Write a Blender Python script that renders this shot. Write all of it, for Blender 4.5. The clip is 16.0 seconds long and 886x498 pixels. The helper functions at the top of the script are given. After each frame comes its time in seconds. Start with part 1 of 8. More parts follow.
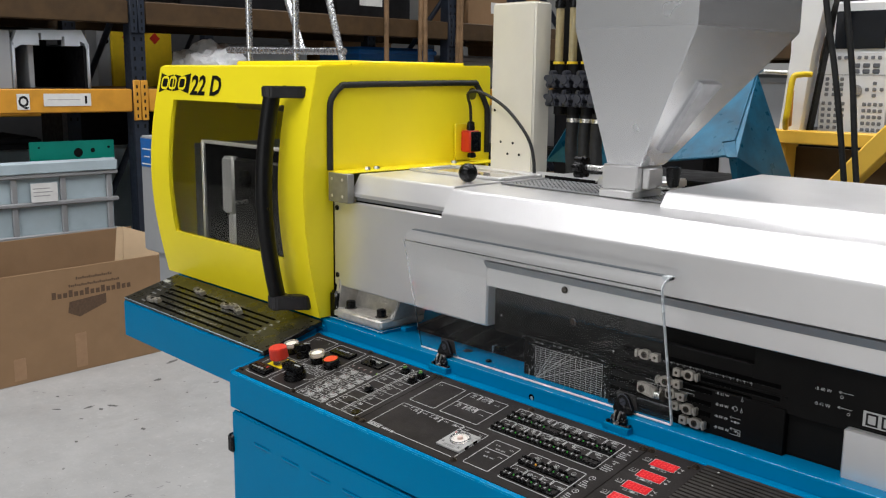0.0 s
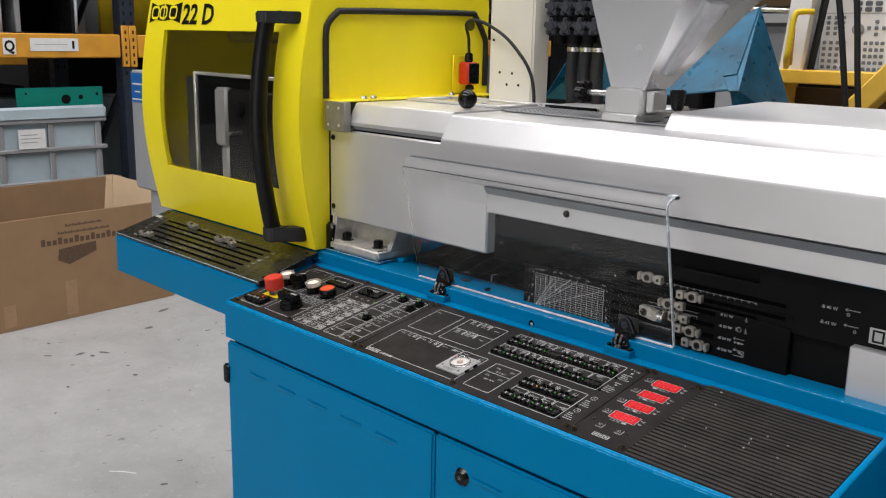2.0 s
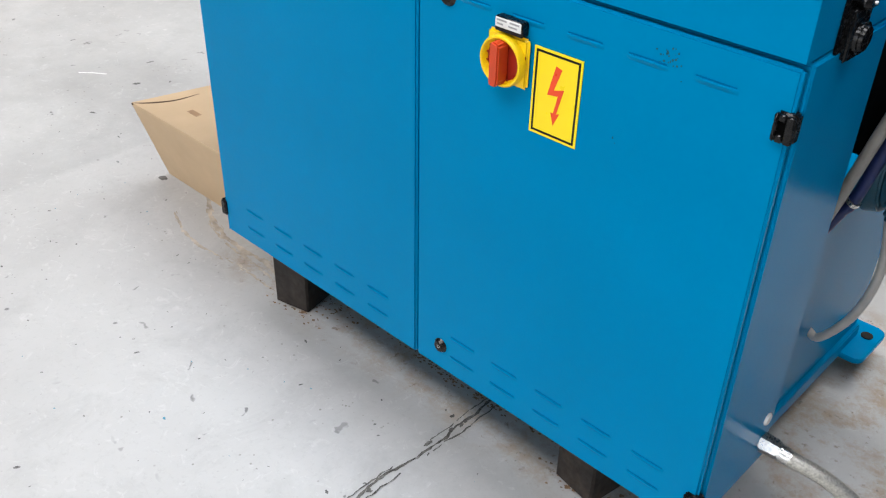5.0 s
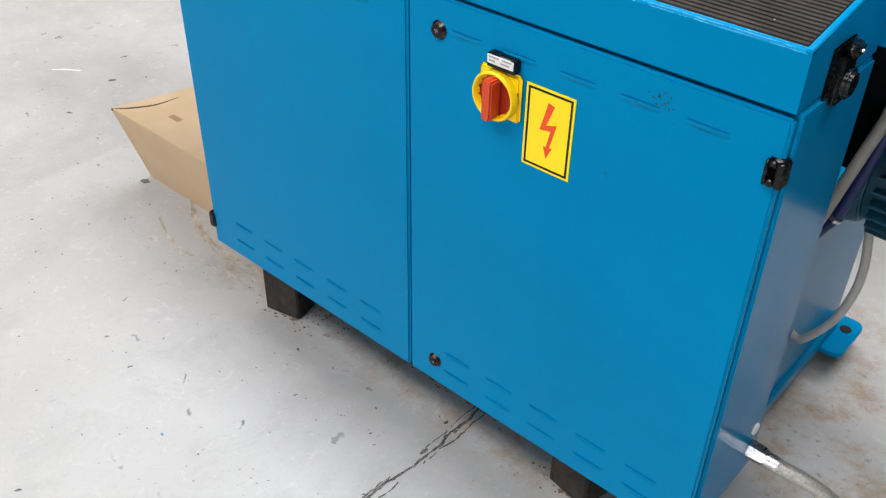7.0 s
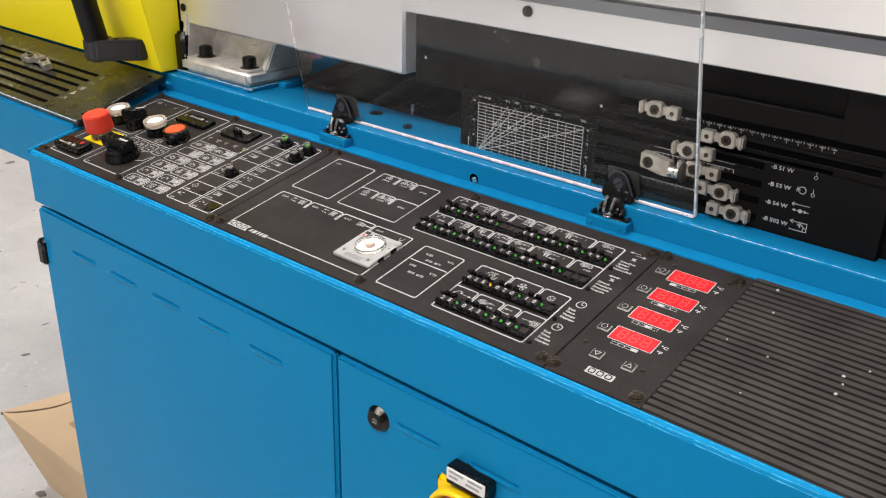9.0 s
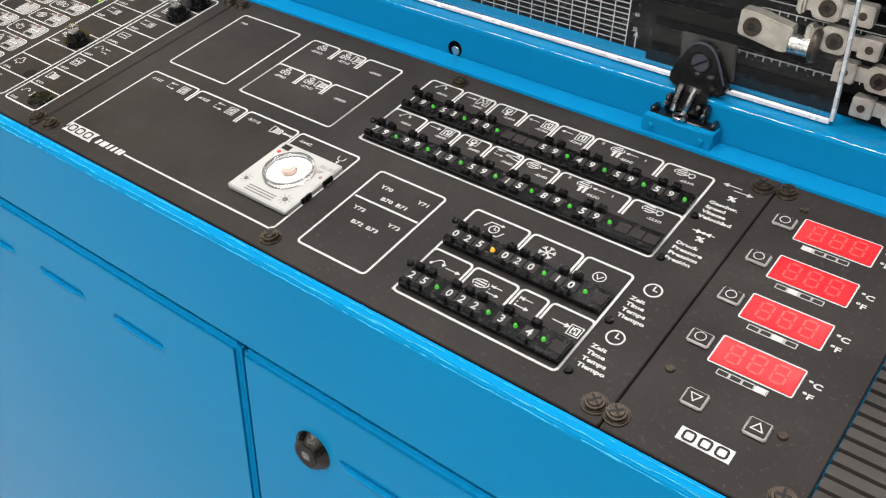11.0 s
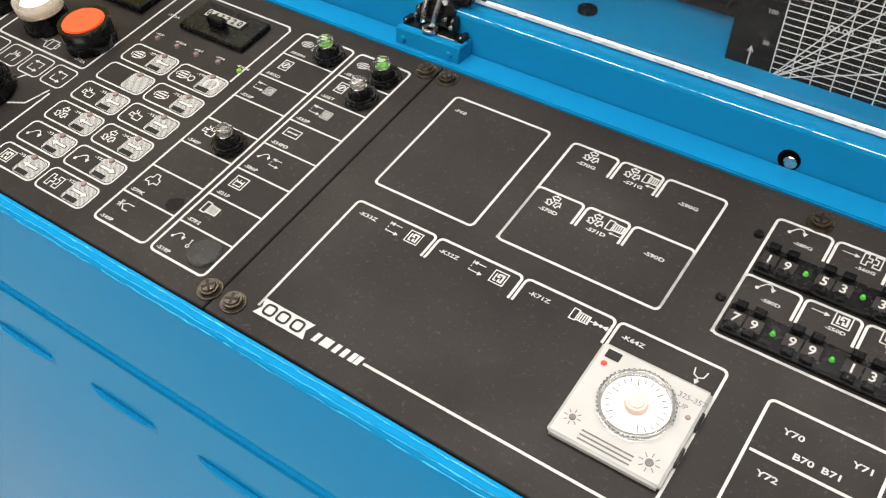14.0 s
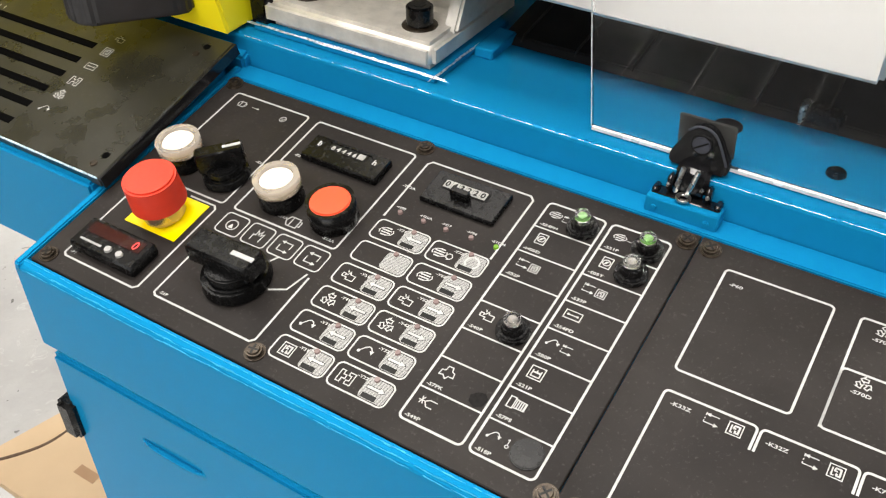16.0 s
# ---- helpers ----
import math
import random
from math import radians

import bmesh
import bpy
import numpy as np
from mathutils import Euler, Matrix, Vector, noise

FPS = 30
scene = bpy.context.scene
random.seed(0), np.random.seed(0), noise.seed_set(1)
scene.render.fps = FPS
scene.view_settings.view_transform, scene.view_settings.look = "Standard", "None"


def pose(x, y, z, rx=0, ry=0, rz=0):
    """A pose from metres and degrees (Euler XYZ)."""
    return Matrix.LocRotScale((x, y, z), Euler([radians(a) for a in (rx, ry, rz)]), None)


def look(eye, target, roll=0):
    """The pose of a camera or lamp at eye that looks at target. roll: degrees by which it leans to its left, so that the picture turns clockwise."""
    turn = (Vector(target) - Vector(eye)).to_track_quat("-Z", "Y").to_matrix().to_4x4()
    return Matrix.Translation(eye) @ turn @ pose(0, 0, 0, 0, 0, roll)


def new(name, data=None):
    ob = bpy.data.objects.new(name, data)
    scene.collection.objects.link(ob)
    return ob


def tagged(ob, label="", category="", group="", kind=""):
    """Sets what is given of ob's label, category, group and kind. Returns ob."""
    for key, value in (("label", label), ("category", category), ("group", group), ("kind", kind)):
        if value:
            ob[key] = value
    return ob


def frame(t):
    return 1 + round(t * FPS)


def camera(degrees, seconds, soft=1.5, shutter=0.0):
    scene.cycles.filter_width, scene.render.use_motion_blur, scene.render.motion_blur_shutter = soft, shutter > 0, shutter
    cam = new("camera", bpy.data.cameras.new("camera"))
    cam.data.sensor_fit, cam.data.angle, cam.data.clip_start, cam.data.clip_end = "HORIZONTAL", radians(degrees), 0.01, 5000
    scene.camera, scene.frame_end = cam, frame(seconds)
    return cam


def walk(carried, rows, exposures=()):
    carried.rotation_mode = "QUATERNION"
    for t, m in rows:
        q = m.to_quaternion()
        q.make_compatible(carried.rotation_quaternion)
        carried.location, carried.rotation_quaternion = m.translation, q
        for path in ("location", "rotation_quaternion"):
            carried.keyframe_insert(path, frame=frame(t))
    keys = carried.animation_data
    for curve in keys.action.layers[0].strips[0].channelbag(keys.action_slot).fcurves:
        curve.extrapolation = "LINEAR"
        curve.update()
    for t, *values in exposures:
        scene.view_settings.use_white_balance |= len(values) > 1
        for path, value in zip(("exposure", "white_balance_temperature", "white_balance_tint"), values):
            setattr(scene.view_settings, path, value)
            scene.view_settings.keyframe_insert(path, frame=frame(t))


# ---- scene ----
cam = camera(50.8, 16.0, 1.2)
PATH = [
    (0, (1.479, -0.878, 1.515), (0.059, 0.483, 1.152), 0.7),
    (0.5, (1.477, -0.88, 1.513), (0.061, 0.484, 1.147), 0.7),
    (1, (1.473, -0.881, 1.503), (0.063, 0.49, 1.136), 0.8),
    (1.5, (1.468, -0.882, 1.481), (0.066, 0.491, 1.093), 0.9),
    (2, (1.46, -0.88, 1.454), (0.069, 0.485, 1.008), 1.1),
    (2.5, (1.452, -0.867, 1.415), (0.08, 0.487, 0.882), 1.0),
    (3, (1.445, -0.863, 1.372), (0.104, 0.475, 0.733), 1.1),
    (3.5, (1.446, -0.865, 1.333), (0.149, 0.449, 0.564), 1.2),
    (4, (1.449, -0.876, 1.3), (0.211, 0.404, 0.39), 1.1),
    (4.5, (1.449, -0.885, 1.275), (0.266, 0.357, 0.246), 1.2),
    (5, (1.449, -0.891, 1.261), (0.314, 0.316, 0.14), 1.3),
    (5.2, (1.45, -0.89, 1.26), (0.327, 0.307, 0.116), 1.2),
    (7.3, (1.378, -0.885, 1.36), (0.323, 0.327, 0.17), 1.0),
    (7.5, (1.36, -0.862, 1.361), (0.27, 0.378, 0.233), 1.1),
    (8, (1.279, -0.785, 1.405), (0.169, 0.534, 0.392), 1.5),
    (8.5, (1.182, -0.644, 1.398), (0.033, 0.734, 0.515), 1.5),
    (9, (1.128, -0.534, 1.353), (-0.037, 0.87, 0.533), 1.4),
    (9.5, (1.037, -0.446, 1.304), (-0.122, 0.953, 0.467), 1.6),
    (10, (0.972, -0.377, 1.287), (-0.14, 0.981, 0.328), 1.6),
    (10.2, (0.954, -0.355, 1.281), (-0.13, 0.993, 0.277), 1.7),
    (12.3, (0.806, -0.181, 1.243), (-0.05, 1.098, -0.034), 2.4),
    (12.5, (0.781, -0.179, 1.247), (-0.062, 1.091, -0.048), 2.5),
    (13, (0.713, -0.176, 1.255), (-0.14, 1.077, -0.051), 2.0),
    (13.5, (0.657, -0.176, 1.261), (-0.198, 1.065, -0.054), 1.4),
    (14, (0.611, -0.184, 1.271), (-0.227, 1.071, -0.042), 1.6),
    (14.5, (0.568, -0.196, 1.282), (-0.256, 1.07, -0.029), 1.5),
    (15, (0.521, -0.214, 1.296), (-0.287, 1.074, -0.004), 1.1),
    (15.5, (0.483, -0.23, 1.307), (-0.333, 1.073, 0.028), 0.3),
    (16, (0.449, -0.236, 1.335), (-0.378, 1.082, 0.079), -0.2),
]
walk(cam, [(t, look(eye, target, roll)) for t, eye, target, roll in PATH], [(0, -0.2, 6350, 12), (2, -0.2, 6400, 14), (2.5, -0.25, 6400, 16), (3, -0.28, 6350, 16), (3.5, 0.15, 6250, 13), (4, 0.56, 6200, 12), (5, 0.56, 6300, 12), (7.5, 0.54, 6450, 12), (8, 0.56, 6450, 12), (9, 0.4, 6750, 15), (10, 0.5, 6600, 13), (12.5, 0.8, 6800, 12), (13, 0.76, 6850, 12), (14, 0.62, 6950, 12), (16, 0.64, 6900, 11)])

# ---- world and light ----
world = bpy.data.worlds.new("hall_sky")
scene.world = world
world.use_nodes = True
wn = world.node_tree
sky = wn.nodes.new("ShaderNodeTexSky")
sky.sky_type = "NISHITA"
sky.sun_disc = False
sky.sun_elevation, sky.sun_rotation = radians(50), radians(200)
wn.links.new(sky.outputs[0], wn.nodes["Background"].inputs[0])
wn.nodes["Background"].inputs[1].default_value = 0.12


def area(name, m, sx, sy, watts, colour=(1, 1, 1)):
    data = bpy.data.lights.new(name, "AREA")
    data.shape, data.size, data.size_y, data.energy, data.color = "RECTANGLE", sx, sy, watts, colour
    ob = new(name, data)
    ob.matrix_world = m
    return ob


# daylight through three unseen rooflights, and front fill added at a supposed loading door
for ry in (-3.4, 0.6, 4.6):
    area("rooflight_daylight", pose(-0.2, ry, 6.35), 7.4, 1.5, 325, (1.0, 0.99, 0.965))
area("added_front_fill", pose(1.6, -6.95, 2.1, 90, 0, 0), 4.6, 3.8, 84, (1.0, 0.98, 0.94))

# ---- materials ----


def mat(name, base, rough=0.5, metal=0.0, vary=0.12, scale=30.0, bump=0.0, bump_scale=400.0, dust=0.0, dust_col=(0.5, 0.5, 0.48),
        dust_scale=90.0, coat=0.0, trans=0.0, emit=None, emit_power=0.0, alpha=1.0, blotch=0.0, blotch_col=(0.2, 0.16, 0.1), blotch_scale=4.0,
        rough_vary=0.1, ior=1.45, island=0.0, spec=0.5, tint=None):
    m = bpy.data.materials.new(name)
    m.use_nodes = True
    t = m.node_tree
    b = t.nodes["Principled BSDF"]
    b.inputs["Metallic"].default_value = metal
    b.inputs["IOR"].default_value = ior
    b.inputs["Specular IOR Level"].default_value = spec
    b.inputs["Coat Weight"].default_value = coat
    if tint:
        b.inputs["Specular Tint"].default_value = (*tint, 1)
    b.inputs["Coat Roughness"].default_value = 0.08
    b.inputs["Transmission Weight"].default_value = trans
    b.inputs["Alpha"].default_value = alpha
    if emit:
        b.inputs["Emission Color"].default_value = (*emit, 1)
        b.inputs["Emission Strength"].default_value = emit_power
    tc = t.nodes.new("ShaderNodeTexCoord")
    ge = t.nodes.new("ShaderNodeNewGeometry")

    def noise_node(sc, detail=4.0, r=0.55):
        n = t.nodes.new("ShaderNodeTexNoise")
        n.inputs["Scale"].default_value, n.inputs["Detail"].default_value, n.inputs["Roughness"].default_value = sc, detail, r
        t.links.new(ge.outputs["Position"], n.inputs["Vector"])
        return n

    def ramp(src, lo, hi, c0=(0, 0, 0, 1), c1=(1, 1, 1, 1)):
        r = t.nodes.new("ShaderNodeValToRGB")
        r.color_ramp.elements[0].position, r.color_ramp.elements[1].position = lo, hi
        r.color_ramp.elements[0].color, r.color_ramp.elements[1].color = c0, c1
        t.links.new(src, r.inputs[0])
        return r.outputs[0]

    def mix(fac, a, bb, kind="MIX"):
        n = t.nodes.new("ShaderNodeMix")
        n.data_type, n.blend_type = "RGBA", kind
        if isinstance(fac, (int, float)):
            n.inputs[0].default_value = fac
        else:
            t.links.new(fac, n.inputs[0])
        for i, v in ((6, a), (7, bb)):
            if isinstance(v, tuple):
                n.inputs[i].default_value = v
            else:
                t.links.new(v, n.inputs[i])
        return n.outputs[2]

    lo = tuple(c * (1 - vary) for c in base) + (1,)
    hi = tuple(min(1, c * (1 + vary)) for c in base) + (1,)
    n1 = noise_node(scale)
    col = ramp(n1.outputs[0], 0.3, 0.7, lo, hi)
    if island:
        col = mix(island, col, ramp(ge.outputs["Random Per Island"], 0, 1, (0.35, 0.35, 0.35, 1), (1, 1, 1, 1)), "MULTIPLY")
    if blotch:
        n2 = noise_node(blotch_scale, 8, 0.65)
        col = mix(ramp(n2.outputs[0], 0.55, 0.75, (0, 0, 0, 1), (blotch,) * 3 + (1,)), col, (*blotch_col, 1))
    if dust:
        n3 = noise_node(dust_scale, 6, 0.7)
        col = mix(ramp(n3.outputs[0], 0.58, 0.8, (0, 0, 0, 1), (dust,) * 3 + (1,)), col, (*dust_col, 1))
    t.links.new(col, b.inputs["Base Color"])
    n4 = noise_node(scale * 2.3)
    t.links.new(ramp(n4.outputs[0], 0.3, 0.7, (max(0, rough - rough_vary),) * 3 + (1,), (min(1, rough + rough_vary),) * 3 + (1,)), b.inputs["Roughness"])
    if bump:
        n5 = noise_node(bump_scale, 3)
        bp = t.nodes.new("ShaderNodeBump")
        bp.inputs["Strength"].default_value, bp.inputs["Distance"].default_value = bump, 0.001
        t.links.new(n5.outputs[0], bp.inputs["Height"])
        t.links.new(bp.outputs[0], b.inputs["Normal"])
    return m


BLUE = mat("blue_enamel", (0.0, 0.185, 0.385), 0.2, spec=0.08, tint=(0.02, 0.45, 0.9), vary=0.05, scale=3, bump=0.12, bump_scale=350, rough_vary=0.06, dust=0.06, dust_col=(0.05, 0.3, 0.5), dust_scale=60)
YELLOW = mat("yellow_enamel", (0.97, 0.805, 0.014), 0.34, vary=0.04, scale=4, bump=0.08, bump_scale=300, rough_vary=0.05)
SILVER = mat("silver_paint", (0.75, 0.742, 0.736), 0.38, metal=0.7, vary=0.04, scale=6, bump=0.05, bump_scale=900, rough_vary=0.05)
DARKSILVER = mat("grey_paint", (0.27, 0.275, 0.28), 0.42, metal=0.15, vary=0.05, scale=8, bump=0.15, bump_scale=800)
PANEL = mat("black_panel_film", (0.0215, 0.0185, 0.0172), 0.46, spec=0.11, vary=0.25, scale=14, dust=0.12, dust_col=(0.35, 0.35, 0.34), dust_scale=420, bump=0.1, bump_scale=1200, blotch=0.3, blotch_col=(0.035, 0.033, 0.03), blotch_scale=14)
# black film; the olive cast paints in the reflection of the yellow guard
OLIVESHEEN = mat("tray_film", (0.019, 0.018, 0.012), 0.3, spec=0.5, vary=0.25, scale=20, dust=0.05, dust_scale=300, bump=0.06, bump_scale=700)
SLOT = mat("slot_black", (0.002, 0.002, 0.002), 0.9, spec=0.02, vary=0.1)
BLACK = mat("black_plastic", (0.004, 0.004, 0.0042), 0.24, spec=0.3, vary=0.3, scale=120, bump=0.04, bump_scale=900)
BLACKMAT = mat("black_rubber", (0.012, 0.012, 0.012), 0.65, vary=0.3, scale=60, bump=0.3, bump_scale=700)
HANDLE = mat("handle_black", (0.004, 0.004, 0.004), 0.36, spec=0.3, vary=0.3, scale=40, bump=0.3, bump_scale=600)
MATRUB = mat("ribbed_rubber", (0.028, 0.024, 0.021), 0.55, spec=0.3, vary=0.35, scale=25, dust=0.12, dust_col=(0.12, 0.1, 0.09), dust_scale=160)
PRINT = mat("white_print", (0.41, 0.41, 0.4), 0.55, vary=0.12, scale=300)
PRINTGREY = mat("grey_print", (0.3, 0.3, 0.3), 0.5, vary=0.15, scale=400)
BARE = mat("bare_aluminium", (0.66, 0.63, 0.58), 0.4, metal=0.45, vary=0.16, scale=60, bump=0.5, bump_scale=250, blotch=0.3, blotch_col=(0.22, 0.2, 0.17), blotch_scale=25)
STEEL = mat("steel", (0.6, 0.59, 0.57), 0.3, metal=1.0, vary=0.2, scale=150)
CAMS = mat("cast_zinc", (0.36, 0.335, 0.295), 0.42, metal=0.45, vary=0.25, scale=150, bump=0.3)
SCREW = mat("browned_screw", (0.045, 0.034, 0.024), 0.34, metal=0.6, vary=0.4, scale=300)
RED = mat("red_plastic", (0.62, 0.035, 0.02), 0.35, vary=0.06, scale=60)
ORANGERED = mat("stop_red", (0.66, 0.045, 0.022), 0.42, vary=0.08, scale=60, bump=0.05, bump_scale=500)
ORANGE = mat("orange_button", (0.75, 0.075, 0.025), 0.4, vary=0.05, scale=60)
SIGNYEL = mat("sign_yellow", (0.88, 0.66, 0.0), 0.35, vary=0.03, scale=20)
SWYEL = mat("switch_yellow", (0.85, 0.56, 0.0), 0.4, vary=0.05, scale=40)
SIGNRED = mat("sign_red", (0.75, 0.06, 0.01), 0.35, vary=0.05, scale=30)
SWRED = mat("switch_red", (0.26, 0.013, 0.004), 0.35, vary=0.08, scale=50)
INK = mat("black_ink", (0.005, 0.005, 0.005), 0.45, spec=0.25, vary=0.2, scale=50)
WHITEPL = mat("white_plastic", (0.34, 0.337, 0.322), 0.4, vary=0.04, scale=80)
# the unlit pilot lens gets a faint added glow to brighten its cream
LENS = mat("lamp_lens", (0.8, 0.75, 0.64), 0.25, vary=0.04, scale=60, emit=(1.0, 0.9, 0.7), emit_power=0.2)
LENSRIM = mat("clear_rim", (0.8, 0.72, 0.63), 0.15, vary=0.05, scale=60, trans=0.7)
CLEAR = mat("clear_plastic", (0.93, 0.93, 0.93), 0.04, vary=0.0, trans=0.97, rough_vary=0.02, ior=1.4)
ACRYLIC = mat("acrylic_sheet", (0.96, 0.97, 0.97), 0.02, vary=0.0, trans=0.995, rough_vary=0.015, ior=1.3)
ACRYEDGE = mat("acrylic_edge", (0.75, 0.8, 0.82), 0.25, vary=0.05, trans=0.3)
TINT = mat("smoked_window", (0.8, 0.79, 0.74), 0.04, vary=0.0, trans=1.0, rough_vary=0.02, ior=1.22)
REDDISP = mat("red_display", (0.55, 0.02, 0.025), 0.16, vary=0.1, scale=60, emit=(1, 0.03, 0.03), emit_power=0.03)
REDSEG = mat("red_segment", (0.7, 0.05, 0.05), 0.2, vary=0.1, emit=(1, 0.1, 0.08), emit_power=0.2)
DARKRED = mat("dark_display", (0.03, 0.006, 0.005), 0.15, vary=0.2, scale=60)
LEDG = mat("green_led", (0.12, 0.28, 0.02), 0.15, vary=0.05, emit=(0.45, 1.0, 0.08), emit_power=0.06)
LEDA = mat("amber_led", (0.8, 0.35, 0.02), 0.2, vary=0.05, emit=(1.0, 0.4, 0.02), emit_power=0.15)
LEDDIM = mat("unlit_led", (0.2, 0.14, 0.135), 0.25, vary=0.1)
CARD = mat("cardboard", (0.27, 0.165, 0.085), 0.8, vary=0.06, scale=9, bump=0.2, bump_scale=220, rough_vary=0.05, blotch=0.15, blotch_col=(0.28, 0.17, 0.09), blotch_scale=3)
CARDLIGHT = mat("cardboard_light", (0.54, 0.39, 0.24), 0.8, vary=0.06, scale=9, bump=0.2, bump_scale=220, rough_vary=0.05)
CARDPRINT = mat("brown_print", (0.1, 0.06, 0.035), 0.8, vary=0.2, scale=80)
TIMBER = mat("creosoted_timber", (0.024, 0.018, 0.014), 0.7, vary=0.5, scale=30, bump=0.6, bump_scale=120, blotch=0.6, blotch_col=(0.09, 0.06, 0.04), blotch_scale=14)
HOPPER = mat("hopper_grey", (0.86, 0.87, 0.885), 0.24, metal=0.85, vary=0.03, scale=5, bump=0.08, bump_scale=700, rough_vary=0.04)
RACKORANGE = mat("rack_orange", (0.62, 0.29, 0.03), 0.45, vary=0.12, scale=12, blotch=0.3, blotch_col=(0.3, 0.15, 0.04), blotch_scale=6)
SHADEBROWN = mat("shade_brown", (0.065, 0.036, 0.013), 0.55, vary=0.2, scale=12, blotch=0.4, blotch_col=(0.08, 0.045, 0.02), blotch_scale=5)
SIGHT = mat("sight_glass", (0.8, 0.81, 0.83), 0.12, vary=0.15, scale=30, trans=0.3)
CLADDING = mat("dark_cladding", (0.09, 0.092, 0.095), 0.7, vary=0.2, scale=2)
RACKBLUE = mat("rack_dark_blue", (0.014, 0.02, 0.033), 0.5, vary=0.25, scale=20)
CREAM = mat("cream_powder_coat", (0.72, 0.69, 0.6), 0.45, vary=0.04, scale=12, bump=0.15, bump_scale=700)
GREYBIN = mat("grey_bin_plastic", (0.38, 0.46, 0.495), 0.55, vary=0.1, scale=6, blotch=0.25, blotch_col=(0.4, 0.42, 0.42), blotch_scale=5)
TEAL = mat("teal_sheet", (0.0, 0.24, 0.18), 0.45, vary=0.08, scale=8)
CHUTEBLUE = mat("worn_blue_steel", (0.006, 0.09, 0.16), 0.34, metal=0.25, vary=0.4, scale=14, blotch=0.55, blotch_col=(0.05, 0.15, 0.2), blotch_scale=26, dust=0.5, dust_col=(0.008, 0.02, 0.03), dust_scale=70)
OCHRE = mat("ochre_paint", (0.88, 0.54, 0.07), 0.45, vary=0.07, scale=9)
BRIGHTYEL = mat("bright_yellow", (0.85, 0.6, 0.02), 0.4, vary=0.05, scale=20)
WALLPAINT = mat("wall_paint", (0.42, 0.42, 0.405), 0.75, vary=0.08, scale=2, bump=0.3, bump_scale=60)
ROOFMAT = mat("roof_sheet", (0.4, 0.41, 0.42), 0.6, vary=0.1, scale=2)
FILM = mat("plastic_film", (0.85, 0.86, 0.87), 0.3, vary=0.08, scale=25, bump=0.8, bump_scale=40)
NAVYHOSE = mat("navy_hose", (0.01, 0.02, 0.09), 0.45, vary=0.2)
GREYHOSE = mat("grey_hose", (0.3, 0.28, 0.25), 0.55, vary=0.15, scale=50)
MOTOR = mat("motor_blue", (0.01, 0.07, 0.11), 0.45, vary=0.25, scale=30, bump=0.3)
# near-black for dark parts, and for shade painted into recesses and interiors
DARKVOID = mat("dark_parts_and_shade", (0.006, 0.006, 0.007), 0.6, spec=0.2, vary=0.4, scale=12)
LABELBLUE = mat("label_blue", (0.01, 0.12, 0.4), 0.4, vary=0.05)
PAPER = mat("paper_label", (0.68, 0.68, 0.66), 0.7, vary=0.06, scale=30)
AMBERTUBE = mat("amber_tube", (0.6, 0.5, 0.28), 0.1, vary=0.15, scale=40, trans=0.5)
KNOB = mat("knob_slate", (0.035, 0.038, 0.05), 0.5, vary=0.2, scale=60)
BROWNWOOD = mat("weathered_wood", (0.2, 0.12, 0.06), 0.7, vary=0.3, scale=10, bump=0.4, bump_scale=60)
ANOD = mat("black_anodised", (0.0045, 0.0043, 0.004), 0.5, spec=0.12, vary=0.3, scale=14, dust=0.08, dust_col=(0.1, 0.1, 0.1), dust_scale=500)
LIP = mat("acrylic_lip", (0.06, 0.08, 0.1), 0.1, vary=0.05, trans=0.3)
WEARGLINT = mat("worn_and_glinting_edge", (0.5, 0.66, 0.74), 0.3, metal=0.5, vary=0.3, scale=200)
WHITEPAINT = mat("white_enamel", (0.86, 0.86, 0.85), 0.4, vary=0.03, scale=8)
TUBE = mat("bright_tube", (0.74, 0.75, 0.77), 0.26, metal=0.9, vary=0.05, scale=40)
SCREEN = mat("screen_glass", (0.012, 0.014, 0.018), 0.12, vary=0.1)
BLUEGREYCASE = mat("grey_case", (0.3, 0.31, 0.32), 0.5, vary=0.06, scale=10)


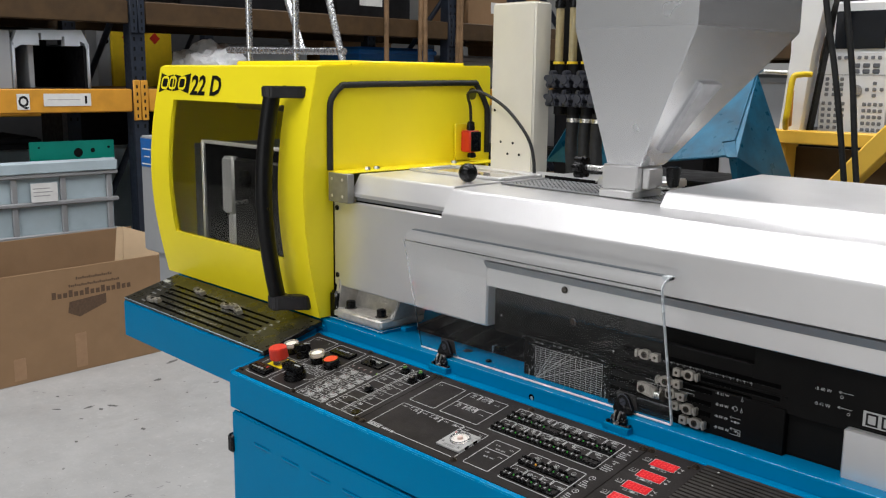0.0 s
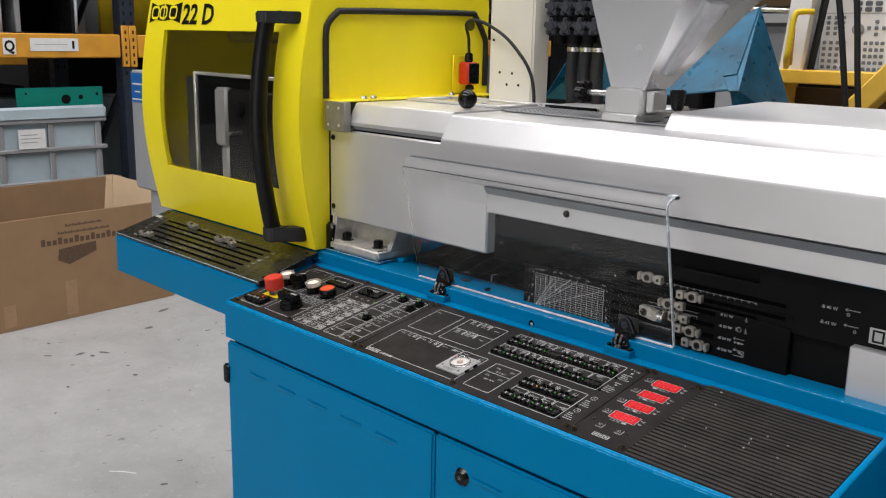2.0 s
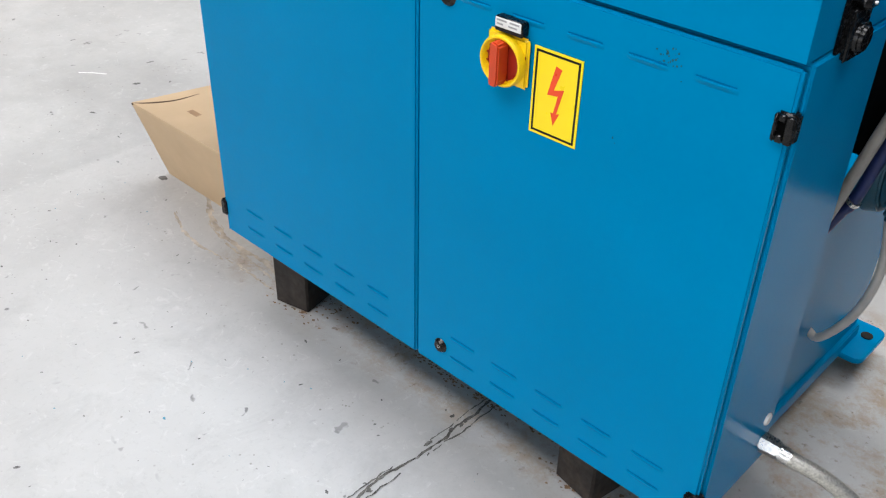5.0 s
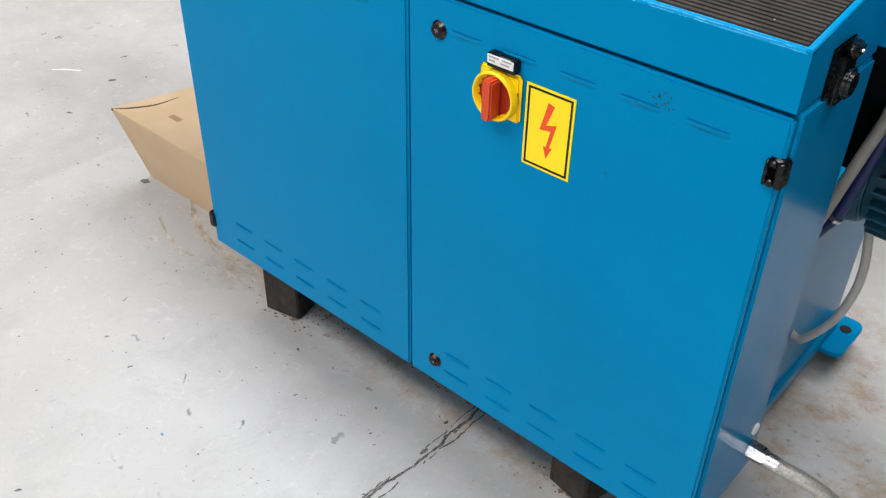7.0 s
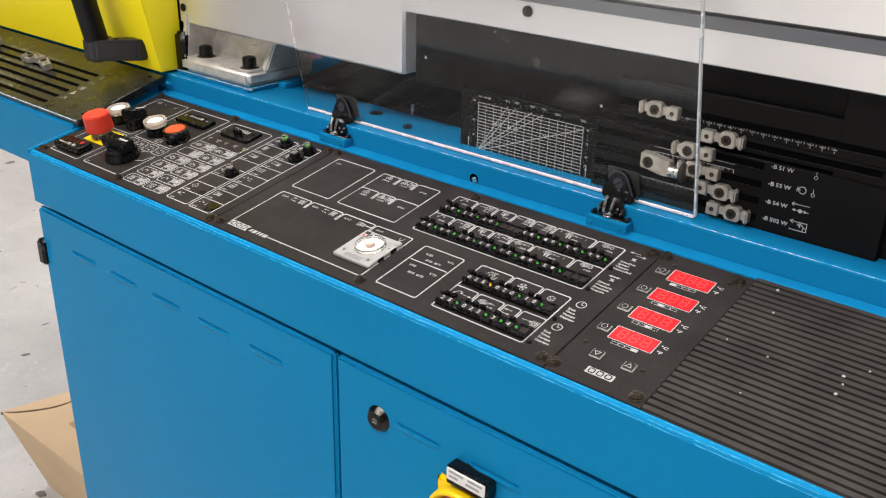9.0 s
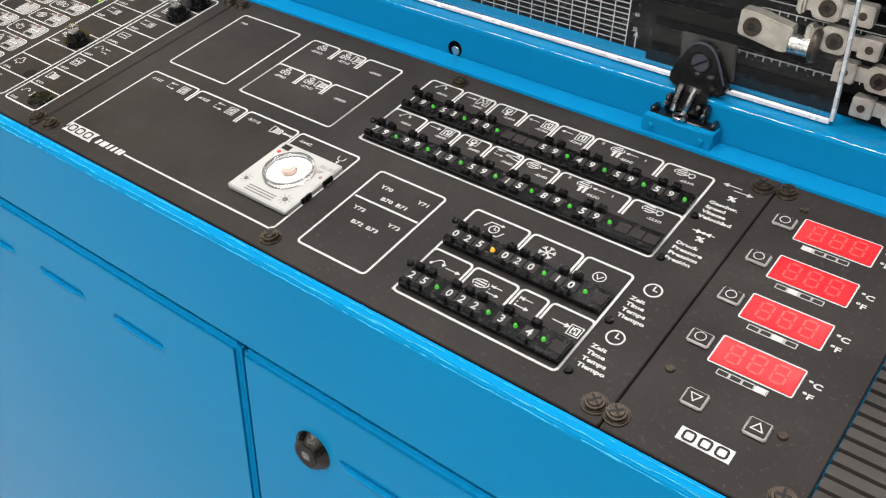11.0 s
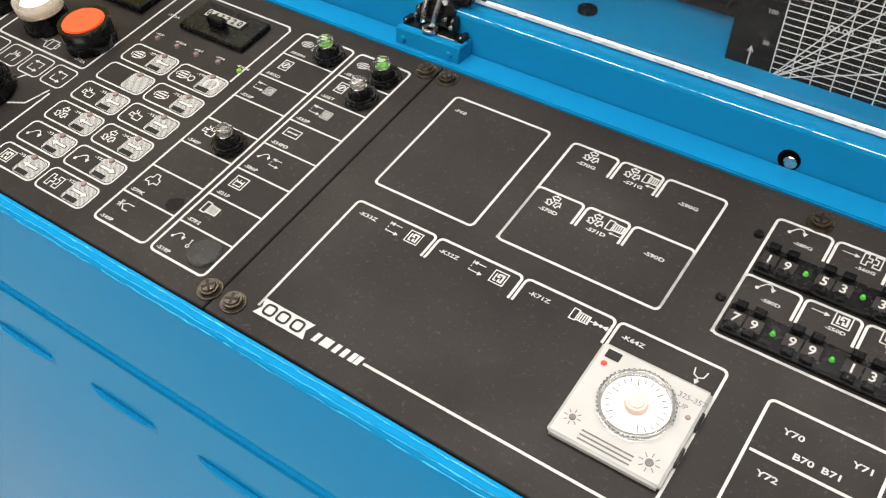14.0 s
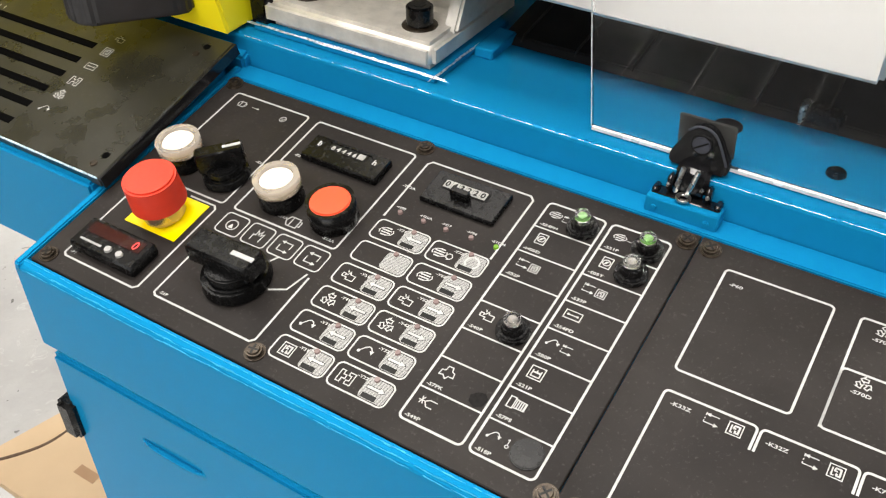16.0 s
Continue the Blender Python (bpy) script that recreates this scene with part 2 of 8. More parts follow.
def floor_material():
    m = bpy.data.materials.new("painted_concrete")
    # light paint over concrete with scuffs, chips and a dried spill
    m.use_nodes = True
    t = m.node_tree
    b = t.nodes["Principled BSDF"]
    ge = t.nodes.new("ShaderNodeNewGeometry")

    def noise_node(sc, detail=6.0, r=0.6, dist=0.0):
        n = t.nodes.new("ShaderNodeTexNoise")
        n.inputs["Scale"].default_value, n.inputs["Detail"].default_value = sc, detail
        n.inputs["Roughness"].default_value, n.inputs["Distortion"].default_value = r, dist
        t.links.new(ge.outputs["Position"], n.inputs["Vector"])
        return n.outputs[0]

    def ramp(src, *stops):
        r = t.nodes.new("ShaderNodeValToRGB")
        while len(r.color_ramp.elements) < len(stops):
            r.color_ramp.elements.new(0.5)
        for e, (p, c) in zip(r.color_ramp.elements, stops):
            e.position, e.color = p, (c if len(c) == 4 else (*c, 1))
        t.links.new(src, r.inputs[0])
        return r.outputs[0]

    def mix(fac, a, bb):
        n = t.nodes.new("ShaderNodeMix")
        n.data_type = "RGBA"
        t.links.new(fac, n.inputs[0])
        for i, v in ((6, a), (7, bb)):
            if isinstance(v, tuple):
                n.inputs[i].default_value = v
            else:
                t.links.new(v, n.inputs[i])
        return n.outputs[2]

    g = lambda v: (v, v, v)  # noqa: E731
    col = ramp(noise_node(1.3, 8, 0.65), (0.28, (0.335, 0.33, 0.318)), (0.5, (0.4, 0.395, 0.383)), (0.75, (0.445, 0.44, 0.428)))
    # the older, greyer slab starts along a paint edge
    sep = t.nodes.new("ShaderNodeSeparateXYZ")
    t.links.new(ge.outputs["Position"], sep.inputs[0])
    edge = t.nodes.new("ShaderNodeMapRange")
    edge.inputs["From Min"].default_value, edge.inputs["From Max"].default_value = -0.785, -0.815
    t.links.new(sep.outputs["X"], edge.inputs["Value"])
    old = ramp(noise_node(2.1, 10, 0.72), (0.3, (0.305, 0.302, 0.293)), (0.55, (0.375, 0.372, 0.361)), (0.8, (0.435, 0.431, 0.42)))
    col = mix(edge.outputs[0], col, old)

    def near(axis, a, b, soft):
        lo, hi = t.nodes.new("ShaderNodeMapRange"), t.nodes.new("ShaderNodeMapRange")
        for n, p, q in ((lo, a - soft, a), (hi, b + soft, b)):
            n.interpolation_type = "SMOOTHSTEP"
            n.inputs["From Min"].default_value, n.inputs["From Max"].default_value = p, q
            t.links.new(sep.outputs[axis], n.inputs["Value"])
        m_ = t.nodes.new("ShaderNodeMath")
        m_.operation = "MULTIPLY"
        t.links.new(lo.outputs[0], m_.inputs[0])
        t.links.new(hi.outputs[0], m_.inputs[1])
        return m_.outputs[0]

    def times(a, b):
        m_ = t.nodes.new("ShaderNodeMath")
        m_.operation = "MULTIPLY"
        t.links.new(a, m_.inputs[0])
        t.links.new(b, m_.inputs[1])
        return m_.outputs[0]

    # rusty dried spill round the machine foot
    spill = times(times(near("X", -0.12, 1.35, 0.12), near("Y", 0.12, 0.9, 0.12)), ramp(noise_node(9, 10, 0.75, 0.0), (0.47, (0, 0, 0)), (0.6, (0.85, 0.85, 0.85))))
    col = mix(spill, col, (0.3, 0.225, 0.15, 1))
    specks = times(times(near("X", -0.1, 1.45, 0.12), near("Y", 0.1, 0.9, 0.1)), ramp(noise_node(38, 6, 0.7), (0.6, (0, 0, 0)), (0.68, (0.9, 0.9, 0.9))))
    col = mix(specks, col, (0.16, 0.11, 0.07, 1))
    # scuffs, faint grey drag marks
    col = mix(ramp(noise_node(4.5, 12, 0.75, 0.5), (0.5, g(0)), (0.7, g(0.6))), col, (0.305, 0.3, 0.288, 1))
    # fine grit trodden into the paint
    col = mix(ramp(noise_node(70, 8, 0.75), (0.54, g(0)), (0.72, g(0.5))), col, (0.3, 0.295, 0.28, 1))
    col = mix(ramp(noise_node(26, 8, 0.7, 1.5), (0.57, g(0)), (0.7, g(0.45))), col, (0.55, 0.545, 0.53, 1))
    # dark chips where the paint has come away
    vor = t.nodes.new("ShaderNodeTexVoronoi")
    vor.inputs["Scale"].default_value, vor.inputs["Randomness"].default_value = 13, 1
    warp = t.nodes.new("ShaderNodeVectorMath")
    warp.operation = "MULTIPLY_ADD"
    wn_ = t.nodes.new("ShaderNodeTexNoise")
    wn_.inputs["Scale"].default_value = 22
    t.links.new(ge.outputs["Position"], wn_.inputs["Vector"])
    warp.inputs[1].default_value = (0.09, 0.09, 0)
    t.links.new(wn_.outputs["Color"], warp.inputs[0])
    t.links.new(ge.outputs["Position"], warp.inputs[2])
    t.links.new(warp.outputs[0], vor.inputs["Vector"])
    big = noise_node(2.2, 3)
    mul = t.nodes.new("ShaderNodeMath")
    mul.operation = "MULTIPLY"
    t.links.new(ramp(vor.outputs["Distance"], (0.06, g(1)), (0.1, g(0))), mul.inputs[0])
    t.links.new(ramp(big, (0.44, g(0)), (0.54, g(0.85))), mul.inputs[1])
    col = mix(mul.outputs[0], col, (0.11, 0.11, 0.105, 1))
    vor2 = t.nodes.new("ShaderNodeTexVoronoi")
    vor2.inputs["Scale"].default_value = 60
    t.links.new(ge.outputs["Position"], vor2.inputs["Vector"])
    mul2 = t.nodes.new("ShaderNodeMath")
    mul2.operation = "MULTIPLY"
    t.links.new(ramp(vor2.outputs["Distance"], (0.1, g(1)), (0.17, g(0))), mul2.inputs[0])
    t.links.new(ramp(noise_node(7, 4), (0.56, g(0)), (0.64, g(0.7))), mul2.inputs[1])
    col = mix(mul2.outputs[0], col, (0.13, 0.12, 0.1, 1))
    t.links.new(col, b.inputs["Base Color"])
    t.links.new(ramp(noise_node(9, 5), (0.35, g(0.42)), (0.7, g(0.62))), b.inputs["Roughness"])
    bp = t.nodes.new("ShaderNodeBump")
    bp.inputs["Strength"].default_value, bp.inputs["Distance"].default_value = 0.25, 0.002
    t.links.new(noise_node(55, 6), bp.inputs["Height"])
    t.links.new(bp.outputs[0], b.inputs["Normal"])
    return m


FLOOR = floor_material()

# ---- mesh tools ----


def mesh_of(name, bm, material):
    for e in bm.edges:
        if len(e.link_faces) == 2 and e.calc_face_angle(0) > 0.7:
            e.smooth = False
    me = bpy.data.meshes.new(name)
    bm.to_mesh(me)
    bm.free()
    for m in material if isinstance(material, (list, tuple)) else (material,):
        me.materials.append(m)
    return me


def part(name, bm, material, parent, label=""):
    ob = new(name, mesh_of(name, bm, material))
    ob.parent = parent
    return tagged(ob, label) if label else ob


def again(name, me, parent, m):
    ob = new(name, me)
    ob.parent = parent
    ob.matrix_local = m
    return ob


def thing(name, m, label, category, group="", kind=""):
    ob = new(name)
    ob.empty_display_size = 0.05
    ob.matrix_world = m
    return tagged(ob, label, category, group, kind)


def solid(name, bm, material, label, category, group="", kind="", m=None):
    ob = new(name, mesh_of(name, bm, material))
    if m is not None:
        ob.matrix_world = m
    return tagged(ob, label, category, group, kind)


def B(x0, x1, y0, y1, z0, z1, bevel=0.0, seg=2, into=None):
    """A box between the given limits, with rounded edges."""
    bm = bmesh.new()
    bmesh.ops.create_cube(bm, size=1)
    for v in bm.verts:
        v.co = Vector(((x0 + x1) / 2 + v.co.x * (x1 - x0), (y0 + y1) / 2 + v.co.y * (y1 - y0), (z0 + z1) / 2 + v.co.z * (z1 - z0)))
    if bevel:
        bmesh.ops.bevel(bm, geom=list(bm.edges), offset=bevel, segments=seg, affect="EDGES", clamp_overlap=True)
        if seg > 1:
            for f in bm.faces:
                f.smooth = len(f.verts) < 4 or f.calc_area() < bevel * max(x1 - x0, y1 - y0, z1 - z0) * 1.2
    return merged(into, bm)


def merged(into, bm):
    if into is None:
        return bm
    me = bpy.data.meshes.new("tmp")
    bm.to_mesh(me)
    bm.free()
    into.from_mesh(me)
    bpy.data.meshes.remove(me)
    return into


def C(r0, r1, h, at=(0, 0, 0), axis="z", seg=32, bevel=0.0, into=None):
    """A round body of height h from r0 at its base to r1, standing at a place along an axis."""
    bm = bmesh.new()
    bmesh.ops.create_cone(bm, cap_ends=True, cap_tris=False, segments=seg, radius1=r0, radius2=max(r1, 1e-5), depth=h)
    bmesh.ops.translate(bm, verts=bm.verts, vec=(0, 0, h / 2))
    if bevel:
        rims = [e for e in bm.edges if abs(e.verts[0].co.z - e.verts[1].co.z) < 1e-7]
        bmesh.ops.bevel(bm, geom=rims, offset=bevel, segments=2, affect="EDGES", clamp_overlap=True)
    for f in bm.faces:
        f.smooth = abs(f.normal.z) < 0.95
    turn = {"z": Matrix(), "x": Matrix.Rotation(radians(90), 4, "Y"), "y": Matrix.Rotation(radians(-90), 4, "X"), "-y": Matrix.Rotation(radians(90), 4, "X")}[axis]
    bmesh.ops.transform(bm, matrix=Matrix.Translation(at) @ turn, verts=bm.verts)
    return merged(into, bm)


def ring(r_out, r_in, h, at=(0, 0, 0), seg=32, into=None):
    """A flat ring standing on z."""
    bm = bmesh.new()
    loops = []
    for r, z in ((r_in, 0), (r_out, 0), (r_out, h), (r_in, h)):
        loops.append([bm.verts.new((at[0] + r * math.cos(2 * math.pi * i / seg), at[1] + r * math.sin(2 * math.pi * i / seg), at[2] + z)) for i in range(seg)])
    for a in range(4):
        p, q = loops[a], loops[(a + 1) % 4]
        for i in range(seg):
            f = bm.faces.new((p[i], p[(i + 1) % seg], q[(i + 1) % seg], q[i]))
            f.smooth = a in (1, 3)
    return merged(into, bm)


def turned(bm, m):
    bmesh.ops.transform(bm, matrix=m, verts=bm.verts)
    return bm


def extruded(poly, a, b, axis="x", bevel=0.0, into=None):
    """A prism: a closed outline in the plane across the axis, from a to b. x: (y, z); y: (x, z); z: (x, y)."""
    put = {"x": lambda p, s: (s, p[0], p[1]), "y": lambda p, s: (p[0], s, p[1]), "z": lambda p, s: (p[0], p[1], s)}[axis]
    bm = bmesh.new()
    lo = [bm.verts.new(put(p, a)) for p in poly]
    hi = [bm.verts.new(put(p, b)) for p in poly]
    n = len(poly)
    bm.faces.new(lo)
    bm.faces.new(hi)
    for i in range(n):
        bm.faces.new((lo[i], lo[(i + 1) % n], hi[(i + 1) % n], hi[i]))
    bmesh.ops.recalc_face_normals(bm, faces=bm.faces)
    if bevel:
        bmesh.ops.bevel(bm, geom=list(bm.edges), offset=bevel, segments=2, affect="EDGES", clamp_overlap=True)
    return merged(into, bm)


def rounded(poly, radii, steps=7):
    """The outline with the corners of the given indices rounded."""
    out = []
    for i, p in enumerate(poly):
        if i not in radii:
            out.append(p)
            continue
        p0, p1, p2 = Vector(poly[i - 1]), Vector(p), Vector(poly[(i + 1) % len(poly)])
        a, b = (p0 - p1).normalized(), (p2 - p1).normalized()
        half = math.acos(max(-1, min(1, a.dot(b)))) / 2
        cut = min(radii[i] / math.tan(half), (p0 - p1).length * 0.48, (p2 - p1).length * 0.48)
        s0, s1 = p1 + a * cut, p1 + b * cut
        for k in range(steps + 1):
            s = k / steps
            q = s0.lerp(p1, s).lerp(p1.lerp(s1, s), s)
            out.append((q.x, q.y))
    return out


def tube(points, r, seg=12, into=None, smooth_steps=6):
    """A round bar or hose along smooth curve points."""
    P = [Vector(p) for p in points]
    if smooth_steps > 1 and len(P) > 2:
        Q = []
        for i in range(len(P) - 1):
            a, b, c, d = P[max(i - 1, 0)], P[i], P[i + 1], P[min(i + 2, len(P) - 1)]
            for k in range(smooth_steps):
                s = k / smooth_steps
                Q.append(0.5 * ((2 * b) + (c - a) * s + (2 * a - 5 * b + 4 * c - d) * s * s + (3 * b - a - 3 * c + d) * s ** 3))
        P = Q + [P[-1]]
    bm = bmesh.new()
    rings, up = [], Vector((0, 0, 1))
    for i, p in enumerate(P):
        way = (P[min(i + 1, len(P) - 1)] - P[max(i - 1, 0)]).normalized()
        side = way.cross(up)
        side = side.normalized() if side.length > 1e-3 else way.orthogonal().normalized()
        up = side.cross(way).normalized()
        rings.append([bm.verts.new(p + r * (math.cos(2 * math.pi * k / seg) * side + math.sin(2 * math.pi * k / seg) * up)) for k in range(seg)])
    for a, b in zip(rings, rings[1:]):
        for k in range(seg):
            f = bm.faces.new((a[k], a[(k + 1) % seg], b[(k + 1) % seg], b[k]))
            f.smooth = True
    bm.faces.new(rings[0])
    bm.faces.new(rings[-1])
    bmesh.ops.recalc_face_normals(bm, faces=bm.faces)
    return merged(into, bm)


def stroke(points, w, h=0.0003, closed=False, into=None):
    """A printed line of width w along flat points, h above its ground, with mitred corners."""
    P = [Vector((p[0], p[1])) for p in points]
    n = len(P)
    bm = bmesh.new()
    L, R = [], []
    for i in range(n):
        a = P[i - 1] if (i or closed) else None
        b = P[(i + 1) % n] if (i < n - 1 or closed) else None
        d0 = (P[i] - a).normalized() if a is not None else (b - P[i]).normalized()
        d1 = (b - P[i]).normalized() if b is not None else d0
        n0, n1 = Vector((-d0.y, d0.x)), Vector((-d1.y, d1.x))
        mid = n0 + n1
        mid = mid.normalized() if mid.length > 1e-6 else n0
        k = min(1 / max(mid.dot(n0), 0.35), 2.5)
        off = mid * (w / 2) * k
        L.append(bm.verts.new((*(P[i] + off), h)))
        R.append(bm.verts.new((*(P[i] - off), h)))
    for i in range(n if closed else n - 1):
        j = (i + 1) % n
        bm.faces.new((R[i], R[j], L[j], L[i]))
    return merged(into, bm)


def round_rect(x0, x1, y0, y1, r=0.002, seg=4):
    out = []
    for cx, cy, a0 in ((x1 - r, y1 - r, 0), (x0 + r, y1 - r, 90), (x0 + r, y0 + r, 180), (x1 - r, y0 + r, 270)):
        for k in range(seg + 1):
            a = radians(a0 + 90 * k / seg)
            out.append((cx + r * math.cos(a), cy + r * math.sin(a)))
    return out


def filled(poly, h=0.0003, into=None):
    bm = bmesh.new()
    bm.faces.new([bm.verts.new((p[0], p[1], h)) for p in poly])
    bmesh.ops.recalc_face_normals(bm, faces=bm.faces)
    for f in bm.faces:
        if f.normal.z < 0:
            f.normal_flip()
    return merged(into, bm)


def circle(cx, cy, r, seg=20, a0=0, a1=360):
    full = a1 - a0 >= 360
    return [(cx + r * math.cos(radians(a0 + (a1 - a0) * i / seg)), cy + r * math.sin(radians(a0 + (a1 - a0) * i / seg))) for i in range(seg if full else seg + 1)]


LETTERS = {}


def letters(s, size, at=(0, 0), h=0.0003, align="LEFT", bold=0.0, into=None, wide=1.0):
    """Flat lettering in the built-in typeface, of capital height about 0.7 size."""
    key = (s, align, bold)
    if key not in LETTERS:
        cu = bpy.data.curves.new("lettering", "FONT")
        cu.body, cu.align_x, cu.resolution_u, cu.offset = s, align, 2, bold
        ob = bpy.data.objects.new("lettering", cu)
        LETTERS[key] = bpy.data.meshes.new_from_object(ob)
        bpy.data.objects.remove(ob)
        bpy.data.curves.remove(cu)
    bm = bmesh.new()
    bm.from_mesh(LETTERS[key])
    bmesh.ops.transform(bm, matrix=Matrix.Translation((at[0], at[1], h)) @ Matrix.Diagonal((size * wide, size, 1, 1)), verts=bm.verts)
    return merged(into, bm)


mm = 0.001


def edge_flecks(a, b, out, n, w, seed):
    """Small irregular flecks, worn paint and painted glints, along an edge from a to b, lying across the direction out.
    """
    random.seed(seed)
    a, b, out = Vector(a), Vector(b), Vector(out).normalized()
    way = (b - a).normalized()
    side = way.cross(out)
    bm = bmesh.new()
    for _ in range(n):
        s_, l_ = random.random(), random.uniform(1.5, 14) * w
        c, o = a.lerp(b, s_), random.gauss(0, 0.35) * w
        hw = w * random.uniform(0.15, 0.55)
        pts = [(-l_, 0), (-l_ * 0.4, hw * random.uniform(0.5, 1)), (l_ * 0.3, hw), (l_, hw * random.uniform(0, 0.4)), (l_ * 0.5, -hw * random.uniform(0.4, 1)), (-l_ * 0.5, -hw)]
        bm.faces.new([bm.verts.new(c + way * p + side * (q + o) + out * 0.0004) for p, q in pts])
    return bm

# ---- the hall ----
solid("floor", B(-9.4, 6.4, -7.4, 8.4, -0.2, 0.0), FLOOR, "worn light grey painted concrete floor", "floor", kind="structure")
solid("wall_north", B(-9.4, 6.4, 8.0, 8.3, 0, 6.5), WALLPAINT, "plain light grey hall wall", "wall", kind="structure")
bm = B(-9.3, -9.0, -7.0, 6.45, 0, 6.5)
B(-9.3, -9.0, 7.1, 8.0, 0, 6.5, into=bm)
B(-9.3, -9.0, 6.45, 7.1, 0, 1.2, into=bm)
B(-9.3, -9.0, 6.45, 7.1, 3.0, 6.5, into=bm)
solid("wall_west", bm, CLADDING, "dark grey clad hall wall with a bright opening", "wall", kind="structure")
# unseen wall, kept dark so that faces turned east reflect less light
solid("wall_east", B(6.0, 6.3, -7.0, 8.0, 0, 6.5), CLADDING, "unseen hall wall, made dark to darken reflections", "wall", kind="structure")
# unseen wall, its opening made to suit the added front fill lamp
bm = B(-9.4, -0.8, -7.3, -7.0, 0, 6.5)
B(4.0, 6.4, -7.3, -7.0, 0, 6.5, into=bm)
B(-0.8, 4.0, -7.3, -7.0, 4.1, 6.5, into=bm)
solid("wall_south", bm, WALLPAINT, "unseen hall wall with an opening added for the front fill", "wall", kind="structure")
bm = bmesh.new()
for y0, y1 in ((-7.4, -4.2), (-2.6, -0.2), (1.4, 3.8), (5.4, 8.4)):
    B(-9.4, 6.4, y0, y1, 6.5, 6.62, into=bm)
for x0, x1 in ((-9.4, -4.0), (3.6, 6.4)):
    for y0, y1 in ((-4.2, -2.6), (-0.2, 1.4), (3.8, 5.4)):
        B(x0, x1, y0, y1, 6.5, 6.62, into=bm)
solid("ceiling", bm, ROOFMAT, "grey sheet roof with three long rooflights", "ceiling", kind="structure")
# crumbling floor joint
bm = bmesh.new()
random.seed(5)
for off, w0, w1, h, gap in ((0.0, 0.0012, 0.0042, 0.0010, 0.0), (0.013, 0.0003, 0.0024, 0.0014, 0.35), (-0.009, 0.0002, 0.0018, 0.0016, 0.5)):
    x, row = 0.6 + off, None
    for i in range(480):
        x += random.uniform(-0.0022, 0.0022) + (0.6 + off + 0.006 * math.sin(i * 0.045) - x) * 0.15
        if random.random() < gap * 0.12:
            row = None
        y = -2.4 + i * 0.0078
        cur = [bm.verts.new((x + d * random.uniform(w0, w1), y, h)) for d in (-1, 1)]
        if row and not (gap and i % 37 < 37 * gap * 0.6):
            bm.faces.new((row[0], row[1], cur[1], cur[0]))
        row = cur
for _ in range(46):
    cx, cy, rr = 0.6 + random.gauss(0.002, 0.009), random.uniform(-1.2, 0.6), random.uniform(0.002, 0.007)
    bm.faces.new([bm.verts.new((cx + rr * random.uniform(0.4, 1) * math.cos(k * 0.9), cy + 1.8 * rr * random.uniform(0.4, 1) * math.sin(k * 0.9), 0.0018)) for k in range(7)])
solid("floor_joint", bm, mat("joint_dirt", (0.1, 0.095, 0.085), 0.9, vary=0.6, scale=90, blotch=0.7, blotch_col=(0.45, 0.45, 0.44), blotch_scale=35), "dirty cracked joint across the concrete floor", "floor joint", kind="structure")

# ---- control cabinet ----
SLITSHADE = mat("blue_slit_shade", (0.0, 0.115, 0.27), 0.5, spec=0.05, tint=(0.1, 0.6, 1.0), vary=0.05)
CAB_W, Z0, ZL = 1.106, 0.184, 0.893
LOCKRING = mat("dark_chrome", (0.05, 0.046, 0.043), 0.25, metal=1.0, vary=0.2, scale=200)
cab = thing("control_cabinet", pose(0, 0, 0), "blue enamelled steel control cabinet standing on timber blocks", "cabinet")
bm = B(-0.009, CAB_W + 0.004, 0.014, 0.209, Z0 + 0.004, ZL, 0.004, 3)
part("body", bm, BLUE, cab)
# sloped top box: open trough with rims
sl = (1.0015 - 0.9685) / (0.193 - 0.016)
top = lambda y: 0.9685 + (y - 0.016) * sl  # noqa: E731
bm = extruded([(0.0, ZL + 0.003), (0.0, top(0.0) - 0.0045), (0.0006, top(0.0) - 0.0022), (0.002, top(0.002) - 0.0008), (0.0045, top(0.0045)), (0.0062, top(0.0062)), (0.0072, top(0.007) - 0.002), (0.0072, top(0.007) - 0.006), (0.213, top(0.213) - 0.006), (0.213, ZL + 0.003)], -0.014, CAB_W, "x")
part("top_box", bm, BLUE, cab, "sloping desk top of blue enamelled steel")
for x0, x1 in ((-0.014, -0.0085), (1.098, CAB_W)):
    part("rim", extruded([(0.0, top(0) - 0.006), (0.0, top(0) + 0.001), (0.213, top(0.213) + 0.001), (0.213, top(0.213) - 0.006)], x0, x1, "x", 0.001), BLUE, cab)
part("rim", extruded([(0.2035, top(0.2035) - 0.006), (0.2035, top(0.2035) - 0.0005), (0.2215, top(0.2035) + 0.0005), (0.2215, top(0.2135) - 0.006)], -0.014, CAB_W, "x", 0.0008), BLUE, cab)
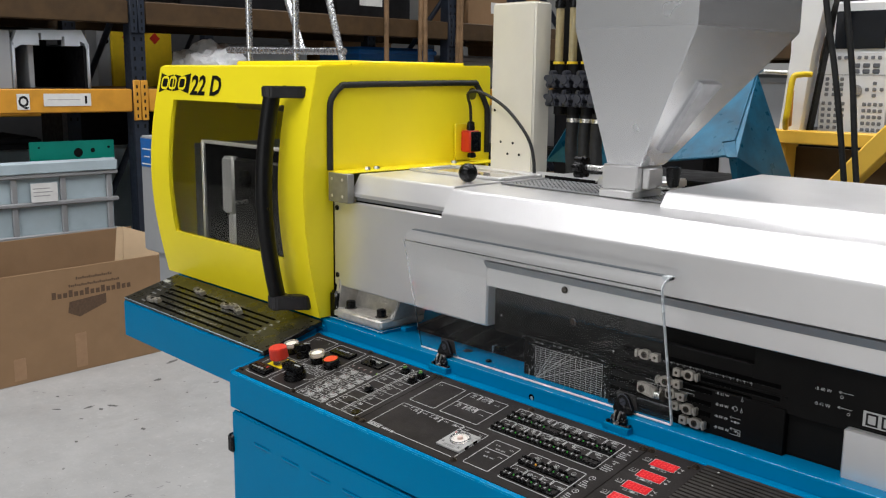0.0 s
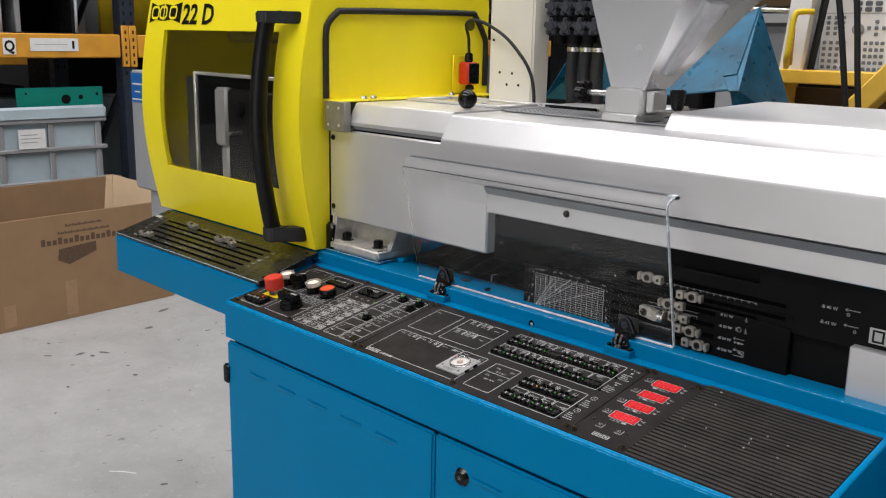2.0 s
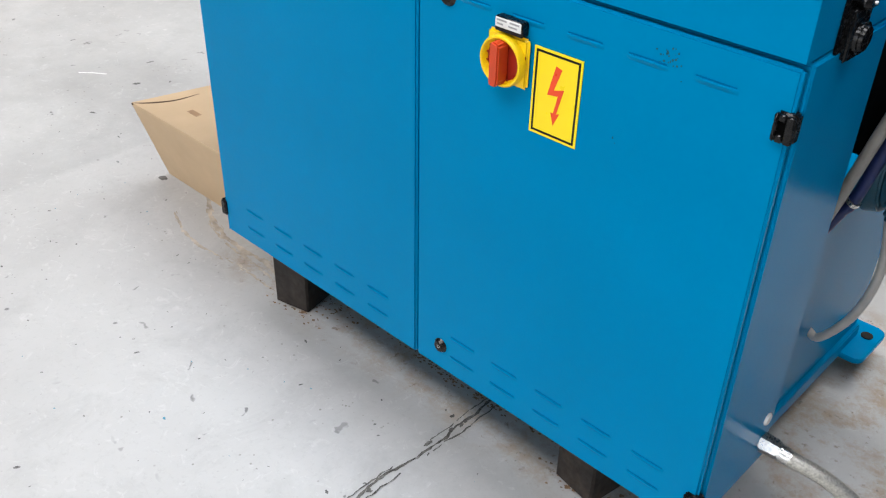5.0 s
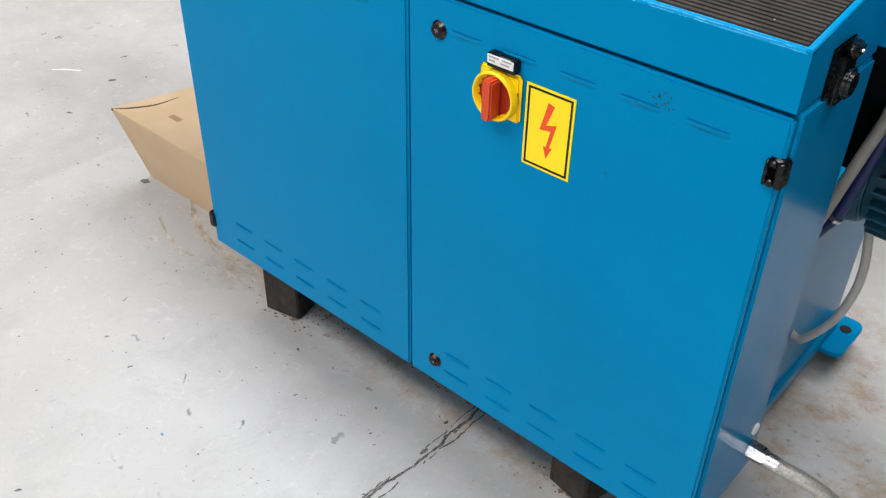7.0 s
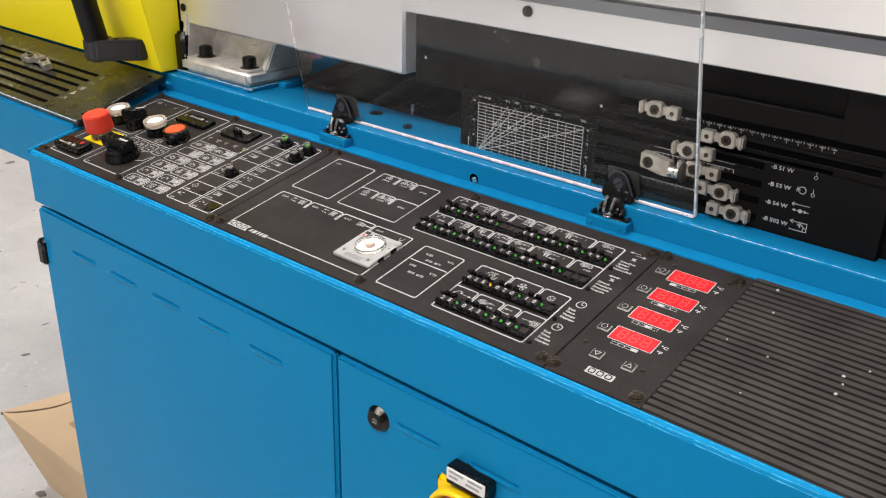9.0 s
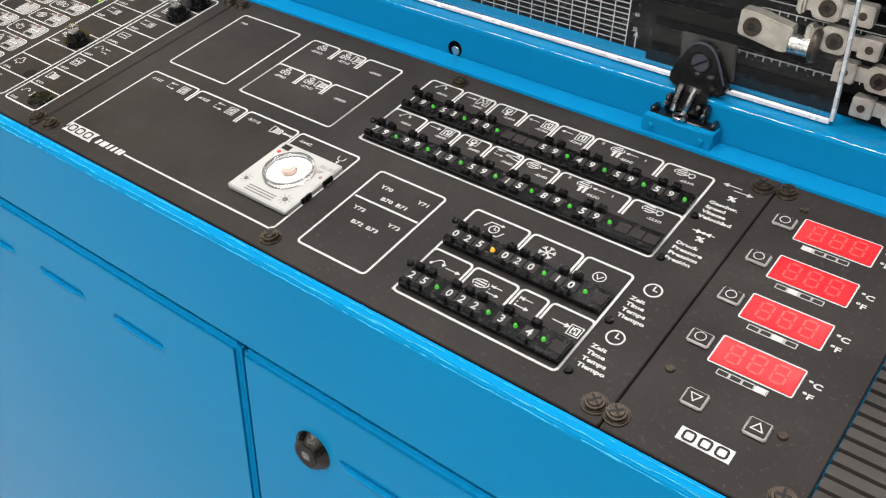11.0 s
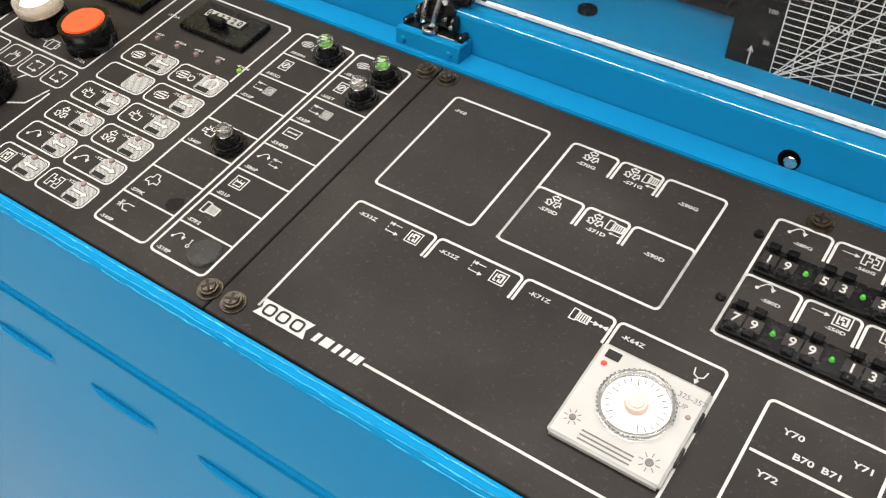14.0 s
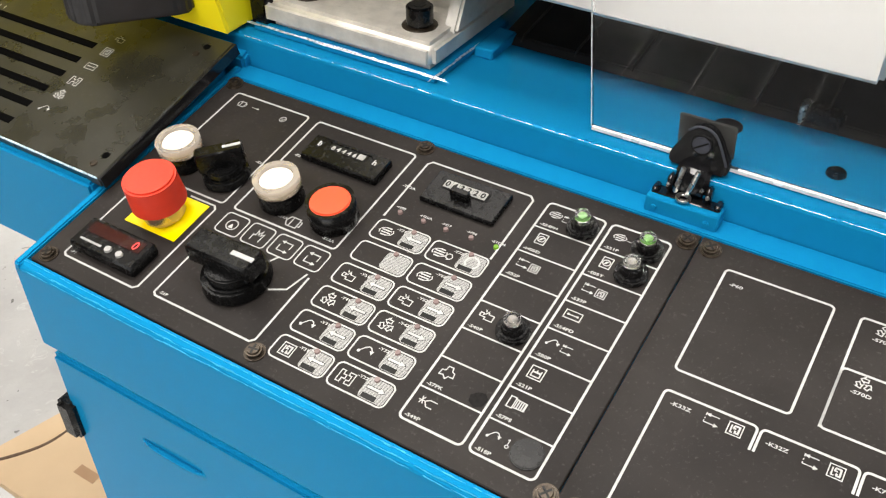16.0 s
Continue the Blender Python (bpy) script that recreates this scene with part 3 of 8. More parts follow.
for x0, x1, xs, pitch in ((-0.011, 0.5505, 0.063, 0.0885), (0.5535, CAB_W, 0.6305, 0.0885)):
    door = part("door", B(x0, x1, 0.0, 0.011, Z0, ZL - 0.004, 0.0035, 3), BLUE, cab, "blue enamelled steel door with pressed louvres")
    for z, dx in ((0.849, 0), (0.2685, 0), (0.2265, -0.001)):
        for i in range(5):
            a = xs + dx + i * (pitch if z > 0.5 else pitch * 1.02)
            bm = bmesh.new()
            # a pressed louvre: a shallow hood that opens in a narrow slit along its upper edge
            prof = [(0.0004, -0.0016), (-0.0026, -0.0021), (-0.0031, -0.0031), (-0.002, -0.0062), (0.0004, -0.0095)]
            n = 10
            cols = []
            for k in range(n + 1):
                s = math.sin(math.pi / 2 * min(1, min(k, n - k) / 2.2))
                cols.append([bm.verts.new((a + 0.059 * k / n, (p[0] - 0.0004) * s + 0.0004, z + p[1])) for p in prof])
            for p, q in zip(cols, cols[1:]):
                for k in range(len(prof) - 1):
                    f = bm.faces.new((p[k], q[k], q[k + 1], p[k + 1]))
                    f.smooth = True
            bmesh.ops.recalc_face_normals(bm, faces=bm.faces)
            part("louvre", bm, BLUE, door)
            # the shade inside the slit is painted as a strip of darker blue
            part("louvre_slit_shade", B(a + 0.004, a + 0.055, -0.0004, 0.001, z - 0.0024, z + 0.0002), SLITSHADE, door)
    if x0 > 0.5:
        for z in (0.842, 0.236):
            bm = C(0.0142, 0.0098, 0.0058, (0.611, 0.0, z), "-y", 36, 0.0006)
            ring_m = part("lock", bm, LOCKRING, door, "round dark chrome quarter-turn lock")
            part("lock_well", C(0.0082, 0.0082, 0.0004, (0.611, -0.0058, z), "-y", 28), INK, ring_m)
            part("lock_socket", B(0.6075, 0.6145, -0.0062, -0.004, z - 0.0035, z + 0.0035, 0.0005), STEEL, ring_m)
    for z in (0.824, 0.24):
        if x0 < 0.5:
            part("hinge", B(-0.0195, -0.0035, -0.006, 0.02, z - 0.018, z + 0.018, 0.003), BLACK, door, "black plastic hinge")
            continue
        # hinge block with a square pocket in its face
        hinge = part("hinge", B(1.089, 1.113, -0.004, 0.012, z - 0.0175, z + 0.0175, 0.003), BLACK, door, "black plastic hinge")
        for u0, u1, w0, w1 in ((1.0895, 1.094, -0.016, 0.016), (1.103, 1.1125, -0.016, 0.016), (1.094, 1.103, 0.008, 0.016), (1.094, 1.103, -0.016, -0.007)):
            part("hinge_lip", B(u0, u1, -0.0085, -0.003, z + w0, z + w1, 0.0014), BLACK, hinge)
        part("hinge_recess", B(1.0945, 1.1025, -0.0048, -0.0036, z - 0.0068, z + 0.0078), SLOT, hinge)

# highlights along the desk's front edge are painted on as fine bright streaks
EDGEGLINT = mat("glint_blue", (0.03, 0.34, 0.56), 0.3, spec=0.3, vary=0.2, scale=80)
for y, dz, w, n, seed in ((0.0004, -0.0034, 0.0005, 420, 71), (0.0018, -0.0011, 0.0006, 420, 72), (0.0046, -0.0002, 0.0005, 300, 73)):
    part("edge_glint", edge_flecks((-0.01, y, top(y) + dz), (1.1, y, top(y) + dz), (0, -0.75, 0.66) if y < 0.004 else (0, -0.1, 1), n, w, seed), EDGEGLINT, cab)
# dark rubbed stain beside the last upper louvre
random.seed(61)
STAIN = mat("rubbed_stain", (0.01, 0.075, 0.1), 0.5, spec=0.2, vary=0.4, scale=200)
marks = [(random.gauss(0.953, 0.009), random.gauss(0.858, 0.008), random.uniform(0.0006, 0.0024)) for _ in range(26)]
for cx, cz, r in marks + [(0.893, 0.735, 0.002), (0.897, 0.729, 0.0014)]:
    bm = bmesh.new()
    bm.faces.new([bm.verts.new((cx + r * random.uniform(0.5, 1) * math.cos(k * 1.05), -0.00025, cz + r * random.uniform(0.5, 1.2) * math.sin(k * 1.05))) for k in range(6)])
    part("stain", bm, STAIN, cab)
# timber blocks under the cabinet
for x, y, turn in ((0.0985, 0.066, 13), (0.853, 0.086, -10)):
    bm = B(-0.045, 0.045, 0, 0.26, 0, Z0, 0.004)
    solid("timber_block", bm, TIMBER, "dark stained timber packing block under the cabinet", "packing block", "timber blocks under the machine", m=pose(x, y, 0, 0, 0, turn))

# isolator switch
iso = thing("isolator_switch", pose(0.7225, 0, 0.7895), "yellow and red rotary mains isolator on the cabinet door", "switch")
part("base_plate", B(-0.034, 0.036, -0.008, 0, -0.035, 0.034, 0.004, 3), SWYEL, iso)
# bowl-shaped collar round a sunken dial
bm = bmesh.new()
loops = []
for r, y in ((0.0352, -0.008), (0.0348, -0.017), (0.0335, -0.0195), (0.0315, -0.0198), (0.0298, -0.0185), (0.0275, -0.0125), (0.0265, -0.0105)):
    loops.append([bm.verts.new((-0.001 + r * math.cos(2 * math.pi * i / 56), y, -0.002 + r * math.sin(2 * math.pi * i / 56))) for i in range(56)])
for p, q in zip(loops, loops[1:]):
    for i in range(56):
        bm.faces.new((p[i], p[(i + 1) % 56], q[(i + 1) % 56], q[i])).smooth = True
bmesh.ops.recalc_face_normals(bm, faces=bm.faces)
collar = part("collar", bm, SWYEL, iso)
for k in range(14):
    a = radians(20 + 320 * k / 13)
    part("notch", turned(B(0.0255, 0.0282, -0.0135, -0.0105, -0.0012, 0.0012), Matrix.Translation((-0.001, 0, -0.002)) @ Matrix.Rotation(a, 4, "Y")), SWRED, collar)
part("dial", C(0.0268, 0.0268, 0.003, (-0.001, -0.0085, -0.002), "-y", 40), SWRED, iso, "dark red dial")
part("grip", extruded([(-0.0075, -0.0325), (0.0045, -0.0325), (0.0075, -0.026), (0.0075, 0.024), (0.0035, 0.0275), (-0.0055, 0.0275), (-0.0085, 0.024), (-0.0085, -0.026)], -0.033, -0.011, "y", 0.0025), mat("switch_orange", (0.52, 0.05, 0.01), 0.38, vary=0.08, scale=50), iso, "orange red turning grip")
part("padlock_hole", B(0.0262, 0.0335, -0.0088, -0.0075, 0.004, 0.0115, 0.001), SWRED, iso)
part("label_holder", B(-0.0165, 0.029, -0.014, 0, 0.036, 0.0555, 0.0012), BLACK, iso)
part("label_card", B(-0.015, 0.0275, -0.0152, -0.0138, 0.042, 0.0545, 0.0004), PAPER, iso, "pale label card with faint print")
for k, (u0, u1) in enumerate(((-0.012, 0.004), (0.009, 0.0245), (-0.012, -0.002), (0.007, 0.0215))):
    z = 0.0505 if k < 2 else 0.0455
    part("print_bar", B(u0, u1, -0.0155, -0.0151, z, z + 0.0022), PRINTGREY, iso)

# electric hazard sign
sg = thing("warning_sign", pose(0.7635, -0.0005, 0.699), "yellow high voltage sign with a red lightning arrow", "sign")
S = Matrix.Rotation(radians(90), 4, "X")
part("sheet", B(0, 0.0765, -0.0008, 0, 0, 0.1195), SIGNYEL, sg)
bm = turned(stroke([(0.005, 0.005), (0.0715, 0.005), (0.0715, 0.1145), (0.005, 0.1145)], 0.0032, 0.0011, True), S)
part("border", bm, INK, sg)
arrow = [(0.036, 0.1015), (0.046, 0.0985), (0.0355, 0.0685), (0.0515, 0.0735), (0.0425, 0.0375), (0.0475, 0.0395), (0.0385, 0.02), (0.033, 0.0375), (0.0375, 0.0375), (0.0425, 0.062), (0.0255, 0.0595)]
part("lightning_arrow", turned(filled(arrow, 0.0011), S), SIGNRED, sg, "red lightning arrow")

# socket on the cabinet side
so = thing("appliance_socket", pose(CAB_W, 0.09, 0.914) @ Matrix.Diagonal((0.95, 0.82, 0.8, 1)), "black flip-lid power socket on the cabinet side", "socket")
part("flange", B(0, 0.004, -0.036, 0.034, -0.05, 0.045, 0.003), BLACK, so)
part("housing", B(0.004, 0.013, -0.024, 0.026, -0.044, 0.03, 0.004, 3), BLACK, so)
part("lid", C(0.024, 0.021, 0.009, (0.013, 0.001, -0.012), "x", 32, 0.004), BLACK, so, "glossy black round lid")
part("lid_hinge", B(0.004, 0.02, -0.012, 0.02, 0.026, 0.045, 0.004), BLACK, so)
part("rivet", C(0.003, 0.002, 0.003, (0.0195, 0.004, 0.036), "x", 12), STEEL, so)

# conduit gland and braided hose at the foot
gl = thing("conduit_hose", pose(CAB_W + 0.004, 0.185, 0.235), "braided metal conduit hose leaving the cabinet foot", "hose")
part("gland", C(0.017, 0.015, 0.03, (0, 0, 0), "x", 6, 0.002), STEEL, gl)
part("plug", C(0.011, 0.0095, 0.004, (0, -0.005, 0.05), "x", 24, 0.001), PAPER, gl, "pale round plug")
part("ferrule", C(0.014, 0.013, 0.02, (0.03, 0, -0.002), "x", 24, 0.002), STEEL, gl)
part("braid", tube([(0.045, 0, -0.003), (0.11, 0.02, -0.025), (0.2, 0.06, -0.1), (0.31, 0.09, -0.195), (0.45, 0.12, -0.221), (0.75, 0.2, -0.221)], 0.0125, 16), mat("steel_braid", (0.5, 0.48, 0.43), 0.4, metal=0.6, vary=0.3, scale=300, bump=0.8, bump_scale=500), gl)

# ---- machine base behind the cabinet ----
base = thing("machine_base", pose(0, 0, 0), "blue welded steel machine base and oil tank", "machine base")
part("rail", extruded([(0.222, 0.9), (0.222, 1.0245), (0.2224, 1.0259), (0.2235, 1.0268), (0.2255, 1.027), (0.62, 1.022), (0.62, 0.9)], -0.06, 1.75, "x"), BLUE, base)
# the rail's highlight line is painted on as bright flecks, among worn chips
part("worn_edge_and_glint", edge_flecks((0.17, 0.2229, 1.0264), (1.1, 0.2229, 1.0264), (0, -0.7, 0.7), 520, 0.00028, 3), WEARGLINT, base, "painted highlight line with flecks of worn paint")
part("worn_edge_and_glint", edge_flecks((-0.01, 0.2229, 1.0264), (0.15, 0.2229, 1.0264), (0, -0.7, 0.7), 60, 0.00035, 4), WEARGLINT, base)
part("tank", B(0.05, 1.037, 0.27, 0.785, 0.085, 0.47, 0.004), BLUE, base)
part("foot_plate", extruded(round_rect(0.99, 1.088, 0.70, 0.835, 0.02, 5), 0.05, 0.062, "z", 0.002), BLUE, base)
part("foot_hole", C(0.012, 0.012, 0.002, (1.062, 0.79, 0.0618), "z", 20), INK, base)
part("skid", B(1.0, 1.045, 0.27, 0.785, 0.05, 0.085, 0.003), BLUE, base)
part("skid", B(0.1, 1.0, 0.7, 0.76, 0.0, 0.085, 0.004), BLUE, base)
# near-black slab, the shade behind the cabinet put into its colour
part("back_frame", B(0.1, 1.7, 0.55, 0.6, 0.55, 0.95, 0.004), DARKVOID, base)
part("leg", B(1.6, 1.72, 0.3, 0.6, 0.0, 0.9, 0.004), BLUE, base)
hole = part("rail_hole", C(0.0056, 0.0056, 0.0006, (0.542, 0.222, 1.008), "-y", 24), SLOT, base)
part("hole_thread", C(0.0034, 0.003, 0.0004, (0.5428, 0.2214, 1.0068), "-y", 16), STEEL, hole, "bright thread in the hole")
part("shelf_hole", C(0.009, 0.009, 0.001, (0.333, 0.288, 1.0262), "z", 24), INK, base)

pump = thing("pump_motor", pose(1.10, 0.55, 0.572), "dark blue ribbed electric pump motor with hoses", "motor")
part("casing", C(0.082, 0.082, 0.3, (-0.02, 0, 0), "x", 40, 0.006), MOTOR, pump)
for i in range(26):
    a = 2 * math.pi * i / 26
    bm = turned(B(0.0, 0.25, -0.003, 0.003, 0.08, 0.103, 0.001), Matrix.Rotation(a, 4, "X"))
    part("fin", bm, MOTOR, pump)
part("end_shield", C(0.098, 0.09, 0.03, (-0.045, 0, 0), "x", 40, 0.004), MOTOR, pump)
# hoses hang from the deck above; a clip holds the navy one at the motor flange
navy = part("hose", tube([(0.03, -0.17, 0.32), (0.01, -0.17, 0.16), (-0.004, -0.17, 0.075), (-0.022, -0.17, -0.007), (-0.036, -0.17, -0.034), (-0.06, -0.18, -0.09)], 0.0095, 12), NAVYHOSE, pump, "navy rubber hose")
part("hose_clip", turned(C(0.0115, 0.0115, 0.007, (0, 0, 0), "z", 18), Matrix.Translation((-0.024, -0.17, -0.012)) @ Matrix.Rotation(radians(28), 4, "Y")), STEEL, navy, "bright steel hose clip")
part("hose", tube([(0.03, -0.2, 0.36), (0.012, -0.2, 0.2), (-0.005, -0.2, 0.123), (-0.03, -0.2, 0.018), (-0.05, -0.2, -0.06)], 0.009, 12), GREYHOSE, pump, "grey hose")
part("hose", tube([(0.0, -0.06, -0.05), (0.014, -0.05, -0.144), (0.013, -0.05, -0.213), (-0.006, -0.05, -0.286), (-0.044, -0.05, -0.348), (-0.065, -0.05, -0.346), (-0.085, -0.06, -0.325)], 0.0078, 12), mat("pale_grey_hose", (0.42, 0.4, 0.37), 0.5, vary=0.1, scale=50), pump, "pale grey hose")

# cast foot block with two socket screws
ft = thing("casting_foot", pose(-0.007, 0.237, 1.0275), "rough cast aluminium machine foot with two black bolts", "machine foot")
part("packing_plate", B(-0.004, 0.155, -0.003, 0.10, -0.0006, 0.0045, 0.0008), BLUE, ft, "blue packing plate")
part("worn_edge_and_glint", edge_flecks((-0.004, -0.0026, 0.0042), (0.155, -0.0026, 0.0042), (0, -0.7, 0.7), 150, 0.001, 8), WEARGLINT, ft)
part("worn_edge_and_glint", edge_flecks((0.1547, -0.002, 0.0042), (0.1547, 0.05, 0.0042), (0.7, 0, 0.7), 50, 0.0008, 9), WEARGLINT, ft)
part("sole", B(0.0, 0.151, 0.0, 0.12, 0.0045, 0.0245, 0.005, 3), BARE, ft)
prof = [(0.046, 0.02), (0.048, 0.03), (0.054, 0.042), (0.062, 0.062), (0.068, 0.085), (0.12, 0.085), (0.12, 0.02)]
part("back_wall", extruded(prof, 0.002, 0.15, "x", 0.002), BARE, ft)
part("side_wall", extruded([(0.003, 0.02), (0.012, 0.085), (0.07, 0.085), (0.06, 0.02)], 0.0, 0.012, "x", 0.003), BARE, ft)
part("cheek", extruded([(0.06, 0.02), (0.068, 0.085), (0.056, 0.07), (0.03, 0.02)], 0.14, 0.151, "x", 0.002), BARE, ft)
for x in (0.03, 0.126):
    part("washer", C(0.013, 0.0125, 0.0015, (x, 0.024, 0.0238), "z", 24, 0.0004), SCREW, ft)
    bolt = part("bolt", C(0.0095, 0.0095, 0.0145, (x, 0.024, 0.025), "z", 24, 0.0015), BLACK, ft)
    part("bolt_socket", C(0.0045, 0.0045, 0.0006, (x, 0.024, 0.0393), "z", 6), INK, bolt)
part("boss", C(0.0155, 0.0135, 0.012, (0.1, 0.066, 0.034), "-y", 28, 0.001), BARE, ft)
part("boss_hole", C(0.005, 0.005, 0.0006, (0.1, 0.0535, 0.034), "-y", 16), INK, ft)
# dark folded way cover and a stop bracket behind the shield
wc = thing("way_cover", pose(0, 0, 0), "black folded way cover beneath the injection unit", "way cover")
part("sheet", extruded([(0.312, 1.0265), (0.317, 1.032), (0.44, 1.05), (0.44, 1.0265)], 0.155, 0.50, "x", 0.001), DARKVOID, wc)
for i in range(8):
    x = 0.17 + i * 0.0425
    part("fold", extruded([(0.313, 1.03), (0.318, 1.0345), (0.44, 1.0525), (0.44, 1.05)], x, x + 0.0012, "x", 0.0003), BLACKMAT, wc)
part("bracket", B(0.149, 0.164, 0.284, 0.32, 1.0262, 1.034, 0.001), BLUE, wc, "small blue stop")
sb_ = thing("stop_bracket", pose(0.375, 0.318, 1.0255), "small dark stop bracket with a steel edge", "bracket")
part("block", B(-0.004, 0.02, -0.004, 0.008, 0, 0.013, 0.002), BLACK, sb_)
part("edge", B(-0.007, -0.003, -0.005, 0.008, 0, 0.014, 0.001), STEEL, sb_, "worn steel edge")
pk = thing("rail_plug", pose(0.404, 0.268, 1.0262), "black rubber plug in the rail", "plug")
part("cap", C(0.0062, 0.0055, 0.004, (0, 0, 0), "z", 20, 0.001), BLACK, pk)

# ---- silver covers of the injection side ----
cov = thing("injection_unit_cover", pose(0, 0, 0), "long silver painted sheet metal machine cover", "machine cover")
part("left_apron", B(-0.017, 0.414, 0.25, 0.30, 1.095, 1.272, 0.003), SILVER, cov)
part("left_lid", extruded(rounded([(0.256, 1.281), (0.249, 1.2825), (0.249, 1.289), (0.27, 1.325), (0.6, 1.325), (0.6, 1.281)], {2: 0.005, 3: 0.01}), 0.042, 0.309, "x"), SILVER, cov, "silver hinged lid with a window slot")
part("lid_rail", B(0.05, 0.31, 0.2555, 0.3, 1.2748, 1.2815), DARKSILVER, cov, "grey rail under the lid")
# the shade below the lid is painted as a thin black strip
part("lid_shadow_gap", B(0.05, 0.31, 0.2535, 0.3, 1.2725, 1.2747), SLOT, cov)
prof = rounded([(0.247, 1.212), (0.235, 1.216), (0.235, 1.279), (0.262, 1.322), (0.5, 1.324), (0.5, 1.212)], {2: 0.014, 3: 0.012})
part("long_cover", extruded(prof, 0.313, 1.75, "x"), SILVER, cov)
part("apron_top", extruded([(0.2352, 1.272), (0.2352, 1.258), (0.2497, 1.18), (0.27, 1.18), (0.27, 1.272)], 0.3125, 0.4145, "x"), SILVER, cov)
part("lower_strip", B(0.415, 1.75, 0.247, 0.27, 1.168, 1.206, 0.001), SILVER, cov)
# the shade under the long cover is put in as a darker grey fold
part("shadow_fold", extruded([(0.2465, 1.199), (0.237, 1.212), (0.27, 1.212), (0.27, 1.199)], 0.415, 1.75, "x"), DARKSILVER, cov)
tier = rounded([(0.345, 1.3225), (0.362, 1.346), (0.66, 1.353), (0.66, 1.3225)], {1: 0.01})
part("rear_cover", extruded(tier, 0.683, 1.75, "x"), SILVER, cov)
part("rear_cover", B(0.445, 0.56, 0.5, 0.62, 1.322, 1.338, 0.003), SILVER, cov)
part("dark_slot", B(0.31, 0.444, 0.502, 0.62, 1.306, 1.3235), SLOT, cov)
part("lid_wing", B(0.31, 0.43, 0.515, 0.62, 1.3255, 1.329, 0.0008), SILVER, cov)
part("wing_edge", B(0.31, 0.431, 0.5135, 0.5155, 1.324, 1.3297, 0.0005), BLACK, cov, "black edge strip")
part("cover_bolt", C(0.006, 0.005, 0.004, (0.584, 0.247, 1.19), "-y", 20, 0.001), SCREW, cov)
part("end_box", B(1.03, 1.75, 0.247, 0.40, 1.022, 1.091, 0.002), SILVER, cov)
for z in (1.255, 1.118):
    part("apron_bolt", C(0.0058, 0.005, 0.003, (-0.005, 0.25, z), "-y", 18, 0.001), INK, cov)

# joint plate beside the guard
jp = thing("joint_plate", pose(-0.01, 0.232, 1.27), "drilled bare steel joint plate", "plate")
part("plate", B(0, 0.062, 0, 0.016, 0, 0.057, 0.0008), mat("dull_steel", (0.3, 0.29, 0.25), 0.45, metal=0.6, vary=0.15, scale=40), jp)
for x, z in ((0.012, 0.012), (0.012, 0.045), (0.045, 0.012), (0.045, 0.045)):
    part("hole", C(0.003, 0.003, 0.001, (x, 0, z), "-y", 14), BARE, jp)

# lifting window slot, mesh cover, ball knob on the lid
kn = thing("lid_knob", pose(0.282, 0.33, 1.325), "black ball knob on the silver lid", "knob")
bm = bmesh.new()
bmesh.ops.create_uvsphere(bm, u_segments=28, v_segments=16, radius=0.0175)
for f in bm.faces:
    f.smooth = True
bmesh.ops.translate(bm, verts=bm.verts, vec=(0, 0, 0.0185))
part("ball", bm, BLACK, kn)
part("stem", C(0.006, 0.006, 0.008, (0, 0, 0), "z", 16), STEEL, kn)
sl_ = thing("lid_window", pose(0.008, 0, 0.003), "open frame of the silver lid over a yellow guard plate", "window frame")
part("pane", B(0.06, 0.28, 0.405, 0.50, 1.3215, 1.3245, 0.001), TINT, sl_, "yellow tinted pane")
for x0, x1, y0, y1 in ((0.045, 0.295, 0.39, 0.405), (0.045, 0.295, 0.50, 0.515), (0.045, 0.06, 0.405, 0.5), (0.28, 0.295, 0.405, 0.5)):
    part("frame_bar", B(x0, x1, y0, y1, 1.3225, 1.328, 0.001), SILVER, sl_)
msh = thing("perforated_grille", pose(0.008, 0, 0.0125), "dark perforated grille over the barrel", "grille")
part("backing", B(0.32, 0.66, 0.375, 0.50, 1.3112, 1.3124), SLOT, msh)
bm = bmesh.new()
# crossed strips with round-cornered diamond gaps
GX, GY, GW, GH = 0.322, 0.377, 0.336, 0.121
n = 40
for i in range(-14, n):
    c = GX + i * 0.0105
    for sgn in (1, -1):
        lo, hi = max(c, GX), min(c + GH, GX + GW)
        if hi - lo < 0.003:
            continue
        f = (lambda x: GY + (x - c)) if sgn > 0 else (lambda x: GY + GH - (x - c))
        stroke([(lo, f(lo)), (hi, f(hi))], 0.0042, 1.3130 if sgn > 0 else 1.3133, into=bm)
part("mesh", bm, DARKSILVER, msh, "perforated grey sheet")
for x0, x1, y0, y1 in ((0.318, 0.66, 0.371, 0.378), (0.318, 0.325, 0.371, 0.5)):
    part("border", B(x0, x1, y0, y1, 1.3118, 1.3142, 0.0006), DARKSILVER, msh)

# ---- limit switch plate with cams ----
lp = thing("cam_plate", pose(0, 0, 0), "black anodised plate with slotted rails, cams and printed scales", "switch plate")
part("upper_plate", B(0.414, 1.05, 0.27, 0.276, 1.085, 1.17, 0.0005), ANOD, lp)
lower = part("lower_plate", B(0.487, 1.045, 0.266, 0.274, 1.012, 1.092, 0.0005), ANOD, lp)
part("end_plate", B(0.9, 1.75, 0.258, 0.27, 1.085, 1.168, 0.0005), ANOD, lp)
# near-black sheet paints the shade of the recess behind the shield
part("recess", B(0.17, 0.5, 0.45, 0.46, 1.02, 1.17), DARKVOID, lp)
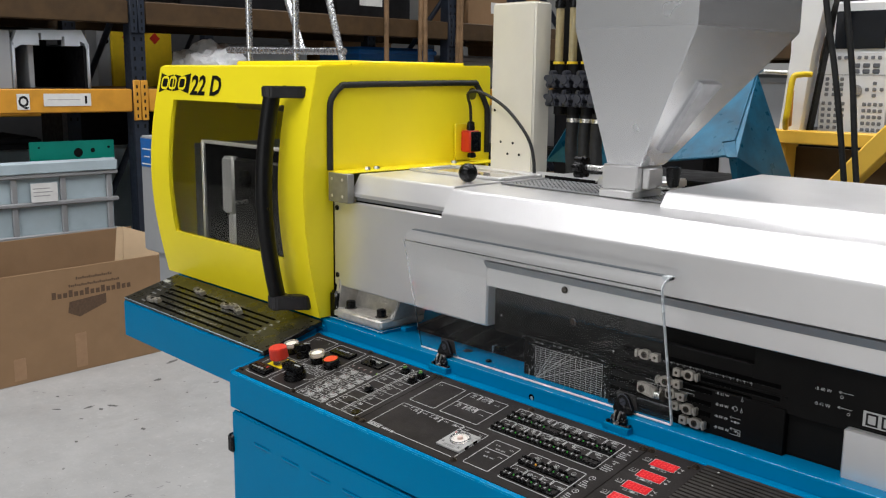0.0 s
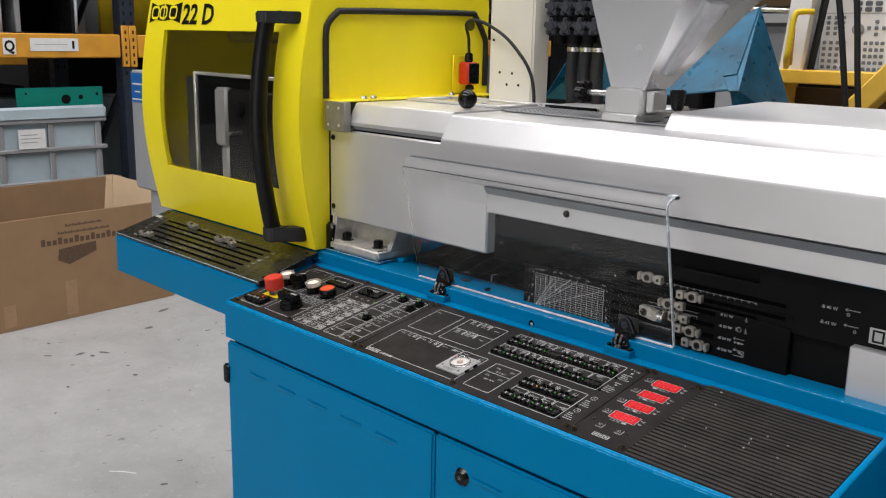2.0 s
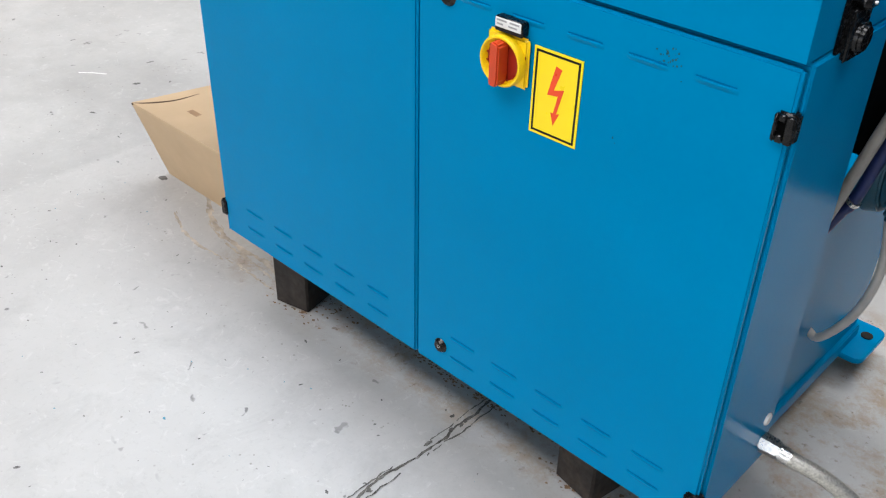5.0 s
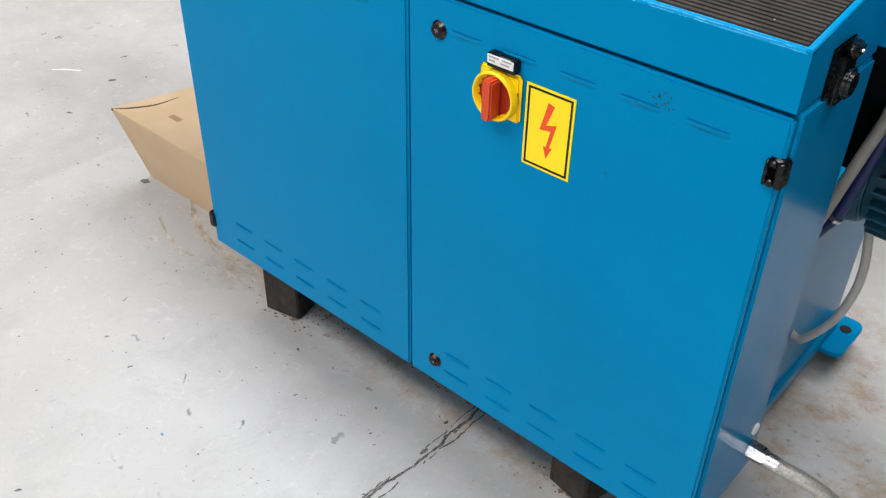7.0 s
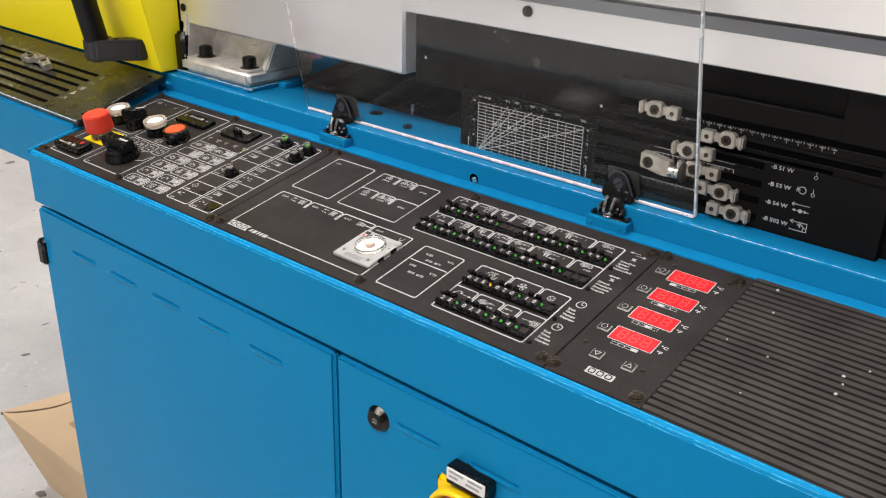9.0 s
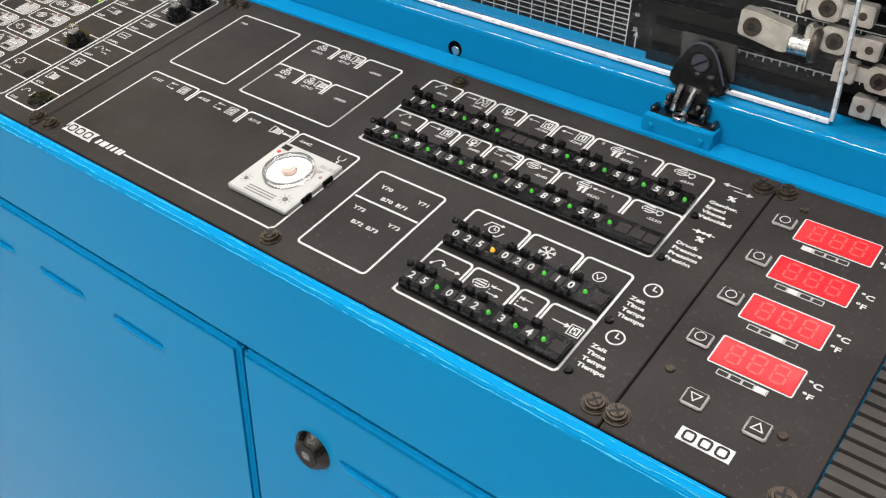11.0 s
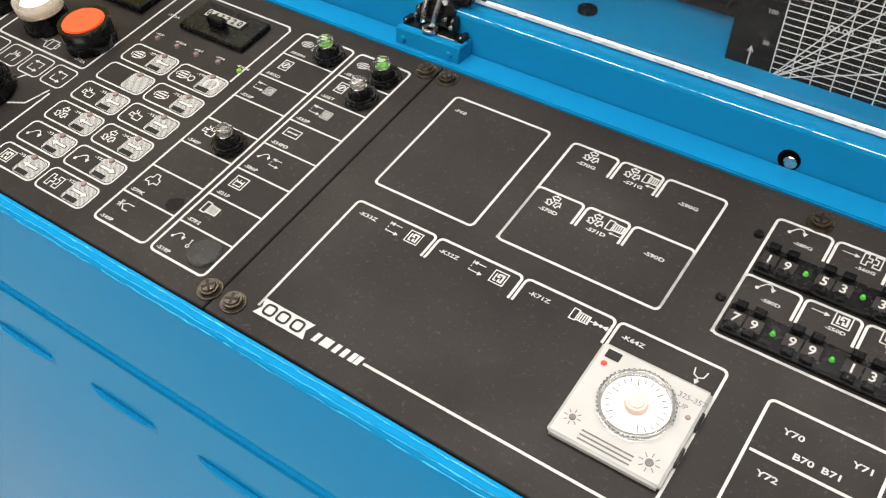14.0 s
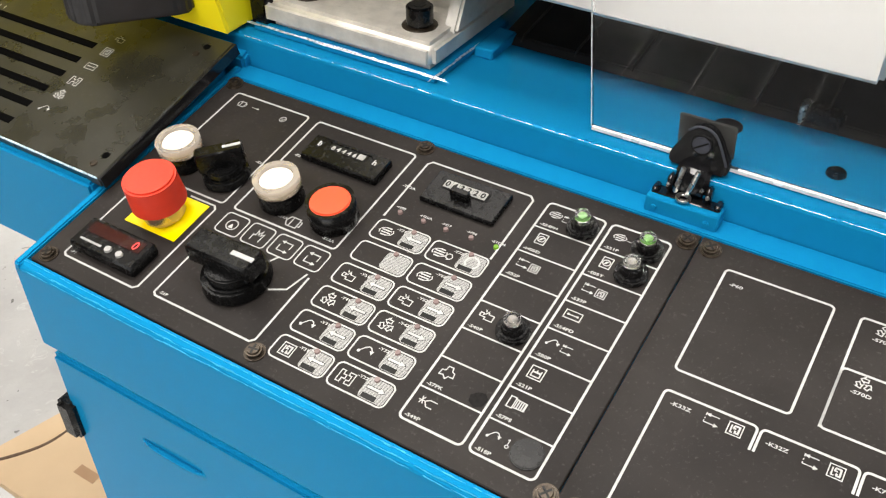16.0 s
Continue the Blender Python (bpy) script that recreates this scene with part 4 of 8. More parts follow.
T = lambda y: Matrix.Translation((0, y, 0)) @ Matrix.Rotation(radians(90), 4, "X")  # noqa: E731
part("rail_block", B(0.688, 0.95, 0.259, 0.27, 1.0935, 1.14, 0.001), ANOD, lp)
part("rail_ledge", B(0.688, 0.95, 0.2565, 0.2592, 1.1045, 1.1075, 0.0004), ANOD, lp)
part("slide_block", B(0.668, 0.95, 0.255, 0.27, 1.016, 1.0912, 0.001), ANOD, lp)
for z, x0, x1, y in ((1.1185, 0.691, 0.94, 0.259), (1.1015, 0.691, 0.94, 0.259), (1.086, 0.672, 0.842, 0.255), (1.069, 0.672, 0.842, 0.255), (1.0535, 0.672, 0.842, 0.255), (1.0375, 0.672, 0.842, 0.255)):
    part("slot", B(x0, x1, y - 0.0012, y + 0.0002, z - 0.0028, z + 0.0028), SLOT, lp)
    part("slot_edge", B(x0, x1, y - 0.0014, y + 0.0002, z - 0.0037, z - 0.003), BLACK, lp)
bm = bmesh.new()
for i in range(31):
    x = 0.752 + i * 0.0052
    stroke([(x, 1.1125), (x, 1.1155)], 0.0006, 0, into=bm)
    if i % 2 == 0:
        # a figure between two short strokes
        stroke(circle(x - 0.001, 1.114, 0.0012, 8), 0.0005, 0.0001, True, bm)
        stroke(circle(x + 0.0016, 1.114, 0.0012, 8), 0.0005, 0.0001, True, bm)
        stroke([(x + 0.0003, 1.1162), (x + 0.0003, 1.118)], 0.0006, 0, into=bm)
        stroke([(x + 0.0003, 1.1102), (x + 0.0003, 1.1118)], 0.0006, 0, into=bm)
part("printed_scale", turned(bm, T(0.2588)), PRINT, lp)
# engraved scales of the slide: a base line with small ticks
for x0, z, n, dz in ((0.735, 1.0815, 17, 1), (0.735, 1.0765, 17, -1), (0.722, 1.0485, 19, -1)):
    bm = stroke([(x0, z), (x0 + (n - 1) * 0.005, z)], 0.0005, 0)
    for i in range(n):
        x = x0 + i * 0.005
        stroke([(x, z), (x, z + dz * (0.0032 if i % 2 == 0 else 0.0018))], 0.0006, 0.0001, into=bm)
        if i % 2 == 0 and n > 17:
            stroke(circle(x, z + 0.0028, 0.0011, 8), 0.0005, 0.0001, True, bm)
    part("printed_scale", turned(bm, T(0.2548)), PRINT, lp)
for i, (s, z) in enumerate((("-B 51 W", 1.0865), ("-B 53 W", 1.0705), ("-B 54 W", 1.0535), ("-B 502 W", 1.0375))):
    part("printed_text", turned(letters(s, 0.0052, (0.8485, z), 0.0, "LEFT", 0.02, None, 1.12), T(0.2546)), PRINT if i else PRINTGREY, lp)
    bm = bmesh.new()
    if i < 2:
        if i:
            stroke(circle(0.879, z + 0.0025, 0.0032), 0.0007, 0, True, bm)
            stroke([(0.8742, z + 0.0005), (0.8748, z + 0.0042), (0.8775, z + 0.002)], 0.0007, 0.0001, into=bm)
        stroke(circle(0.8885, z + 0.0005, 0.0015), 0.0006, 0.0001, True, bm)
        stroke([(0.8885, z + 0.002), (0.8885, z + 0.006)], 0.0006, 0.0001, into=bm)
    elif i == 2:
        for dz in (0.0005, 0.006):
            stroke([(0.873, z + dz), (0.888, z + dz)], 0.0006, 0, into=bm)
        filled(circle(0.8805, z + 0.0005, 0.0019, 12), 0.0002, bm)
        for a in (0.8755, 0.885):
            stroke([(a - 0.0012, z + 0.0018), (a + 0.001, z + 0.0005), (a - 0.0012, z - 0.0008)], 0.0006, 0.0001, into=bm)
        stroke([(0.8745, z + 0.0078), (0.8725, z + 0.006), (0.8745, z + 0.0042)], 0.0006, 0.0001, into=bm)
    else:
        stroke([(0.8735, z + 0.006), (0.8885, z + 0.006), (0.8885, z - 0.0018), (0.8735, z - 0.0018)], 0.0007, 0, into=bm)
        stroke([(0.876, z + 0.0078), (0.8735, z + 0.006), (0.876, z + 0.0042)], 0.0007, 0.0001, into=bm)
        stroke([(0.88, z + 0.0045), (0.8825, z + 0.002), (0.8825, z + 0.005), (0.8865, z + 0.002)], 0.0009, 0.0001, into=bm)
        stroke([(0.8855, z - 0.0018), (0.8855, z + 0.0015), (0.8885, z + 0.0015)], 0.0006, 0.0001, into=bm)
    part("printed_symbol", turned(bm, T(0.2546)), PRINT if i else PRINTGREY, lp)
for s, z in (("-B 40 W", 1.128), ("-B 41 W", 1.108)):
    part("printed_text", turned(letters(s, 0.0062, (0.985, z), 0.0), T(0.2575)), PRINT, lp)
    bm = stroke([(1.016, z + 0.004), (1.034, z + 0.004)], 0.0007, 0)
    stroke([(1.019, z + 0.006), (1.016, z + 0.004), (1.019, z + 0.002)], 0.0006, 0.0001, into=bm)
    stroke(circle(1.02 if "40" in s else 1.03, z - 0.002, 0.0018), 0.0006, 0, True, bm)
    part("printed_symbol", turned(bm, T(0.2575)), PRINT, lp)
# maker's mark as plain shapes
bm = filled([(1.048, 1.097), (1.11, 1.097), (1.11, 1.117), (1.048, 1.117)], 0)
part("maker_mark", turned(bm, T(0.257)), PRINT, lp, "white maker's mark block")
for a in (1.053, 1.072, 1.092):
    part("maker_mark_letter", turned(stroke([(a, 1.1), (a + 0.012, 1.1), (a + 0.012, 1.1135), (a, 1.1135)], 0.0026, 0.0003, True), T(0.257)), INK, lp)
# graph on the plate
bm = bmesh.new()
g0, g1, h0, h1 = 0.512, 0.648, 1.0225, 1.0795
for i in range(14):
    x = g0 + i * (g1 - g0) / 13
    stroke([(x, h0), (x, h1)], 0.00062, 0, into=bm)
for j in range(17):
    z = h0 + j * (h1 - h0) / 16
    stroke([(g0, z), (g1, z)], 0.00055, 0.0001, into=bm)
for k, (x, z) in enumerate(((0.552, 1.082), (0.563, 1.082), (0.584, 1.082), (0.598, 1.082), (0.648, 1.077))):
    stroke([(g0, h0 + 0.001), (x, z)], 0.0007, 0.0002 + k * 0.00005, into=bm)
    # figures written along the line
    px, pz = g0 + (x - g0) * (0.6 if k < 4 else 0.66), h0 + (z - h0) * (0.6 if k < 4 else 0.66)
    for d in (-0.0013, 0.0013):
        stroke(circle(px + d, pz + 0.001, 0.0011, 8), 0.0006, 0.0004, True, bm)
for x in (0.4995, 0.655):
    stroke([(x, 1.027), (x, 1.037)], 0.0007, 0, into=bm)
    stroke([(x - 0.0014, 1.0345), (x, 1.0375), (x + 0.0014, 1.0345)], 0.0006, 0.0001, into=bm)
stroke([(0.5185, 1.0865), (0.5275, 1.0865)], 0.0006, 0, into=bm)
stroke([(0.5255, 1.0878), (0.528, 1.0865), (0.5255, 1.0852)], 0.0006, 0.0001, into=bm)
part("printed_graph", turned(bm, T(0.2655)), mat("graph_print", (0.42, 0.42, 0.41), 0.5, vary=0.15, scale=300), lp, "white printed force and pressure graph")
for s, x, z in (("150", 0.503, 1.0795), ("100", 0.503, 1.0575), ("50", 0.5045, 1.0405), ("bar", 0.5115, 1.0855), ("kN", 0.497, 1.023), ("815", 0.549, 1.0868), ("1069", 0.56, 1.0872), ("1453", 0.58, 1.0872), ("1712", 0.595, 1.087), ("2000", 0.613, 1.085), ("2500", 0.644, 1.0845), ("90", 0.652, 1.076), ("75", 0.652, 1.061), ("50", 0.652, 1.0475), ("25", 0.652, 1.038), ("0%", 0.652, 1.0215)):
    part("printed_text", turned(letters(s, 0.0034, (x, z), 0.0, "LEFT", 0.02), T(0.2655)), PRINTGREY, lp)
part("print_bar", turned(filled([(0.522, 1.0145), (0.572, 1.0145), (0.572, 1.0172), (0.522, 1.0172)], 0), T(0.2655)), PRINTGREY, lp)
for x, z, r in ((0.43, 1.115, 0.0018), (0.664, 1.104, 0.0016), (0.527, 1.158, 0.0012), (0.538, 1.153, 0.0008), (0.544, 1.151, 0.0008)):
    part("white_fleck", turned(filled(circle(x, z, r, 9), 0), T(0.2695)), PRINT, lp)
part("plate_screw", C(0.006, 0.005, 0.003, (0.585, 0.27, 1.135), "-y", 18, 0.001), SCREW, lp)
# a cam: tab, eight-sided head, neck and a drilled end block
cam_m = bmesh.new()
B(-0.0185, -0.0135, -0.0115, 0.0, -0.007, 0.007, 0.0016, into=cam_m)
B(-0.0145, -0.008, -0.007, 0.0, -0.0045, 0.0045, 0.0006, into=cam_m)
extruded([(-0.0095, -0.0055), (-0.0065, -0.0082), (0.0055, -0.0082), (0.0085, -0.0055), (0.0085, 0.0055), (0.0055, 0.0082), (-0.0065, 0.0082), (-0.0095, 0.0055)], -0.009, 0.0, "y", 0.0008, into=cam_m)
B(0.008, 0.016, -0.0065, 0.0, -0.0045, 0.0045, 0.0006, into=cam_m)
B(0.0148, 0.028, -0.0105, 0.0, -0.0066, 0.0066, 0.0008, into=cam_m)
cam_mesh = mesh_of("cam", cam_m, CAMS)


def ring_screw():
    bm = C(0.0056, 0.0054, 0.0012, (0, -0.009, 0), "-y", 24, 0.0003)
    return bm


hex_mesh = mesh_of("cam_screw", ring_screw(), SCREW)
ring_mesh = mesh_of("screw_socket", C(0.0028, 0.0028, 0.0003, (0, -0.0103, 0), "-y", 6), INK)
bore_mesh = mesh_of("cam_bore", C(0.0026, 0.0026, 0.0003, (0.0215, -0.0105, 0), "-y", 14), SCREW)


def limit_cam(m, group, size=1.0):
    c = thing("limit_cam", m, "small cast metal limit switch cam on its rail", "cam", group)
    head = again("cam", cam_mesh, c, Matrix.Scale(size, 4))
    again("cam_screw", hex_mesh, head, Matrix())
    again("screw_socket", ring_mesh, head, Matrix())
    again("cam_bore", bore_mesh, head, Matrix())
    return c


for x, z, y, r in ((0.732, 1.1175, 0.2585, 1), (0.8055, 1.103, 0.2585, 180), (0.772, 1.087, 0.2545, 0), (0.78, 1.0705, 0.2545, 1), (0.808, 1.0545, 0.2545, 181), (0.822, 1.0375, 0.2545, 180)):
    limit_cam(Matrix.Translation((x, y, z)) @ Matrix.Rotation(radians(r), 4, "Y"), "cams on the black plate", 0.87)
# wedge-shaped cam with a steel roller
c = thing("roller_cam", pose(0.735, 0.2545, 1.068), "cast metal wedge cam with a steel roller and dark disc", "cam", "cams on the black plate")
part("wedge", extruded([(-0.0085, -0.006), (-0.0085, 0.0085), (0.0, 0.0085), (0.0225, 0.0045), (0.0225, -0.0095), (0.017, -0.0105)], -0.0105, 0.0, "y", 0.001), CAMS, c)
again("cam_screw", hex_mesh, c, Matrix.Translation((0, -0.0015, 0)))
again("screw_socket", ring_mesh, c, Matrix.Translation((0, -0.0015, 0)))
part("roller", C(0.0055, 0.0055, 0.013, (0.0225, -0.0085, -0.004), "x", 24, 0.0006), STEEL, c, "bright steel roller")
part("disc", C(0.0095, 0.0095, 0.004, (0.0345, -0.0085, -0.002), "x", 28, 0.0008), SCREW, c, "dark steel disc")

# ---- hinged clear shield ----
GLOSSBLACK = mat("gloss_black", (0.008, 0.008, 0.009), 0.16, spec=0.6, vary=0.2, scale=120)
sh = thing("safety_shield", pose(0, 0, 0), "clear acrylic safety shield on black hinges", "shield")
za, zb, ya, yb = 1.03, 1.248, 0.238, 0.19
sy = lambda z: ya + (yb - ya) * (z - za) / (zb - za)  # noqa: E731
# bent sheet: up the slope, round the bend, back to the lip
mid = [(sy(za), za), (sy(zb - 0.016), zb - 0.016)]
for k in range(1, 9):
    w_ = radians(90 * k / 8)
    mid.append((yb + 0.0035 + 0.0135 * (1 - math.cos(w_)) - 0.0035 * math.cos(w_) + 0.0035, zb - 0.016 + 0.0135 * math.sin(w_)))
mid.append((yb + 0.031, zb - 0.0022))


def band(line, h):
    """Outline of a line of (y, z) points thickened by h to both sides."""
    L = [Vector(p) for p in line]
    out = [[], []]
    for i, p in enumerate(L):
        d = (L[min(i + 1, len(L) - 1)] - L[max(i - 1, 0)]).normalized()
        n_ = Vector((-d.y, d.x)) * h
        out[0].append(tuple(p + n_))
        out[1].append(tuple(p - n_))
    return out[0] + out[1][::-1]


sheet = part("sheet", extruded(band(mid[:2], 0.002), 0.2625, 0.791, "x"), ACRYLIC, sh)
sheet.visible_shadow = False
bend = part("bend", extruded(band(mid[1:], 0.002), 0.2625, 0.791, "x"), mat("acrylic_bend", (0.5, 0.5, 0.5), 0.12, vary=0.05, alpha=0.07, spec=0.8), sh, "rounded bend along the top")
bend.visible_shadow = False
part("edge", extruded(band(mid, 0.0019), 0.7912, 0.793, "x"), ACRYEDGE, sh, "polished bright edge")
part("edge", extruded(band(mid[:2], 0.0012), 0.2613, 0.2623, "x"), ACRYEDGE, sh)
part("edge", B(0.2625, 0.791, ya - 0.0025, ya + 0.0025, za - 0.0022, za - 0.0003), ACRYEDGE, sh)
part("lip", B(0.2625, 0.781, yb + 0.0205, yb + 0.0312, zb, zb + 0.001), LIP, sh, "dark bluish rear edge of the bent lip")
part("lip_corner", B(0.7812, 0.793, yb + 0.0195, yb + 0.0312, zb - 0.004, zb + 0.0012), ACRYEDGE, sh)
BACKING = mat("backing_steel", (0.03, 0.029, 0.027), 0.5, vary=0.15, scale=60)
EDGEWHITE = mat("white_sheet_edge", (0.86, 0.86, 0.85), 0.3, vary=0.08, scale=120)
for x0, x1 in ((0.2625, 0.318), (0.355, 0.697), (0.733, 0.791)):
    part("bottom_edge", B(x0, x1, ya - 0.0023, ya + 0.0004, za - 0.0009, za + 0.0006, 0.0004), EDGEWHITE, sh, "bright sawn lower edge")
for x in (0.334, 0.7155):
    hg = part("hinge_bracket", B(x - 0.022, x + 0.0225, 0.2075, 0.2215, 0.999, 1.0135, 0.0008), BLUE, sh, "blue hinge bracket")
    for d in (-0.016, 0.016):
        part("rivet", C(0.0021, 0.0016, 0.0018, (x + d, 0.2075, 1.0075), "-y", 14, 0.0004), BLUE, hg)
    hp = part("hinge_plate", B(x - 0.0205, x + 0.021, 0.2125, 0.2215, 1.0125, 1.0142, 0.0005), GLOSSBLACK, sh, "black hinge plate with turned-up ends")
    for d in (-0.0205, 0.0175):
        part("turned_end", B(x + d, x + d + 0.0035, 0.2125, 0.2205, 1.014, 1.0172, 0.0008), GLOSSBLACK, hp)
    hk = part("hinge_knuckle", B(x - 0.0095, x + 0.0105, 0.2165, 0.2315, 1.0152, 1.0335, 0.0025), GLOSSBLACK, sh)
    part("knuckle_tab", B(x - 0.013, x - 0.0095, 0.2145, 0.2215, 1.0152, 1.0265, 0.0012), GLOSSBLACK, hk)
    part("knuckle_tab", B(x + 0.0105, x + 0.014, 0.2145, 0.2215, 1.0152, 1.025, 0.0012), GLOSSBLACK, hk)
    for d, lean in ((-0.0055, 0.0012), (0.0025, 0.002)):
        part("hinge_link", tube([(x + d - lean, 0.2135, 1.0185), (x + d, 0.2128, 1.026), (x + d + lean, 0.2145, 1.035)], 0.0015, 8), STEEL, hk, "bright steel link")
    part("hinge_pin", ring(0.0046, 0.0026, 0.0016, (x - 0.001, 0.2125, 1.0153), 24), STEEL, hk)
    for d, z in ((-0.0115, 1.0215), (0.0125, 1.0205), (0.0085, 1.0245)):
        part("pin_head", C(0.0013, 0.001, 0.0014, (x + d, 0.2136, z), "-y", 10), STEEL, hk)
    # square plate behind the sheet, domed clamp in front of it
    z0, z1 = 1.034, 1.0585
    part("back_plate", extruded([(sy(z0) + 0.0045, z0), (sy(z1) + 0.0045, z1), (sy(z1) + 0.0025, z1), (sy(z0) + 0.0025, z0)], x - 0.0175, x + 0.0165, "x", 0.0006), BACKING, sh, "dark square backing plate")
    y = sy(1.047) - 0.003
    outline = [(x - 0.0165, 1.0285), (x - 0.018, 1.033), (x - 0.0165, 1.038)] + [(x + 0.0008 + 0.0105 * math.cos(radians(a)), 1.048 + 0.0105 * math.sin(radians(a))) for a in range(152, 17, -15)] + [(x + 0.0185, 1.037), (x + 0.0185, 1.033), (x + 0.016, 1.0285)]
    clamp = part("clamp", extruded(outline, y - 0.0065, y, "y", 0.0016), GLOSSBLACK, sh, "glossy black shield clamp")
    part("clamp_rim", tube([(x - 0.0085, y - 0.0063, 1.0535), (x - 0.003, y - 0.0068, 1.0575), (x + 0.004, y - 0.0068, 1.0572), (x + 0.0095, y - 0.0066, 1.052), (x + 0.0165, y - 0.006, 1.0365)], 0.0008, 8), KNOB, clamp)
    part("clamp_screw_ring", C(0.0066, 0.0062, 0.0006, (x + 0.0005, y - 0.0065, 1.0465), "-y", 28), INK, clamp)
    cs = part("clamp_screw", C(0.0056, 0.0052, 0.0012, (x + 0.0005, y - 0.0065, 1.0465), "-y", 24, 0.0003), KNOB, clamp, "dark slotted screw")
    part("screw_slot", turned(B(-0.0048, 0.0048, -0.0002, 0.0001, -0.0005, 0.0005), Matrix.Translation((x + 0.0005, y - 0.0078, 1.0465)) @ Matrix.Rotation(radians(-35), 4, "Y")), INK, cs)

# ---- operator panels on the sloping desk ----
DESK = Matrix.Translation((0, 0.016, 0.9685)) @ Matrix.Rotation(math.asin(0.033 / 0.18005), 4, "X")
LW = 0.0013


def line(points, parent, w=LW, closed=False, name="printed_line", material=None):
    return part(name, stroke([(a * mm, b * mm) for a, b in points], w, 0.0003, closed), material or PRINT, parent)


def frame_box(x0, x1, y0, y1, parent, r=2.5, w=LW, name="printed_frame"):
    return part(name, stroke([(a * mm, b * mm) for a, b in round_rect(x0, x1, y0, y1, r)], w, 0.0003, True), PRINT, parent)


def text(s, size, x, y, parent, align="LEFT", material=None, bold=0.0):
    return part("printed_text", letters(s, size * 0.76 * mm, (x * mm, y * mm), 0.0003, align, bold + 0.022, None, 1.34), material or PRINT, parent)


def tabbed(x0, x1, y0, y1, tabs, slot, parent, r=2.5, floor_line=True):
    """A frame whose back edge is cut into tabs: tab ends along x, slots of the given depth between."""
    def bend(cx, cy, a0, a1):
        return [(cx + r * math.cos(radians(a0 + (a1 - a0) * k / 4)), cy + r * math.sin(radians(a0 + (a1 - a0) * k / 4))) for k in range(5)]

    pts = [(x0, y0 + (r if floor_line else 0))] + bend(x0 + r, y1 - r, 180, 90)
    parts = []
    for a in tabs:
        pts += bend(a - 0.6 - r, y1 - r, 90, 0) + [(a - 0.6, y1 - slot)]
        parts.append(pts)
        pts = [(a + 1.4, y1 - slot)] + bend(a + 1.4 + r, y1 - r, 180, 90)
    pts += bend(x1 - r, y1 - r, 90, 0) + [(x1, y0 + r)]
    parts.append(pts)
    bm = bmesh.new()
    for p in parts:
        stroke([(a * mm, b * mm) for a, b in p], LW, 0.0003, into=bm)
    if floor_line:
        stroke([(a * mm, b * mm) for a, b in bend(x0 + r, y0 + r, 180, 270) + bend(x1 - r, y0 + r, 270, 360)], LW, 0.0003, into=bm)
    return part("printed_frame", bm, PRINT, parent)


